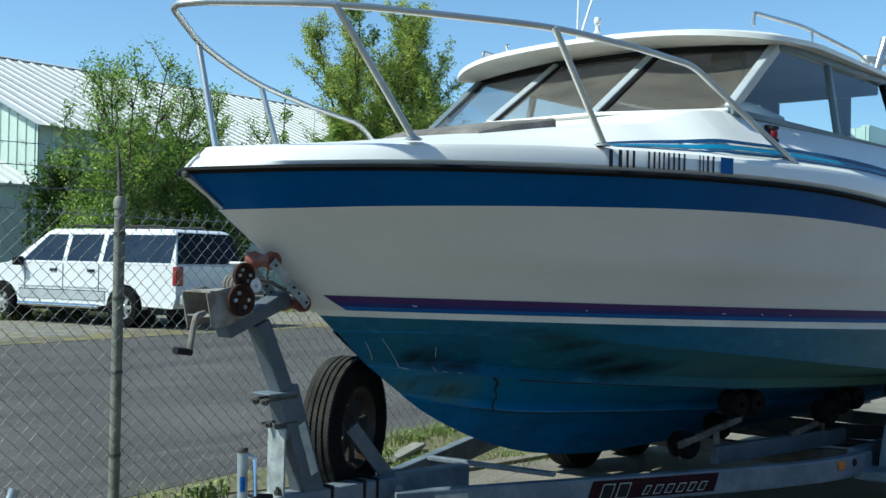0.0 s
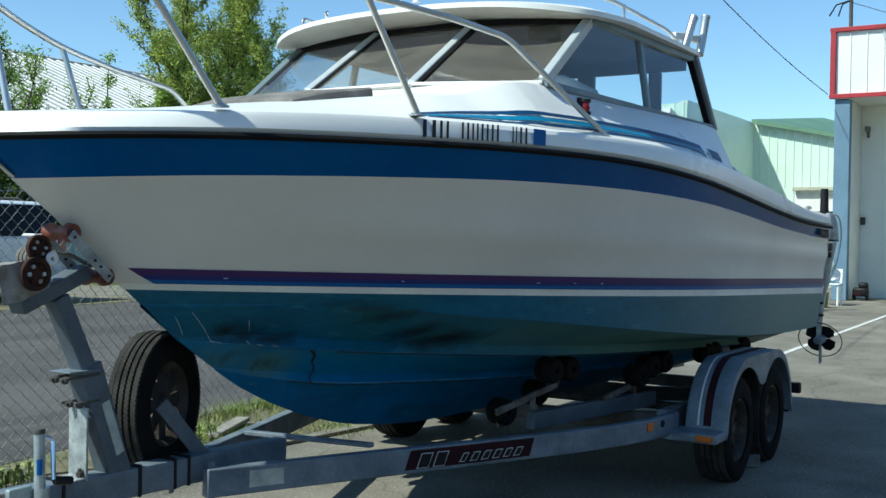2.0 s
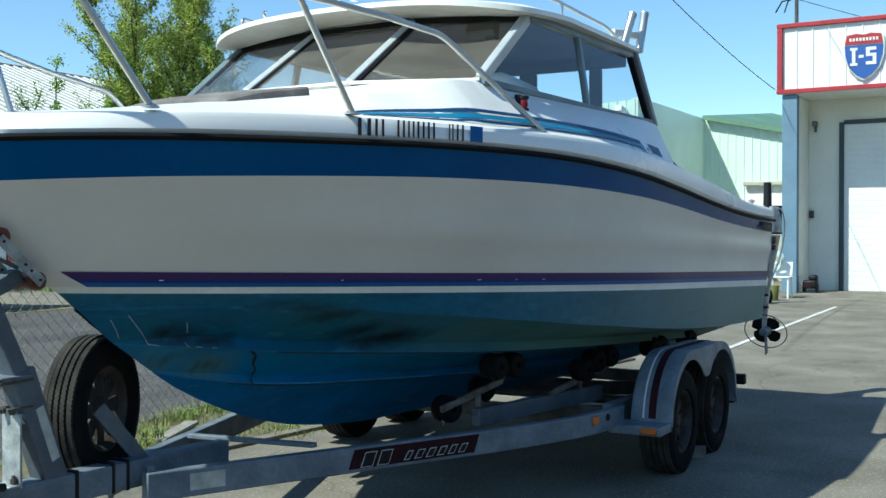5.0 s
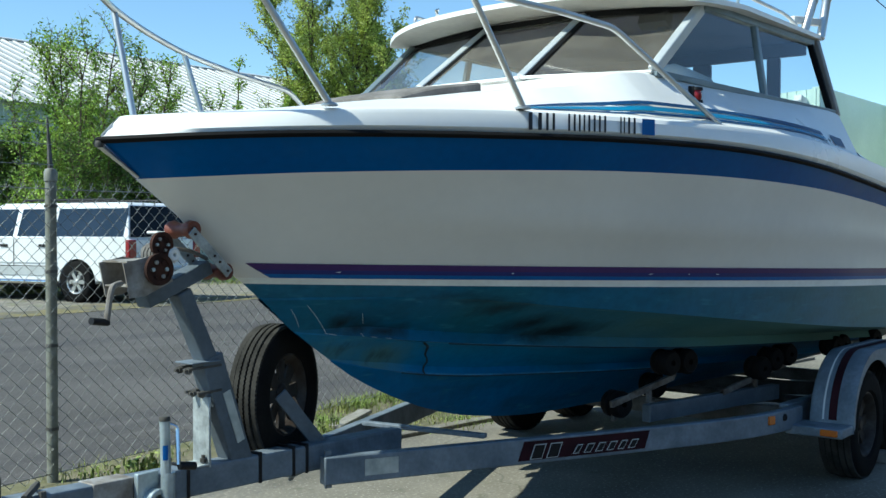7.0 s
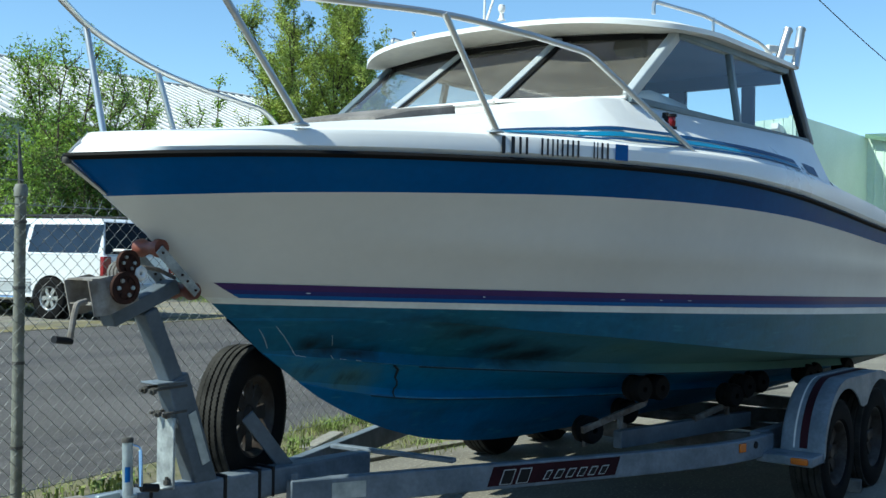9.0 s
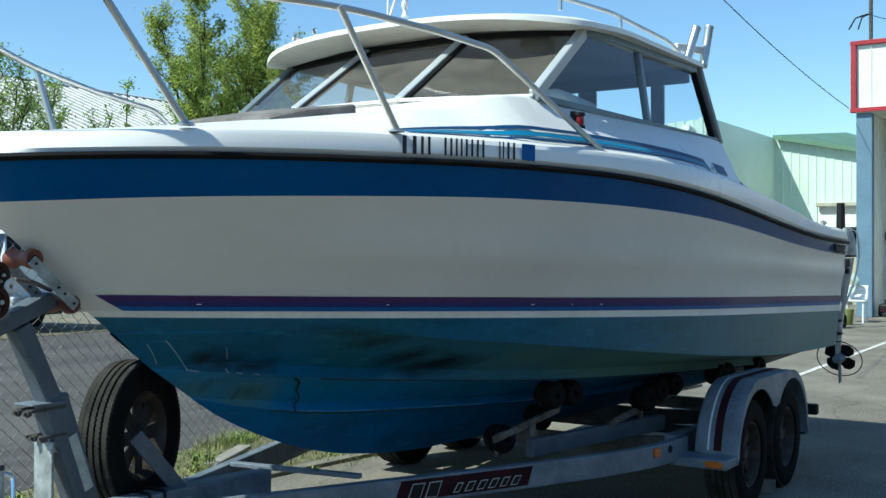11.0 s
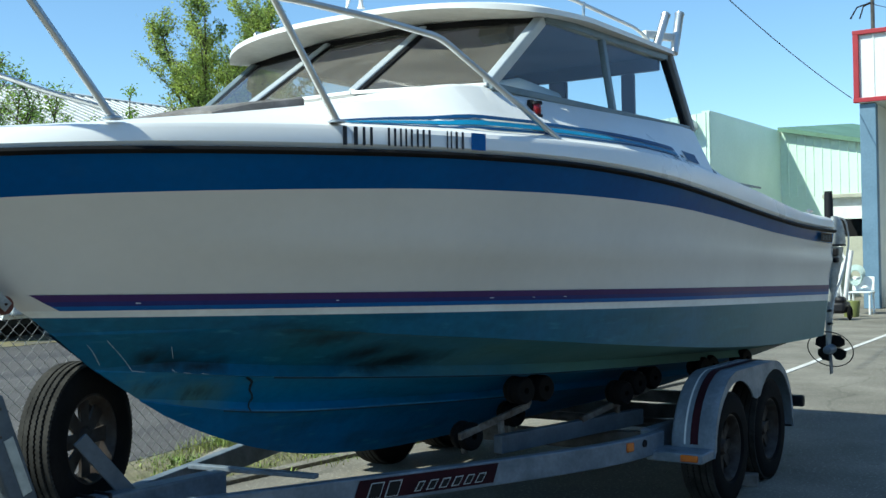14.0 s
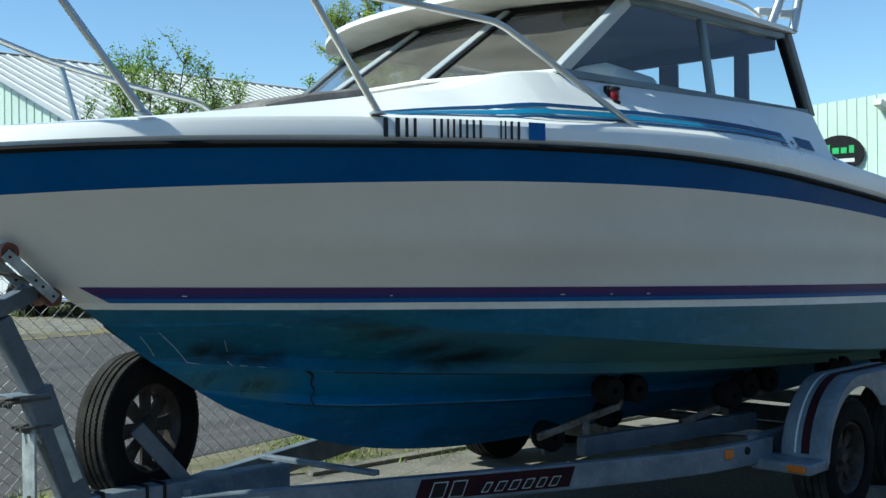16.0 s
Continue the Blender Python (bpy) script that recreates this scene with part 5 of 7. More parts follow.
for x, z, R, y in ((-0.405, 1.243, 0.054, -0.10), (-0.383, 1.325, 0.043, -0.085)):
    bm = BM()
    m = axis_y(x, y, z)
    lathe(bm, ((R * 0.72, 0.0), (R, 0.0), (R, 0.014), (R * 0.72, 0.014)), m, 30, True)
    lathe(bm, ((0, 0.012), (R * 0.72, 0.008), (R * 0.72, 0.003), (0, 0.0)), m, 24)
    gear = part("winch_gear", bm, RUST, trailer, "rusty winch gear", smooth=40)
    for j in range(6):
        bm = BM()
        lathe(bm, ((0, 0.016), (R * 0.13, 0.016), (R * 0.13, 0.008), (0, 0.008)), m @ turn(0, 0, j * 60).to_4x4() @ Matrix.Translation((R * 0.5, 0, 0)), 10)
        part("gear_hole", bm, (ZINC, RUST, GALV_DIRTY)[j % 3], gear, "")
bm = BM()
lathe(bm, ((0.006, 0.018), (0.020, 0.020), (0.026, 0.012), (0.027, 0.0), (0.02, -0.09), (0.006, -0.09)), axis_y(-0.337, -0.085, 1.290), 20, True)
bar(bm, (-0.40, -0.06, 1.366), (-0.365, -0.06, 1.364), 0.06, 0.010)
part("winch_drum", bm, WHITE, trailer, "white winch drum cap", bevel=0.004)
bm = BM()
tube(bm, rounded([(-0.52, -0.06, 1.20), (-0.572, -0.09, 1.195), (-0.582, -0.09, 1.16), (-0.595, -0.09, 1.077)], 0.015), 0.010, 8)
crank = part("winch_crank", bm, GALV_DIRTY, trailer, "")
bm = BM()
tube(bm, [(-0.59, -0.088, 1.078), (-0.66, -0.105, 1.088)], 0.012, 12)
part("crank_grip", bm, DARK, crank, "")
bm = BM()
for j in range(5):
    tube(bm, [(-0.34 + 0.032 * math.cos(a), -0.05 + 0.02 * j, 1.29 + 0.032 * math.sin(a)) for a in np.linspace(0, 6.28, 14)], 0.008, 6)
tube(bm, [(-0.27, -0.02, 1.31), (-0.2, -0.01, 1.30), (-0.12, 0, 1.27)], 0.007, 6)
part("winch_strap", bm, PAD, trailer, "")
# Spare wheel on its bracket.
wheel(trailer, axis_y(0.36, 0.170, 0.710, 20), 0.277, 0.138, 0.165, RIM)
bm = BM()
bar(bm, (0.275, 0.050, 0.73), (0.455, 0.0, 0.50), 0.012, 0.058)
part("spare_bracket", bm, POSTGREY, trailer, "", bevel=0.003)
bm = BM()
box(bm, (3.93, -1.16, 0.035), (0.08, 0.10, 0.07), turn(0, 0, 14))
lone("wheel_chock", bm, PAD, "pale wooden wheel chock on the concrete", "chock", bevel=0.006)

# Chips in the stripes.
for x, w in ((0.28, 0.015), (1.64, 0.022), (1.88, 0.012), (2.07, 0.02), (0.95, 0.01)):
    bm = BM()
    grid_mesh(bm, [[Vector((xx, -ROWS["purple"][1](xx) - 0.006, ROWS["purple"][2](xx) - h)) for xx in (x, x + w)] for h in (0.028, 0.031)])
    part("paint_chip", bm, SCRAPE, boat, "", smooth=None)

# ---- ground ----
CONCRETE = surface("worn_concrete", (0.214, 0.198, 0.164), (0.137, 0.126, 0.103), 1.3, 45, 0.9, vary=0.12, bump=0.004)
ASPHALT = surface("grey_asphalt", (0.094, 0.088, 0.084), (0.068, 0.064, 0.061), 0.8, 90, 0.92, vary=0.12, bump=0.004)
GRAVEL = surface("dry_gravel", (0.22, 0.205, 0.175), (0.115, 0.108, 0.092), 3.0, 50, 0.95, vary=0.16, bump=0.008)
SOIL = surface("weedy_soil", (0.20, 0.175, 0.12), (0.12, 0.12, 0.06), 4.0, 40, 0.95, vary=0.16, bump=0.01)
layer(CONCRETE, "noise", 0.45, 0.50, 0.68, (0.10, 0.095, 0.08), 0.55, detail=7.0)
layer(CONCRETE, "noise", 7.0, 0.60, 0.70, (0.11, 0.11, 0.08), 0.6, detail=8.0)
layer(CONCRETE, "noise", 55.0, 0.60, 0.68, (0.41, 0.385, 0.315), 0.6, detail=2.0)
layer(CONCRETE, "crack", 0.22, 0.0035, 0.001, (0.06, 0.06, 0.045), 0.4)
layer(ASPHALT, "noise", 0.5, 0.52, 0.62, (0.052, 0.049, 0.051), 0.7, rot=(0, 0, 32), stretch=(0.25, 2.2, 1), detail=5.0)
layer(ASPHALT, "noise", 1.5, 0.60, 0.66, (0.12, 0.113, 0.112), 0.5, rot=(0, 0, -18), stretch=(0.3, 3.0, 1), detail=6.0)
layer(ASPHALT, "noise", 60.0, 0.60, 0.70, (0.20, 0.195, 0.19), 0.7, detail=2.0)
layer(ASPHALT, "crack", 0.2, 0.003, 0.001, (0.04, 0.04, 0.04), 0.5)
layer(GRAVEL, "noise", 1.2, 0.54, 0.66, (0.27, 0.22, 0.11), 0.45, detail=7.0)
layer(GRAVEL, "noise", 22.0, 0.56, 0.66, (0.36, 0.34, 0.30), 0.7, detail=3.0)
EDGE = surface("dry_moss_edge", (0.22, 0.185, 0.085), (0.13, 0.12, 0.065), 2.2, 40, 0.95, vary=0.16, bump=0.008)
layer(EDGE, "noise", 1.6, 0.46, 0.56, (0.105, 0.10, 0.085), 0.9, detail=7.0)
layer(GRAVEL, "noise", 2.3, 0.56, 0.66, (0.10, 0.13, 0.035), 0.6, detail=8.0)
PAINTLINE = surface("worn_white_line", (0.62, 0.61, 0.58), (0.45, 0.44, 0.41), 7, 60, 0.8, vary=0.1)


def sheet(name, outline, z, material, label, category, thick=0.3):
    bm = BM()
    prism(bm, outline, thick, Matrix.Translation((0, 0, z - thick)))
    return lone(name, bm, material, label, category, kind="structure", smooth=None)


bm = BM()
bmesh.ops.create_grid(bm, x_segments=60, y_segments=60, size=700)
lone("ground", bm, CONCRETE, "worn pale grey concrete yard", "ground", kind="structure", smooth=None)
fence_y = lambda x: 2.06 + 0.145 * x
sheet("road", [(-30, -2.2), (12, 3.9), (60, 11), (60, 16), (15.9, 12.6), (11.1, 12.75), (6.5, 12.45), (4.5, 12.2), (-30, 9)], 0.004, ASPHALT, "grey asphalt lot behind the chain-link fence", "road", 0.05)
sheet("verge", [(-30, 9), (4.5, 12.2), (6.5, 12.45), (11.1, 12.75), (15.9, 12.6), (60, 16), (60, 29), (-30, 29)], 0.006, GRAVEL, "dry yellowish gravel verge with thin grass", "gravel", 0.05)
sheet("verge_edge", [(-30, 8.95), (4.5, 12.16), (6.5, 12.41), (11.1, 12.71), (15.9, 12.56), (16.0, 13.4), (11.2, 13.9), (9.6, 13.4), (8.2, 13.9), (7.0, 13.3), (6.0, 13.5), (5.2, 12.9), (4.0, 13.1), (2.0, 12.5), (-30, 9.5)], 0.012, EDGE, "dry yellow moss along the edge of the lot", "ground", 0.05)
sheet("planting_strip", [(-8, fence_y(-8) - 0.10), (1.2, fence_y(1.2) - 0.16), (2.4, 1.62), (3.0, 1.50), (5.2, 1.30), (8.5, 1.0), (12, 3.4), (12, fence_y(12) + 0.25), (-8, fence_y(-8) + 0.12)], 0.010, SOIL, "strip of weedy soil along the fence", "soil", 0.05)
bm = BM()
bar(bm, (2.3, 1.60, 0.012), (8.6, 0.93, 0.012), 0.09, 0.03)
lone("slab_edge", bm, CONCRETE, "pale concrete slab edge beside the weeds", "kerb", kind="structure", bevel=0.005)
bm = BM()
bar(bm, (9.6, 0.30, 0.005), (18.5, 0.44, 0.005), 0.075, 0.004)
lone("painted_line", bm, PAINTLINE, "worn white painted line on the concrete", "road marking", kind="structure")

# Unseen dark wall added behind the camera: closes the yard, holds back sky light.
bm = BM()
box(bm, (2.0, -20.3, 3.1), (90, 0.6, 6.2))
lone("sky_block_wall", bm, surface("sky_block_dark", (0.075, 0.08, 0.07), (0.05, 0.055, 0.05), 0.5, 8, 0.8), "added dark wall out of view, holding back sky light", "wall", kind="structure", smooth=None)

# Weeds: blades in tufts.
GRASS = surface("weed_green", (0.16, 0.25, 0.04), (0.26, 0.27, 0.08), 3, 30, 0.7, vary=0.1, island=True)


def blades(name, spots, label, material=GRASS):
    rng = random.Random(len(spots) * 7 + 3)
    verts, faces = [], []
    for x, y, rad, n, h in spots:
        for _ in range(n):
            a, d = rng.uniform(0, 6.283), rad * math.sqrt(rng.random())
            px, py = x + math.cos(a) * d * 1.6, y + math.sin(a) * d * 0.8
            hh, lean, w = h * rng.uniform(0.35, 1.1) * (1.15 - 0.6 * d / rad), rng.uniform(0.1, 1.3), rng.uniform(0.0015, 0.004)
            b = rng.uniform(0, 6.283)
            lx, ly = math.cos(b) * lean * hh, math.sin(b) * lean * hh
            sx, sy = -math.sin(b) * w, math.cos(b) * w
            k = len(verts)
            verts += [(px - sx, py - sy, 0.0), (px + sx, py + sy, 0.0), (px + lx * 0.4 + sx * 0.8, py + ly * 0.4 + sy * 0.8, hh * 0.6), (px + lx * 0.4 - sx * 0.8, py + ly * 0.4 - sy * 0.8, hh * 0.6), (px + lx, py + ly, hh)]
            faces += [(k, k + 1, k + 2, k + 3), (k + 3, k + 2, k + 4)]
    me = bpy.data.meshes.new(name)
    me.from_pydata(verts, [], faces)
    me.materials.append(material)
    return tagged(new(name, me), label, "grass", kind="stuff")


spots = []
rng = random.Random(5)
for i in range(6):
    x = rng.uniform(-1.2, 5.2)
    spots.append((x, fence_y(x) + rng.uniform(-0.12, 0.12), rng.uniform(0.05, 0.14), rng.randint(25, 70), rng.uniform(0.02, 0.07)))
for x, n, h in ((0.81, 110, 0.11), (1.36, 70, 0.08), (3.24, 300, 0.14), (3.6, 300, 0.13), (3.9, 240, 0.11)):
    spots.append((x, fence_y(x) + 0.02, 0.18, n, h))
for i in range(110):
    x = rng.uniform(2.5, 7.5)
    spots.append((x, rng.uniform(1.5, 2.4), rng.uniform(0.1, 0.3), rng.randint(80, 180), rng.uniform(0.03, 0.075)))
blades("weeds", spots, "green weeds and grass tufts along the fence")
spots = [(rng.uniform(3, 16), rng.uniform(17.5, 20.5), 0.5, 160, 0.32) for _ in range(80)]
blades("verge_grass", spots, "tall green grass behind the parked car")

verts, faces = [], []
for x, y, n, w in ((0.96, 1.93, 40, 0.020), (1.10, 1.98, 34, 0.018), (2.48, 2.03, 40, 0.016), (0.70, 1.95, 20, 0.014)):
    for _ in range(n):
        c = Vector((x + rng.gauss(0, 0.06), y + rng.gauss(0, 0.04), rng.uniform(0.02, 0.11)))
        u = Vector((rng.gauss(0, 1), rng.gauss(0, 1), rng.uniform(-0.2, 0.6))).normalized()
        v = u.cross(Vector((rng.gauss(0, 0.4), rng.gauss(0, 0.4), 1))).normalized()
        k = len(verts)
        verts += [tuple(c - u * w), tuple(c + v * w * 0.6), tuple(c + u * w), tuple(c - v * w * 0.6), (c.x, c.y, 0.0)]
        faces += [(k, k + 1, k + 2, k + 3), (k, k + 1, k + 4)]
me = bpy.data.meshes.new("leafy_weeds")
me.from_pydata(verts, [], faces)
me.materials.append(GRASS)
tagged(new("leafy_weeds", me), "low leafy weeds at the slab edge", "weeds", kind="stuff")

bm = BM()
bar(bm, (2.55, 2.00, 0.035), (3.12, 2.24, 0.045), 0.10, 0.028)
lone("plank", bm, surface("weathered_board", (0.36, 0.34, 0.29), (0.22, 0.20, 0.17), 9, 60, 0.9, vary=0.12, stretch=(1, 6, 6)), "weathered grey broken board among the weeds", "plank", bevel=0.006)

# ---- chain-link fence ----
fence = thing("chain_link_fence", (0.55, fence_y(0.55), 0), "galvanised chain-link fence with barbed wire on top", "fence")
WIRE = surface("fence_wire", (0.30, 0.31, 0.30), (0.17, 0.175, 0.17), 20, 90, 0.5, 0.5, vary=0.1)
POSTM = surface("weathered_fence_post", (0.22, 0.225, 0.19), (0.15, 0.15, 0.12), 9, 60, 0.65, 0.2, vary=0.1)
TOPZ = 1.60
verts, faces = [], []
pw, ph, r = 0.090, 0.083, 0.0020


def strand(pts):
    for p, q in zip(pts, pts[1:]):
        d = (q - p).normalized()
        s = d.cross(Vector((0, 1, 0))).normalized()
        u = d.cross(s)
        k = len(verts)
        for e in (p, q):
            for a in (0.3, 1.87, 3.44, 5.01):
                verts.append(tuple(e + (s * math.cos(a) + u * math.sin(a)) * r))
        for j in range(4):
            faces.append((k + j, k + (j + 1) % 4, k + 4 + (j + 1) % 4, k + 4 + j))


for k in range(int(8.8 / (pw / 2))):
    x = -3.4 + k * pw / 2
    strand([Vector((x + ((i + k) % 2) * pw / 2 * 1.03, fence_y(x) + (0.002 if i % 2 else -0.002) + 0.012 * math.sin(x * 2.3 + i * 0.08), 0.03 + i * ph / 2)) for i in range(int(TOPZ / ph * 2) + 1)])
    strand([Vector((x + (0.3 if k % 2 else -0.05) * pw, fence_y(x) + 0.004, TOPZ - 0.012)), Vector((x + (0.3 if k % 2 else -0.05) * pw + (0.016 if k % 2 else -0.016), fence_y(x), TOPZ + 0.035))])
me = bpy.data.meshes.new("wire_fabric")
me.from_pydata(verts, [], faces)
me.materials.append(WIRE)
me.polygons.foreach_set("use_smooth", [True] * len(me.polygons))
ob = new("wire_fabric", me)
ob.parent, ob.matrix_parent_inverse = fence, fence.matrix_basis.inverted()
tagged(ob, "woven diamond wire mesh", kind="stuff")
for px in (0.57, -2.6, 3.92):
    y = fence_y(px) + 0.03
    bm = BM()
    lathe(bm, ((0, -0.05), (0.03, -0.05), (0.03, 1.63), (0.036, 1.635), (0.036, 1.68), (0.028, 1.70), (0, 1.705)), Matrix.Translation((px, y, 0)), 16)
    post = part("post", bm, POSTM, fence, "weathered round steel post")
    bm = BM()
    tube(bm, [(px, y, 1.69), (px + 0.0, y + 0.03, 1.98)], 0.016, 8, 0.005)
    part("barb_arm", bm, GALV_DULL, post, "")
    for z in (0.3, 0.75, 1.15, 1.5):
        bm = BM()
        lathe(bm, ((0.0305, -0.008), (0.034, -0.008), (0.034, 0.008), (0.0305, 0.008)), Matrix.Translation((px, y, z)), 12, True)
        part("tie_band", bm, GALV_DULL, post, "")
for z, sag in ((1.60, 0.01), (0.06, 0.0)):
    bm = BM()
    tube(bm, [(xx, fence_y(xx) + 0.01, z - sag * math.sin(xx * 2)) for xx in np.linspace(-3.4, 5.4, 40)], 0.003, 5)
    part("tension_wire", bm, WIRE, fence)
for k, z in enumerate((1.72, 1.83, 1.94)):
    bm = BM()
    tube(bm, [(xx, fence_y(xx) + 0.01 * k, z - 0.03 * math.sin((xx + 2.6) / 3.17 * math.pi) ** 2) for xx in np.linspace(-3.4, 0.57, 40)], 0.0022, 5)
    for xx in np.arange(-3.3, 0.55, 0.13):
        zz = z - 0.03 * math.sin((xx + 2.6) / 3.17 * math.pi) ** 2
        tube(bm, [(xx - 0.012, fence_y(xx) - 0.01, zz - 0.012), (xx + 0.012, fence_y(xx) + 0.02, zz + 0.012)], 0.0018, 4)
        tube(bm, [(xx - 0.012, fence_y(xx) + 0.02, zz + 0.012), (xx + 0.012, fence_y(xx) - 0.01, zz - 0.012)], 0.0018, 4)
    part("barbed_wire", bm, WIRE, fence, "sagging strand of barbed wire")

# ---- long metal shed behind the trees ----
SHEDROOF = surface("white_metal_roof", (0.54, 0.55, 0.54), (0.47, 0.48, 0.47), 0.7, 12, 0.5, vary=0.03)
SHEDWALL = surface("pale_green_metal_wall", (0.50, 0.60, 0.53), (0.44, 0.53, 0.47), 0.7, 12, 0.5, vary=0.03)


def ribbed(bm, o, along, up, n_len, height_fn, pitch, rib=0.035, width=0.05):
    """A ribbed metal sheet from o, n_len long, its top given by height_fn."""
    o, along, up = Vector(o), Vector(along).normalized(), Vector(up).normalized()
    out = along.cross(up).normalized()
    cols, s = [], 0.0
    while s < n_len:
        for d, h in ((0, 0), (pitch - width * 2, 0), (pitch - width * 1.5, rib), (pitch - width * 0.5, rib)):
            q = min(s + d, n_len)
            cols.append((q, h))
        s += pitch
    cols.append((n_len, 0))
    rows = [[o + along * q + out * h + up * (f * height_fn(q)) for q, h in cols] for f in (0, 1)]
    grid_mesh(bm, rows)


shed = thing("metal_shed", (27, 35, 0), "long pale metal shed with a ribbed white roof", "shed")
X0, X1, Y0, Y1, EA, RI = 15.06, 62.0, 30.0, 40.0, 5.66, 9.47
bm = BM()
ribbed(bm, (X0 - 0.35, Y0 - 0.5, EA - 0.12), (1, 0, 0), (0, 10.5, RI - EA + 0.12), X1 - X0 + 0.7, lambda q: math.hypot(10.5, RI - EA + 0.12), 0.52, 0.035, 0.05)
grid_mesh(bm, [[Vector((X0 - 0.35, Y1, RI)), Vector((X1, Y1, RI))], [Vector((X0 - 0.35, Y1 + 10.5, EA - 0.12)), Vector((X1, Y1 + 10.5, EA - 0.12))]])
part("roof", bm, SHEDROOF, shed, "ribbed white metal roof", smooth=None)
# Grey bars along the roof ribs paint in their shade lines.
RIB_SHADE = surface("rib_shade_grey", (0.28, 0.29, 0.29), (0.21, 0.22, 0.22), 1.0, 12, 0.6, vary=0.06)
bm = BM()
for k in range(88):
    x = X0 - 0.35 + 0.52 * (k + 0.95)
    bar(bm, (x, Y0 - 0.5, EA - 0.085), (x, Y1, RI + 0.035), 0.050, 0.06)
tagged(part("rib_shade_bar", bm, RIB_SHADE, shed, "grey bars painted as shade along the ribs", smooth=None), kind="stuff")
bm = BM()
for sy in (-1, 1):
    grid_mesh(bm, [[Vector((x, Y1 + sy * d, RI + h)) for x in (X0 - 0.4, X1)] for d, h in ((0.0, 0.085), (0.20, 0.015), (0.21, -0.03))])
part("ridge_cap", bm, SHEDROOF, shed, "folded white ridge cap", smooth=None)
bm = BM()
ribbed(bm, (X0, Y1 + 10, 0), (0, -1, 0), (0, 0, 1), 20, lambda q: EA + (RI - EA) * (1 - abs(q - 10) / 10) - 0.1, 0.6, 0.04, 0.05)
part("gable_wall", bm, SHEDWALL, shed, "sunlit ribbed pale green gable wall", smooth=None)
bm = BM()
ribbed(bm, (X0, Y0, 0), (1, 0, 0), (0, 0, 1), X1 - X0, lambda q: EA, 0.6, 0.04, 0.05)
part("eave_wall", bm, SHEDWALL, shed, "", smooth=None)
bm = BM()
ribbed(bm, (X0 - 9.0, Y0, 3.60), (1, 0, 0), (0, 4.4, 1.5), 9.0, lambda q: 6.0, 0.45, 0.08, 0.06)
part("lean_to_roof", bm, SHEDROOF, shed, "ribbed lean-to roof", smooth=None)
bm = BM()
box(bm, (X0 - 4.6, Y0 + 4.3, 1.75), (8.8, 8, 3.5))
part("lean_to", bm, SHEDWALL, shed, "", smooth=None)

# ---- green workshop ----
MINT = surface("mint_green_metal", (0.60, 0.74, 0.63), (0.55, 0.69, 0.58), 0.8, 12, 0.5, vary=0.03)
MINTDARK = surface("darker_green_roof", (0.13, 0.24, 0.15), None, 0.8, 12, 0.5)
BEIGE = surface("beige_header", (0.42, 0.42, 0.34), None, 2, 20, 0.6)
works = thing("green_workshop", (29, 6, 0), "mint green metal workshop with a stepped front", "building")
XA, XB, YA = 23.3, 29.2, 6.0
bm = BM()
ribbed(bm, (XA, YA + 14, 0), (0, -1, 0), (0, 0, 1), 14, lambda q: 4.0 + 0.8 * q / 14, 0.24, 0.02, 0.025)
part("front_wall", bm, MINT, works, "sunlit ribbed front wall", smooth=None)
bm = BM()
box(bm, ((XA + XB) / 2 + 0.02, YA + 0.1, 2.42), (XB - XA, 0.2, 4.84))
part("side_wall", bm, MINT, works, "plain side wall in shade", smooth=None)
bm = BM()
ribbed(bm, (XB, YA, 2.9), (0, -1, 0), (0, 0, 1), 10, lambda q: 1.95 - 0.21 * q, 0.24, 0.02, 0.025)
part("rear_front_wall", bm, MINT, works, "sunlit ribbed recessed wall", smooth=None)
bm = BM()
grid_mesh(bm, [[Vector((XB - 0.25, YA - 10 * t, 4.92 - 2.1 * t)) for t in (0, 1)], [Vector((XB + 9, YA - 10 * t, 5.9 - 3.0 * t)) for t in (0, 1)]])
grid_mesh(bm, [[Vector((XB - 0.25, YA - 10 * t, 4.92 - 2.1 * t)) for t in (0, 1)], [Vector((XB - 0.25, YA - 10 * t, 4.80 - 2.1 * t)) for t in (0, 1)]])
grid_mesh(bm, [[Vector((XA + 0.02, YA, 4.80)), Vector((XB, YA, 4.84))], [Vector((XA + 0.02, YA + 14, 4.0)), Vector((XB, YA + 14, 4.1))]])
part("roof", bm, MINTDARK, works, "", smooth=None)
bm = BM()
box(bm, (XB - 0.1, 1.2, 2.85), (0.16, 7.2, 0.12))
part("canopy", bm, BEIGE, works, "beige canopy beam over the bay", bevel=0.02)
bm = BM()
box(bm, (XB + 0.1, -1.0, 2.50), (0.2, 11.5, 0.58))
part("bay_header", bm, WHITE, works, "", smooth=None)
bm = BM()
box(bm, (XB + 0.05, 5.4, 1.45), (0.1, 1.2, 2.9))
part("front_wall", bm, MINT, works, "", smooth=None)
# Near-black panel stands in for the shade inside the open bay.
bm = BM()
box(bm, (XB + 3, -1.0, 1.9), (0.2, 14, 0.75))
part("bay_back", bm, DARK, works, "dark panel for the shade inside the open bay", smooth=None)
bm = BM()
box(bm, (XB + 0.12, -1.0, 0.85), (0.1, 11.5, 1.7))
part("bay_wall", bm, BEIGE, works, "grey-green bay front", smooth=None)
bm = BM()
bar(bm, (XA - 0.4, YA + 0.4, 4.55), (XA + 0.1, YA + 0.4, 4.45), 0.2, 0.16)
part("flood_light", bm, WHITE, works, "", bevel=0.02)

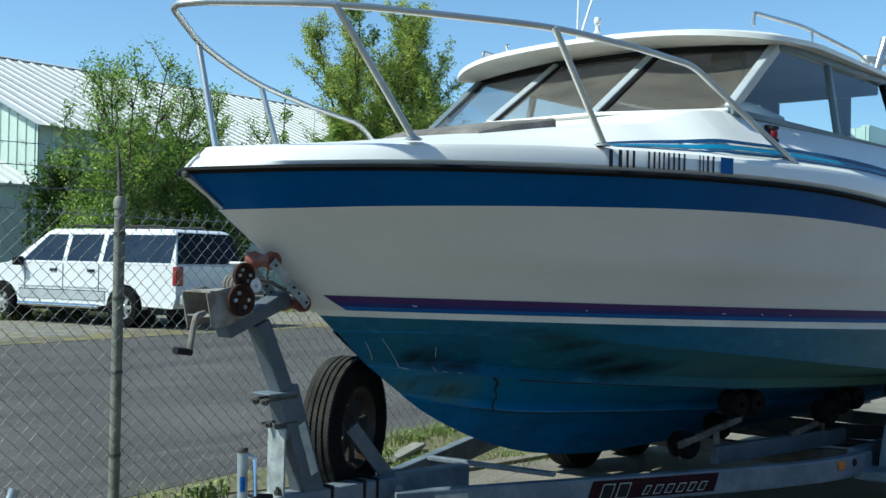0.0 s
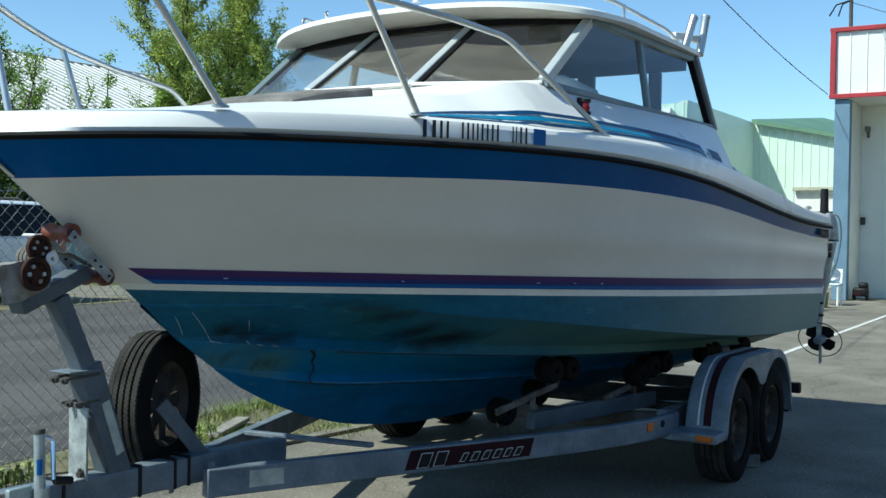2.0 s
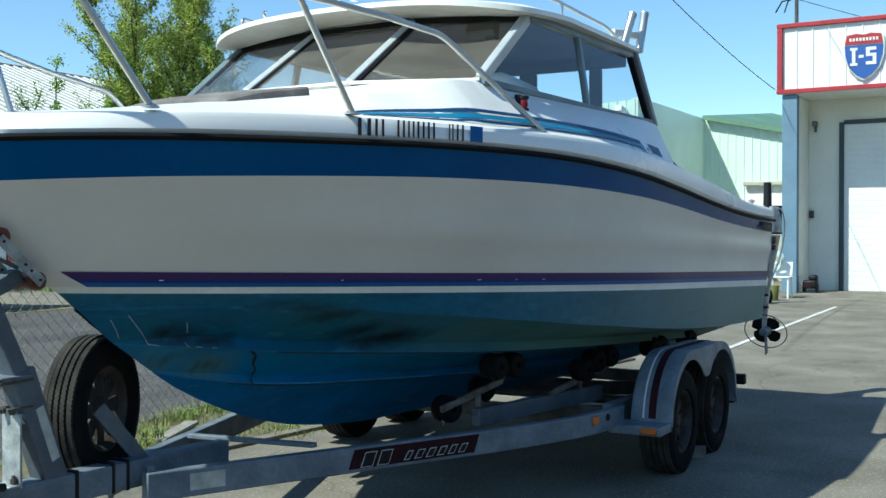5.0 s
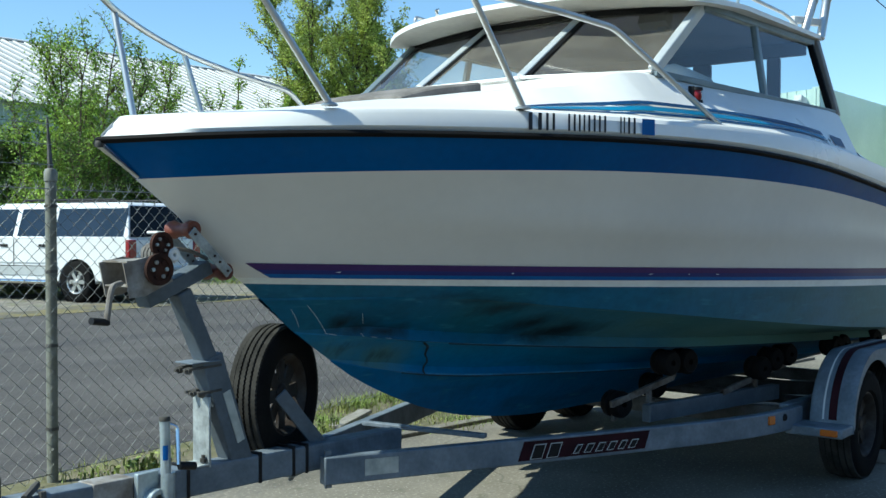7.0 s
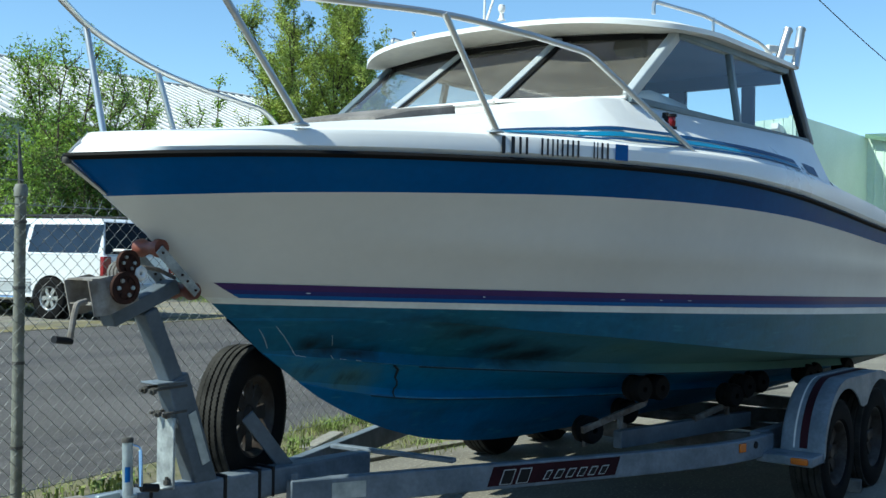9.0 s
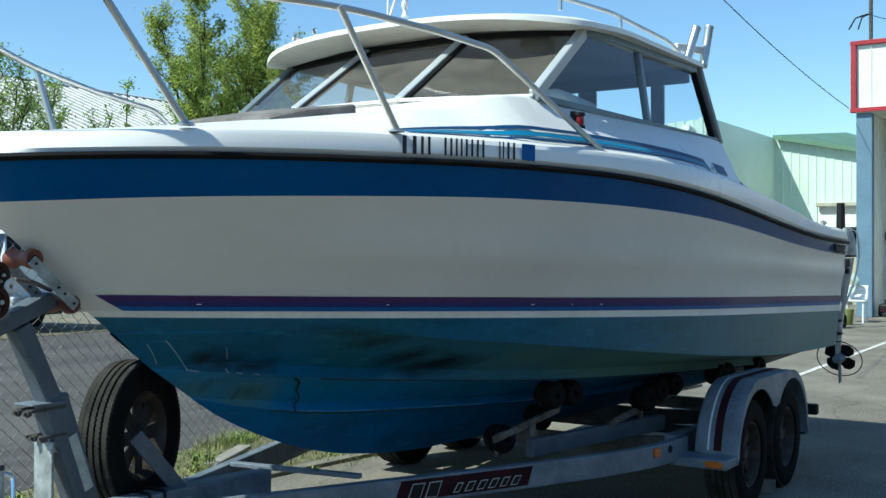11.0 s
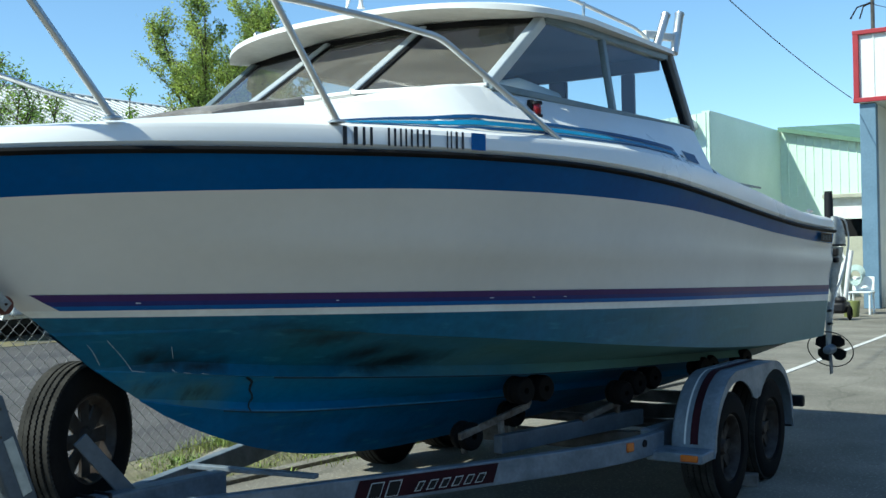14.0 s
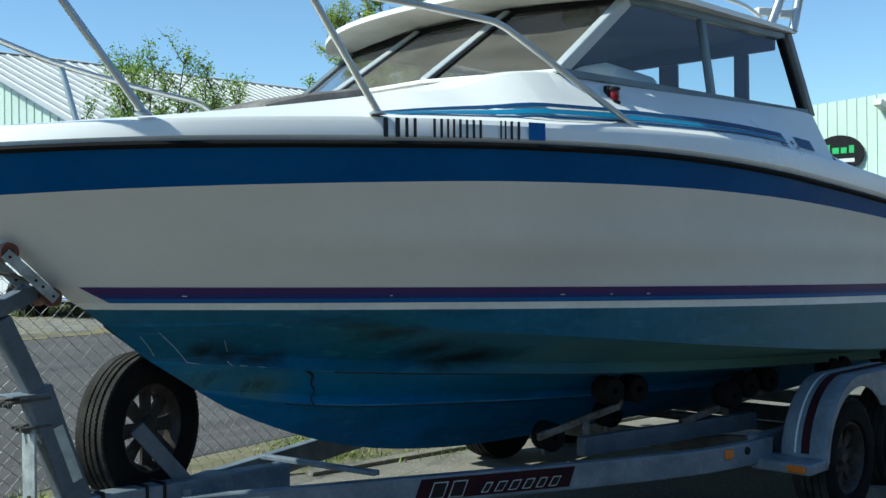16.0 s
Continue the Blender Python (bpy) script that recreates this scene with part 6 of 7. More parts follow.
# ---- auto workshop with a large door ----
CREAM = surface("cream_block_wall", (0.76, 0.77, 0.70), (0.70, 0.71, 0.64), 1.5, 20, 0.7, vary=0.03)
BLUEGREY = surface("blue_grey_steel", (0.14, 0.23, 0.31), (0.11, 0.19, 0.26), 2, 20, 0.5)
SIGNRED = surface("sign_red", (0.36, 0.02, 0.03), None, 2, 20, 0.5, vary=0.03)
SIGNBLUE = surface("shield_blue", (0.025, 0.09, 0.33), None, 2, 20, 0.45, vary=0.03)
PANEL = surface("white_metal_panel", (0.74, 0.76, 0.74), (0.68, 0.70, 0.68), 1.2, 20, 0.5, vary=0.03)
shop = thing("auto_shop", (25, -2, 0), "white auto shop with a red-edged fascia and large roller door", "building")
FX, WX = 22.95, 24.5
bm = BM()
box(bm, (WX + 4.0, -5.6, 2.4), (8.0, 15.4, 4.8))
part("wall", bm, CREAM, shop, "cream rendered wall", smooth=None)
bm = BM()
box(bm, (FX + 0.12, 2.22, 2.3), (0.24, 0.34, 4.6))
part("corner_pier", bm, BLUEGREY, shop, "blue-grey corner pier", bevel=0.01)
bm = BM()
box(bm, (FX + 0.95, 2.22, 2.3), (1.42, 0.30, 4.6))
part("return_wall", bm, CREAM, shop, "cream return wall", smooth=None)
bm = BM()
box(bm, (FX + 0.80, -5.4, 4.66), (1.75, 15.6, 0.08))
part("soffit", bm, CREAM, shop, "", smooth=None)
bm = BM()
ribbed(bm, (FX - 0.02, 2.40, 4.72), (0, -1, 0), (0, 0, 1), 15.4, lambda q: 1.44, 0.36, 0.02, 0.02)
fascia = part("fascia", bm, PANEL, shop, "white ribbed fascia", smooth=None)
bm = BM()
box(bm, (FX + 0.9, -5.4, 5.44), (1.72, 15.4, 1.42))
part("parapet", bm, PANEL, shop, "", smooth=None)
for c, s_ in (((FX - 0.03, -5.35, 6.20), (0.14, 15.7, 0.10)), ((FX - 0.03, -5.35, 4.68), (0.14, 15.7, 0.10)), ((FX - 0.03, 2.43, 5.44), (0.14, 0.12, 1.42))):
    bm = BM()
    box(bm, c, s_)
    part("fascia_trim", bm, SIGNRED, fascia, "red fascia edge", bevel=0.01)
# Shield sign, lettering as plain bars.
shield = [(-0.52, 0.30), (-0.50, 0.0), (-0.40, -0.32), (-0.2, -0.55), (0, -0.66), (0.2, -0.55), (0.40, -0.32), (0.50, 0.0), (0.52, 0.30)]
top_ = [(0.52, 0.33), (0.47, 0.60), (0.2, 0.64), (0.0, 0.60), (-0.2, 0.64), (-0.47, 0.60), (-0.52, 0.33)]
SHIELD = 0.78
to_front = Matrix.Translation((FX - 0.06, 0.59, 5.37)) @ Matrix(((0, 0, -1, 0), (-SHIELD, 0, 0, 0), (0, SHIELD, 0, 0), (0, 0, 0, 1)))
bm = BM()
prism(bm, [(x * 1.08, y * 1.07) for x, y in shield + top_[1:-1]], 0.03, to_front)
sign = part("shield_sign", bm, WHITE, fascia, "shield-shaped sign, blue below red", smooth=None)
bm = BM()
prism(bm, shield, 0.012, to_front @ Matrix.Translation((0, 0, 0.034)))
part("shield_field", bm, SIGNBLUE, sign, "blue field", smooth=None)
bm = BM()
prism(bm, top_, 0.012, to_front @ Matrix.Translation((0, 0, 0.034)))
part("shield_head", bm, SIGNRED, sign, "red band", smooth=None)
for c, s_ in (((-0.27, -0.02), (0.09, 0.36)), ((-0.27, 0.20), (0.2, 0.07)), ((-0.27, -0.24), (0.2, 0.07)), ((-0.07, -0.02), (0.13, 0.08)), ((0.2, 0.19), (0.28, 0.09)), ((0.11, 0.10), (0.10, 0.08)), ((0.2, 0.015), (0.28, 0.08)), ((0.29, -0.10), (0.10, 0.14)), ((0.2, -0.22), (0.28, 0.09))):
    bm = BM()
    box(bm, to_front @ Vector((c[0], c[1], 0.052)), (0.008, s_[0] * SHIELD, s_[1] * SHIELD))
    part("sign_bar", bm, WHITE, sign, "", smooth=None)
for k in range(9):
    bm = BM()
    box(bm, to_front @ Vector((-0.36 + 0.09 * k, 0.47, 0.052)), (0.008, 0.045, 0.07))
    part("sign_bar", bm, WHITE, sign, "", smooth=None)
# Roller door in slats.
bm = BM()
box(bm, (WX - 0.03, 1.31, 2.03), (0.10, 0.11, 4.06))
box(bm, (WX - 0.03, -1.39, 4.06), (0.10, 5.3, 0.10))
box(bm, (WX - 0.03, -4.1, 2.03), (0.10, 0.10, 4.06))
part("door_frame", bm, surface("dark_teal_steel", (0.035, 0.055, 0.065), None, 2, 20, 0.5), shop, "dark teal door frame", bevel=0.01)
bm = BM()
rows = []
n = 26
for i in range(n):
    z = 4.01 * i / n
    for dz, dx in ((0, 0.012), (0.010, 0.018), (4.01 / n - 0.010, 0.018), (4.01 / n - 0.001, 0.012)):
        rows.append([Vector((WX - 0.012 - dx, 1.26, z + dz)), Vector((WX - 0.012 - dx, -4.05, z + dz))])
grid_mesh(bm, rows)
part("roller_door", bm, PANEL, shop, "closed white slatted roller door", smooth=None)
bm = BM()
box(bm, (WX - 0.12, 1.92, 4.05), (0.22, 0.10, 0.12))
box(bm, (WX - 0.02, 1.92, 3.95), (0.06, 0.06, 0.2))
part("wall_camera", bm, PAD, shop, "small grey wall camera", bevel=0.01)
bm = BM()
box(bm, (WX - 0.05, 2.0, 1.85), (0.08, 0.10, 0.18))
part("switch_box", bm, GALV_DULL, shop, "", bevel=0.01)
bm = BM()
tube(bm, [(FX + 0.4, 2.15, 6.2), (FX + 0.4, 2.15, 7.9)], 0.045, 10)
mast = part("service_mast", bm, GALV_DULL, shop, "service mast on the roof edge")
for dy in (-0.05, 0.25, 0.45):
    bm = BM()
    tube(bm, [(FX + 0.4, 2.15, 6.95), (FX + 0.3, 2.15 + dy * 0.7, 6.85), (FX + 0.25, 2.15 + dy, 6.55 + abs(dy) * 0.1)], 0.018, 6)
    part("drip_loop", bm, DARK, mast, "")
# Overhead cables.
CABLE = surface("black_cable", (0.02, 0.02, 0.022), None, 5, 30, 0.6)
for a, b, sag in (((FX, 2.55, 4.75), (4.0, 3.45, 8.4), 0.5), ((FX + 0.4, 2.15, 7.4), (6.0, 0.5, 9.2), 0.4), ((FX + 0.4, 2.15, 6.9), (60.0, -12, 9.2), 0.8)):
    bm = BM()
    a, b = Vector(a), Vector(b)
    tube(bm, [a.lerp(b, t) - Vector((0, 0, sag * 4 * t * (1 - t))) for t in np.linspace(0, 1, 24)], 0.009, 5)
    lone("overhead_cable", bm, CABLE, "thin black overhead service cable", "cable", "overhead cables")
# Clutter by the pier.
chair = thing("plastic_chair", (20.9, 1.98, 0), "white plastic garden chair with a coiled hose", "chair")
for x, y in ((20.7, 1.78), (20.7, 2.18), (21.1, 1.78), (21.1, 2.18)):
    bm = BM()
    tube(bm, [(x, y, 0.0), (x + (0.03 if x < 20.9 else -0.03), y, 0.45)], 0.022, 8)
    part("leg", bm, PANEL, chair)
bm = BM()
box(bm, (20.9, 1.98, 0.45), (0.45, 0.46, 0.03))
part("seat", bm, PANEL, chair, bevel=0.01)
bm = BM()
box(bm, (21.10, 1.98, 0.62), (0.03, 0.44, 0.30), turn(0, 10, 0))
part("backrest", bm, PANEL, chair, bevel=0.015)
hose = BM()
for j in range(6):
    tube(hose, [(20.85 + 0.05 * j * 0.3, 2.08 + (0.12 + 0.01 * j) * math.cos(a), 0.75 + 0.02 * j + 0.16 * math.sin(a)) for a in np.linspace(0, 6.28, 24)], 0.014, 6)
lone("hose", hose, surface("pale_green_hose", (0.45, 0.55, 0.50), None, 6, 40, 0.5), "pale coiled garden hose on the chair", "hose")
bm = BM()
box(bm, (23.3, 1.80, 0.20), (0.32, 0.32, 0.20))
box(bm, (23.3, 1.74, 0.35), (0.22, 0.20, 0.14))
comp = lone("compressor", bm, DARK, "small black and red compressor by the wall", "compressor", bevel=0.05)
bm = BM()
box(bm, (23.13, 1.83, 0.16), (0.03, 0.16, 0.07))
part("red_panel", bm, DARKRED, None, "")
bpy.data.objects["red_panel"].parent = comp
for y in (1.66, 1.94):
    bm = BM()
    lathe(bm, ((0, -0.03), (0.10, -0.03), (0.12, 0), (0.10, 0.03), (0, 0.03)), axis_y(23.3, y, 0.12), 16)
    ob = part("wheel", bm, DARK, None, "")
    ob.parent = comp
bm = BM()
lathe(bm, ((0, 0), (0.14, 0), (0.17, 0.3), (0.16, 0.32), (0, 0.32)), Matrix.Translation((19.9, 1.95, 0)), 16)
lone("bucket", bm, surface("olive_tub", (0.16, 0.18, 0.05), None, 5, 40, 0.6), "olive plastic tub on the concrete", "bucket")
# A black wheeled machine with bright tubular handles.
cart = thing("trolley", (18.9, 1.95, 0), "black wheeled machine with bright tubular handles", "trolley")
bm = BM()
box(bm, (18.9, 1.98, 0.24), (0.50, 0.40, 0.22))
box(bm, (18.8, 1.90, 0.38), (0.26, 0.20, 0.14))
box(bm, (18.82, 2.10, 0.36), (0.20, 0.14, 0.26), turn(0, 0, 12))
part("body", bm, DARK, cart, "black body", bevel=0.06)
for y in (1.74, 2.20):
    bm = BM()
    lathe(bm, ((0.05, -0.03), (0.11, -0.03), (0.14, 0), (0.11, 0.03), (0.05, 0.03)), axis_y(18.85, y, 0.14), 18, True)
    part("wheel", bm, TYRE, cart, "")
bm = BM()
tube(bm, [(18.74, 2.04 + 0.105 * math.cos(a), 0.46 + 0.10 * math.sin(a)) for a in np.linspace(0, 2 * math.pi, 24)], 0.024, 8)
part("pulley", bm, SPANGLE, cart, "pale round pulley rim")
for r, line in ((0.044, ((18.95, 1.84, 0.40), (18.90, 1.77, 0.86), (18.90, 1.70, 1.32))), (0.034, ((18.95, 1.985, 0.42), (18.90, 1.90, 0.85), (18.88, 1.785, 1.20))), (0.020, ((18.92, 1.74, 0.95), (18.90, 1.85, 1.24), (18.90, 1.93, 1.46))), (0.026, ((18.92, 1.96, 0.50), (18.90, 1.985, 0.80), (18.90, 2.00, 1.02))), (0.018, ((18.93, 1.90, 0.40), (18.90, 1.93, 0.80), (18.90, 1.86, 1.10)))):
    bm = BM()
    tube(bm, line, r, 10)
    part("handle", bm, WHITE, cart, "bright white tube")

SIGNGREEN = surface("bright_sign_green", (0.05, 0.50, 0.14), None, 2, 20, 0.5, vary=0.03)
# Oval sign on the green workshop, its writing as plain bars.
bm = BM()
m = Matrix.Translation((XA - 0.06, 7.47, 3.43)) @ Matrix(((0, 0, -1, 0), (-1, 0, 0, 0), (0, 1, 0, 0), (0, 0, 0, 1)))
prism(bm, [(0.62 * math.cos(a), 0.45 * math.sin(a)) for a in np.linspace(0, 6.283, 37)[:-1]], 0.04, m)
oval = part("oval_sign", bm, DARK, works, "black oval sign", smooth=None)
for c, s_, mt in (((-0.28, 0.12), (0.16, 0.22), "g"), ((-0.06, 0.08), (0.16, 0.14), "g"), ((0.14, 0.08), (0.14, 0.14), "g"), ((0.33, 0.10), (0.12, 0.18), "g"), ((0.0, -0.16), (0.8, 0.09), "w")):
    bm = BM()
    box(bm, m @ Vector((c[0], c[1], 0.046)), (0.008, s_[0], s_[1]))
    part("sign_bar", bm, WHITE if mt == "w" else SIGNGREEN, oval, "", smooth=None)
bm = BM()
box(bm, (XA + 1.1, YA - 0.3, 3.05), (2.0, 0.6, 0.05), turn(14, 0, 0))
part("side_awning", bm, GALV, works, "", bevel=0.01)

# ---- parked car ----
CARWHITE = surface("white_car_paint", (0.74, 0.75, 0.75), (0.70, 0.71, 0.71), 2, 20, 0.3, vary=0.015, coat=0.5)
CARGREY = surface("grey_lower_trim", (0.42, 0.44, 0.44), (0.36, 0.38, 0.38), 3, 30, 0.45)
ALLOY = surface("polished_alloy", (0.50, 0.50, 0.49), (0.36, 0.36, 0.35), 6, 40, 0.28, 0.6, vary=0.03)
CARGLASS = surface("dark_car_glass", (0.012, 0.02, 0.03), (0.02, 0.03, 0.045), 2, 20, 0.06, vary=0.02)
heading = math.atan2(0.973, -0.217)
origin = Vector((8.566, 14.632, 0)) + Vector((0.973, 0.217, 0)) * 0.98 + Vector((-0.217, 0.973, 0)) * 1.67
car = thing("suv", origin, "white parked sport utility wagon with dark windows", "car")
CM = Matrix.Translation(origin) @ Matrix.Rotation(heading, 4, "Z")


def car_part(name, bm, mat, parent, label="", **kw):
    bmesh.ops.transform(bm, matrix=CM, verts=bm.verts)
    return part(name, bm, mat, parent, label, **kw)


def hoop(cx, r, n=10):
    return [(cx + r * math.cos(a), 0.36 + r * math.sin(a)) for a in (math.pi - math.pi * i / n for i in range(n + 1))]


bm = BM()
side_out = [(-2.90, 0.48), (-2.86, 0.40), (-2.13, 0.42)] + hoop(-1.67, 0.46) + [(-1.21, 0.40), (1.21, 0.40)] + hoop(1.67, 0.46) + [(2.135, 0.44), (2.20, 0.47), (2.22, 0.62), (2.20, 0.98), (2.14, 1.06), (1.55, 1.16), (1.42, 1.20), (-2.86, 1.20), (-2.92, 1.15), (-2.94, 0.6)]
rows = []
for y, k, dz in ((-0.985, 0.985, 0), (-0.99, 1.0, 0), (-0.955, 1.0, 0.03), (0.955, 1.0, 0.03), (0.99, 1.0, 0), (0.985, 0.985, 0)):
    rows.append([Vector((x * (k if x < -2.5 else 1) + (0.16 if x > 2.13 and abs(y) < 0.96 else 0), y, z + (dz if z > 1.05 else 0))) for x, z in side_out + side_out[:1]])
vs = grid_mesh(bm, rows)
bm.faces.new(vs[0][:-1])
bm.faces.new(vs[-1][:-1][::-1])
body = car_part("body", bm, CARWHITE, car, "white body panels", smooth=35)
bm = BM()
ring_lo = [(-2.90, -0.955), (1.46, -0.955), (1.46, 0.955), (-2.90, 0.955)]
ring_hi = [(-2.72, -0.76), (0.62, -0.76), (0.62, 0.76), (-2.72, 0.76)]
ring_top = [(-2.58, -0.68), (0.50, -0.68), (0.50, 0.68), (-2.58, 0.68)]
lv = [[bm.verts.new((x, y, z)) for x, y in r] for r, z in ((ring_lo, 1.20), (ring_hi, 1.82), (ring_top, 1.87))]
for a, b in zip(lv, lv[1:]):
    for j in range(4):
        bm.faces.new((a[j], a[(j + 1) % 4], b[(j + 1) % 4], b[j]))
bm.faces.new(lv[-1])
car_part("cabin", bm, CARWHITE, car, "white roof and pillars", smooth=None, bevel=0.03)


def side_window(x0, x1, t0, t1, name, side, slant=0.0):
    """A pane on the sloping cabin side, between fractions of its height."""
    bm = BM()
    q = []
    for x, t, s_ in ((x0, t0, 0), (x1, t0, 0), (x1, t1, slant), (x0, t1, 0)):
        q.append(bm.verts.new((x + s_, side * (0.955 - 0.195 * t + 0.006), 1.20 + 0.62 * t)))
    bm.faces.new(q)
    car_part(name, bm, CARGLASS, car, "", smooth=None)


for side in (-1, 1):
    side_window(-2.76, -1.05, 0.06, 0.90, "rear_quarter_window", side)
    side_window(-0.93, -0.09, 0.06, 0.90, "rear_door_window", side)
    side_window(0.03, 1.14, 0.06, 0.90, "front_door_window", side, -0.58)
    for x in (-0.80, 0.22):
        bm = BM()
        box(bm, (x, side * 0.996, 1.06), (0.18, 0.02, 0.05))
        car_part("door_handle", bm, DARK, car, "")
    for x in (-1.0, -0.04, 1.02):
        bm = BM()
        box(bm, (x, side * 0.991, 0.82), (0.012, 0.006, 0.72))
        car_part("door_seam", bm, DARK, body, "")
    bm = BM()
    box(bm, (0, side * 0.993, 0.575), (2.35, 0.014, 0.17))
    car_part("lower_trim", bm, CARGREY, car, "grey lower body trim", bevel=0.005)
    for z in (0.672, 0.735):
        bm = BM()
        box(bm, (0, side * 0.992, z), (2.38, 0.012, 0.014))
        car_part("side_moulding", bm, DARK if z < 0.7 else CARGREY, car, "dark side moulding")
    bm = BM()
    tube(bm, [(-2.3, side * 0.56, 1.885), (-2.2, side * 0.56, 1.93), (0.1, side * 0.56, 1.93), (0.2, side * 0.56, 1.885)], 0.022, 8)
    car_part("roof_rack", bm, DARK, car, "dark roof rack rail")
    bm = BM()
    tube(bm, [(-1.1, side * 1.06, 0.38), (1.1, side * 1.06, 0.38)], 0.045, 10)
    car_part("running_board", bm, CHROME, car, "bright tubular running board")
    bm = BM()
    box(bm, (1.12, side * 1.08, 1.22), (0.12, 0.22, 0.18))
    car_part("door_mirror", bm, DARK, car, "black door mirror", bevel=0.03)
    bm = BM()
    box(bm, (-2.905, side * 0.90, 1.0), (0.10, 0.20, 0.36))
    car_part("tail_light", bm, RED, car, "red tail light", bevel=0.02)
    bm = BM()
    box(bm, (2.33, side * 0.72, 0.86), (0.10, 0.4, 0.2))
    car_part("headlight", bm, PANEL, car, "", bevel=0.02)
    for cx in (-1.67, 1.67):
        bm = BM()
        mm = axis_y(cx, side * 0.90, 0.39, 0 if side < 0 else 180)
        lathe(bm, tyre_profile(0.39, 0.27, 0.22), mm, 30, True)
        w_ = car_part("wheel", bm, TYRE, car, "black tyre on a bright alloy rim", smooth=45)
        bm = BM()
        lathe(bm, ((0, -0.32), (0.452, -0.32), (0.452, 0.06)), axis_y(cx, side * 0.90, 0.365, 0 if side < 0 else 180), 30)
        car_part("wheel_well", bm, DARK, body, "", smooth=40)
        bm = BM()
        lathe(bm, ((0.19, 0.05), (0.06, 0.04), (0, 0.04)), mm, 24)
        car_part("brake_disc", bm, DARK, w_, "", smooth=40)
        bm = BM()
        lathe(bm, ((0.228, -0.10), (0.232, 0.118), (0.222, 0.126), (0.205, 0.118), (0.190, 0.05)), mm, 30)
        car_part("rim", bm, ALLOY, w_, "bright alloy rim", smooth=40)
        bm = BM()
        lathe(bm, ((0, 0.115), (0.035, 0.112), (0.055, 0.10), (0.06, 0.06)), mm, 16)
        for j in range(6):
            prism(bm, [(0.04, -0.032), (0.21, -0.042), (0.21, 0.042), (0.04, 0.032)], 0.03, mm @ turn(0, 0, j * 360 / 6).to_4x4() @ Matrix.Translation((0, 0, 0.07)))
        car_part("spokes", bm, ALLOY, w_, "bright alloy spokes", smooth=None)
bm = BM()
bm.faces.new([bm.verts.new(p) for p in ((-2.912, -0.915, 1.225), (-2.912, 0.915, 1.225), (-2.738, 0.735, 1.80), (-2.738, -0.735, 1.80))])
car_part("rear_window", bm, surface("black_tinted_glass", (0.004, 0.005, 0.007), None, 2, 20, 0.12, vary=0.02, spec=0.12), car, "dark rear window", smooth=None)
bm = BM()
bm.faces.new([bm.verts.new(p) for p in ((1.47, -0.85, 1.235), (1.47, 0.85, 1.235), (0.66, 0.68, 1.78), (0.66, -0.68, 1.78))])
car_part("windscreen", bm, CARGLASS, car, "", smooth=None)
for x, z in ((-3.0, 0.56), (2.40, 0.56)):
    bm = BM()
    box(bm, (x, 0, z), (0.16, 1.86, 0.20))
    car_part("bumper", bm, CARGREY, car, "grey bumper", bevel=0.04)
bm = BM()
box(bm, (-0.3, 0, 0.36), (4.6, 1.7, 0.18))
car_part("underbody", bm, DARK, car, "", smooth=None)

# ---- trees ----
BARK = surface("grey_brown_bark", (0.13, 0.10, 0.075), (0.08, 0.065, 0.05), 8, 40, 0.9, vary=0.15, bump=0.01)


def leaf_material(name, a, b):
    m = surface(name, a, b, 0.9, 12, 0.5, vary=0.05, island=True, spread=(0.3, 0.7))
    n, k = m.node_tree.nodes, m.node_tree.links
    p = n["Principled BSDF"]
    tl, mx = n.new("ShaderNodeBsdfTranslucent"), n.new("ShaderNodeMixShader")
    mx.inputs[0].default_value = 0.5
    k.new(p.inputs["Base Color"].links[0].from_socket, tl.inputs[0])
    k.new(p.outputs[0], mx.inputs[1])
    k.new(tl.outputs[0], mx.inputs[2])
    k.new(mx.outputs[0], n["Material Output"].inputs[0])
    return m


# LEAF_D is LEAF_A darkened: shade on the low trees is in its colour.
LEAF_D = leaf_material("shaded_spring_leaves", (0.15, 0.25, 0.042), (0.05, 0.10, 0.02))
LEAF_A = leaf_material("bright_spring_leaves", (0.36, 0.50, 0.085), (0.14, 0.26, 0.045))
LEAF_B = leaf_material("olive_leaves", (0.52, 0.58, 0.13), (0.22, 0.31, 0.07))
LEAF_C = leaf_material("deep_green_leaves", (0.09, 0.16, 0.03), (0.05, 0.10, 0.02))


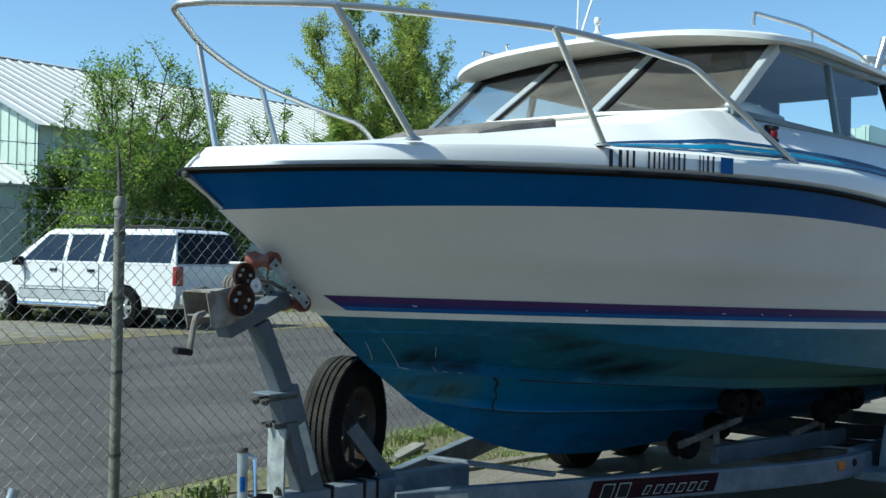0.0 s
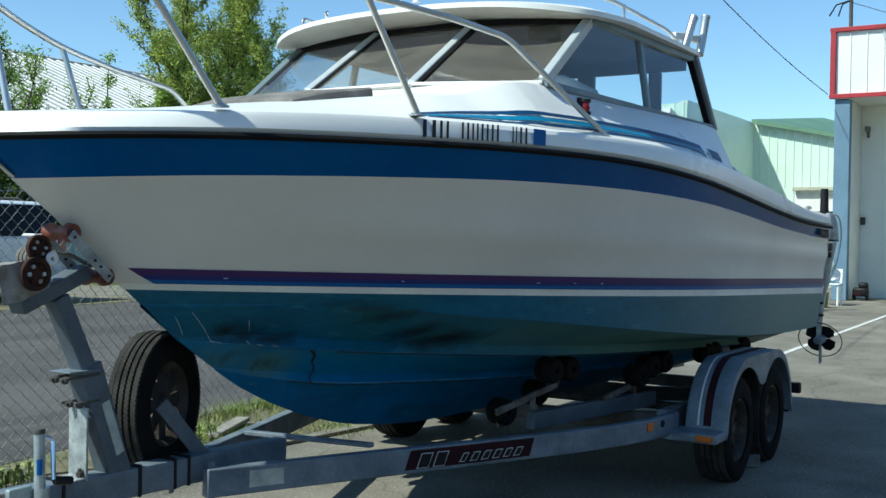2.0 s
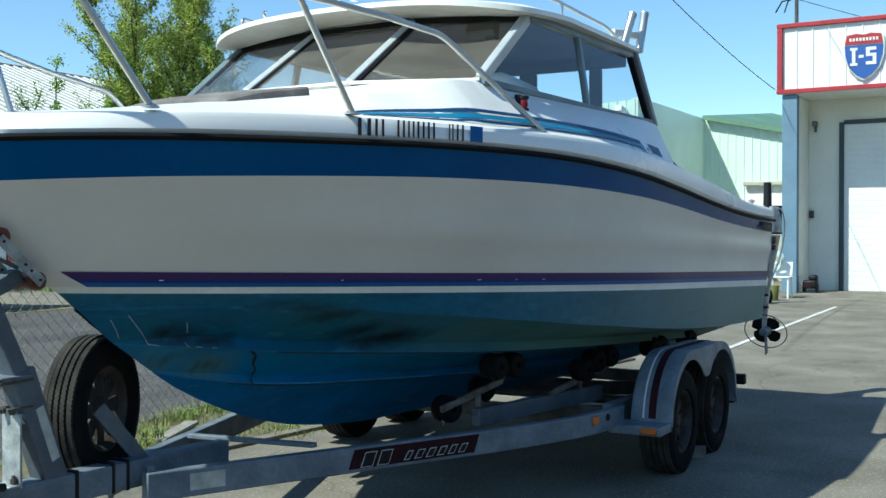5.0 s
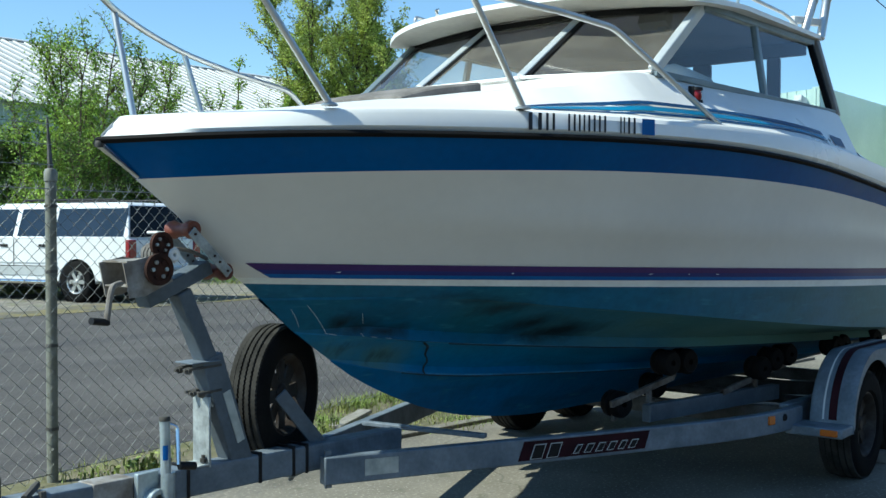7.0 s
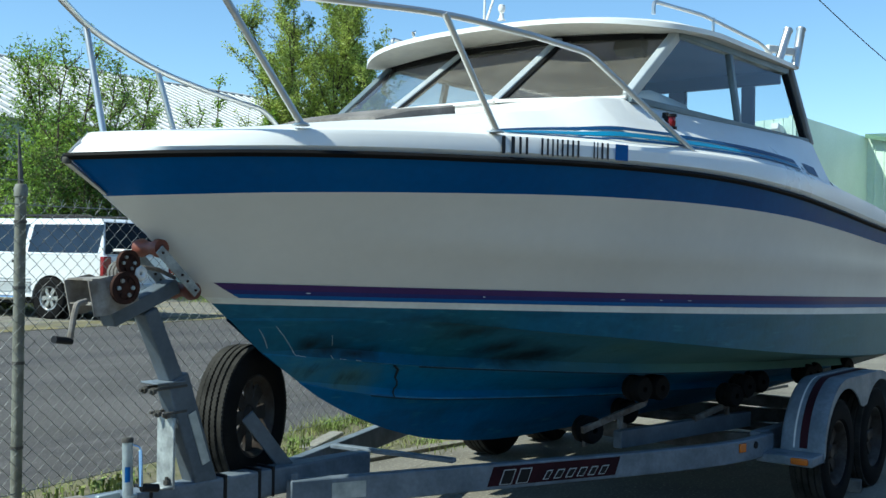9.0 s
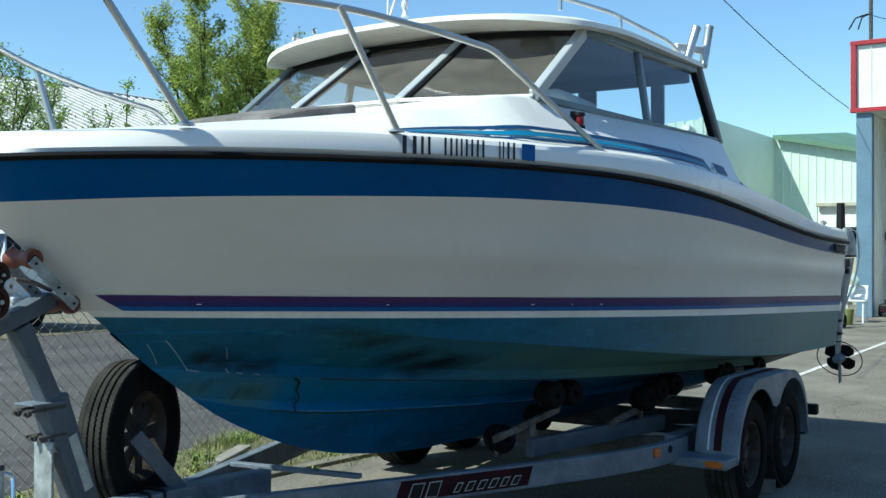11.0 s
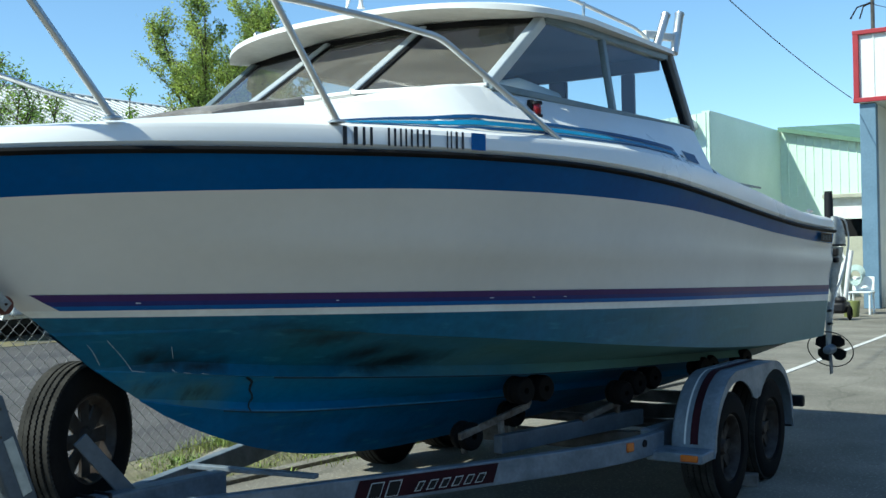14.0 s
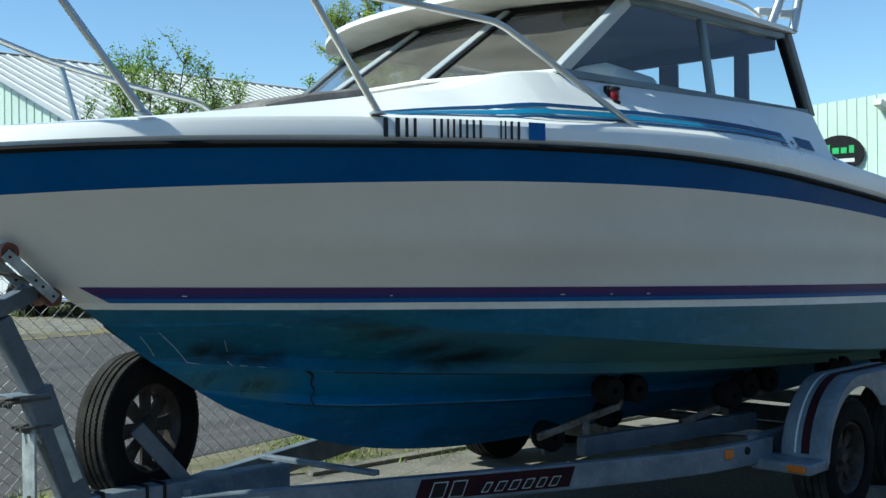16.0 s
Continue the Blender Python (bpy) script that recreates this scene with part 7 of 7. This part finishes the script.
def tree(name, base, height, stems, spread, leaves, mat, seed, label, low=0.1, leaf=0.06, fan=0.15, shoot=0.2, group=""):
    """Thin upright stems with side shoots and twigs; single leaves set along the twigs."""
    rng = random.Random(seed)
    root = thing(name, base, label, "tree", group)
    base = Vector(base)
    bm = BM()
    twigs = []

    def grow(p, d, length, r, depth):
        pts = [p]
        n = (9, 5, 3)[depth]
        for i in range(n):
            d = (d + Vector((rng.gauss(0, 0.07), rng.gauss(0, 0.07), 0.06))).normalized()
            pts.append(pts[-1] + d * length / n)
        tube(bm, pts, r, (7, 5, 3)[depth], r * 0.3, caps=False)
        if depth > 0:
            twigs.extend(zip(pts, pts[1:]))
        for i, q in enumerate(pts[1:], 1):
            h = (q.z - base.z) / height
            if depth < 2 and h > low:
                for _ in range(rng.choice((2, 3)) if depth == 0 else 2):
                    a = rng.uniform(0, 6.283)
                    side = Vector((math.cos(a), math.sin(a), rng.uniform(0.2, 1.0)))
                    dd = (d * 0.45 + side).normalized()
                    size = height * shoot * (1.15 - 0.75 * h) if depth == 0 else length * 0.45
                    grow(q, dd, size * rng.uniform(0.5, 1.3), r * 0.4, depth + 1)

    for s_ in range(stems):
        a = 6.283 * (s_ + rng.uniform(0, 0.6)) / stems
        out = Vector((math.cos(a), math.sin(a), 0))
        grow(base + out * spread * 0.18 * rng.uniform(0.3, 1), (Vector((0, 0, 1)) + out * fan * rng.uniform(0.3, 1.2)).normalized(), height * rng.uniform(0.75, 1.0), 0.0075 * height, 0)
    part("trunk", bm, BARK, root, "thin dark branching stems")
    verts, faces = [], []
    total = sum((q - p).length for p, q in twigs)
    for p, q in twigs:
        thick = rng.choice((0.05, 0.4, 1.2, 2.35))
        for _ in range(int(leaves * thick * (q - p).length / total + rng.random())):
            c = p.lerp(q, rng.random()) + Vector([max(-1.6, min(1.6, rng.gauss(0, 1))) * 0.10 for _k in range(3)])
            u = Vector((rng.gauss(0, 1), rng.gauss(0, 1), rng.gauss(0, 0.6))).normalized()
            v = u.cross(Vector((rng.gauss(0, 1), rng.gauss(0, 1), rng.gauss(0, 1)))).normalized()
            L, W = leaf * rng.uniform(0.6, 1.3), leaf * rng.uniform(0.35, 0.6)
            k = len(verts)
            verts += [tuple(c - u * L), tuple(c + v * W + u * L * 0.1), tuple(c + u * L), tuple(c - v * W + u * L * 0.1)]
            faces.append((k, k + 1, k + 2, k + 3))
    me = bpy.data.meshes.new("crown")
    me.from_pydata(verts, [], faces)
    me.materials.append(mat)
    ob = new("crown", me)
    ob.parent, ob.matrix_parent_inverse = root, root.matrix_basis.inverted()
    tagged(ob, "loose crown of small leaves", kind="stuff")
    return root


TREES = ((12.5, 22.4, 5.7, 3, 2.6, 11000), (13.7, 22.0, 6.5, 4, 2.8, 16000), (14.9, 22.6, 6.9, 4, 2.8, 17000), (16.6, 22.8, 5.6, 4, 2.8, 10000), (12.9, 20.8, 3.6, 4, 2.8, 7500), (14.8, 21.0, 3.6, 4, 2.8, 12000), (11.6, 20.6, 2.5, 5, 2.6, 4200))
for i, (x, y, h, st, sp, lv_) in enumerate(TREES):
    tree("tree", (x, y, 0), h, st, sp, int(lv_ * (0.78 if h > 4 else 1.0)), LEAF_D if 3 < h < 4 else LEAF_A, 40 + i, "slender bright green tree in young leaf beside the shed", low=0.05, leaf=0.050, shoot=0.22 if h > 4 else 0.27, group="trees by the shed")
for i, (x, y, h) in enumerate(((13.6, 25.2, 3.9), (15.4, 24.8, 4.6), (17.2, 25.4, 4.4), (19.0, 25.6, 4.0))):
    tree("shrub", (x, y, 0), h, 5, 2.8, 13000, LEAF_C, 120 + i, "dense dark green shrub against the shed wall", low=0.04, leaf=0.075, fan=0.25, shoot=0.30, group="shrubs by the shed")
tree("tree", (22.8, 22.0, 0), 9.3, 8, 4.2, 125000, LEAF_B, 91, "rounded olive green tree beyond the boat", low=0.15, leaf=0.050, fan=0.27, shoot=0.25)
tree("tree", (19.9, 22.3, 0), 5.9, 5, 2.0, 9000, LEAF_A, 98, "low bright green young tree beyond the boat", low=0.3, leaf=0.07, shoot=0.16)
tree("tree", (18.55, 22.6, 0), 6.7, 1, 1.2, 400, LEAF_A, 97, "thin young tree with sparse leaves", low=0.55, leaf=0.06, shoot=0.06)
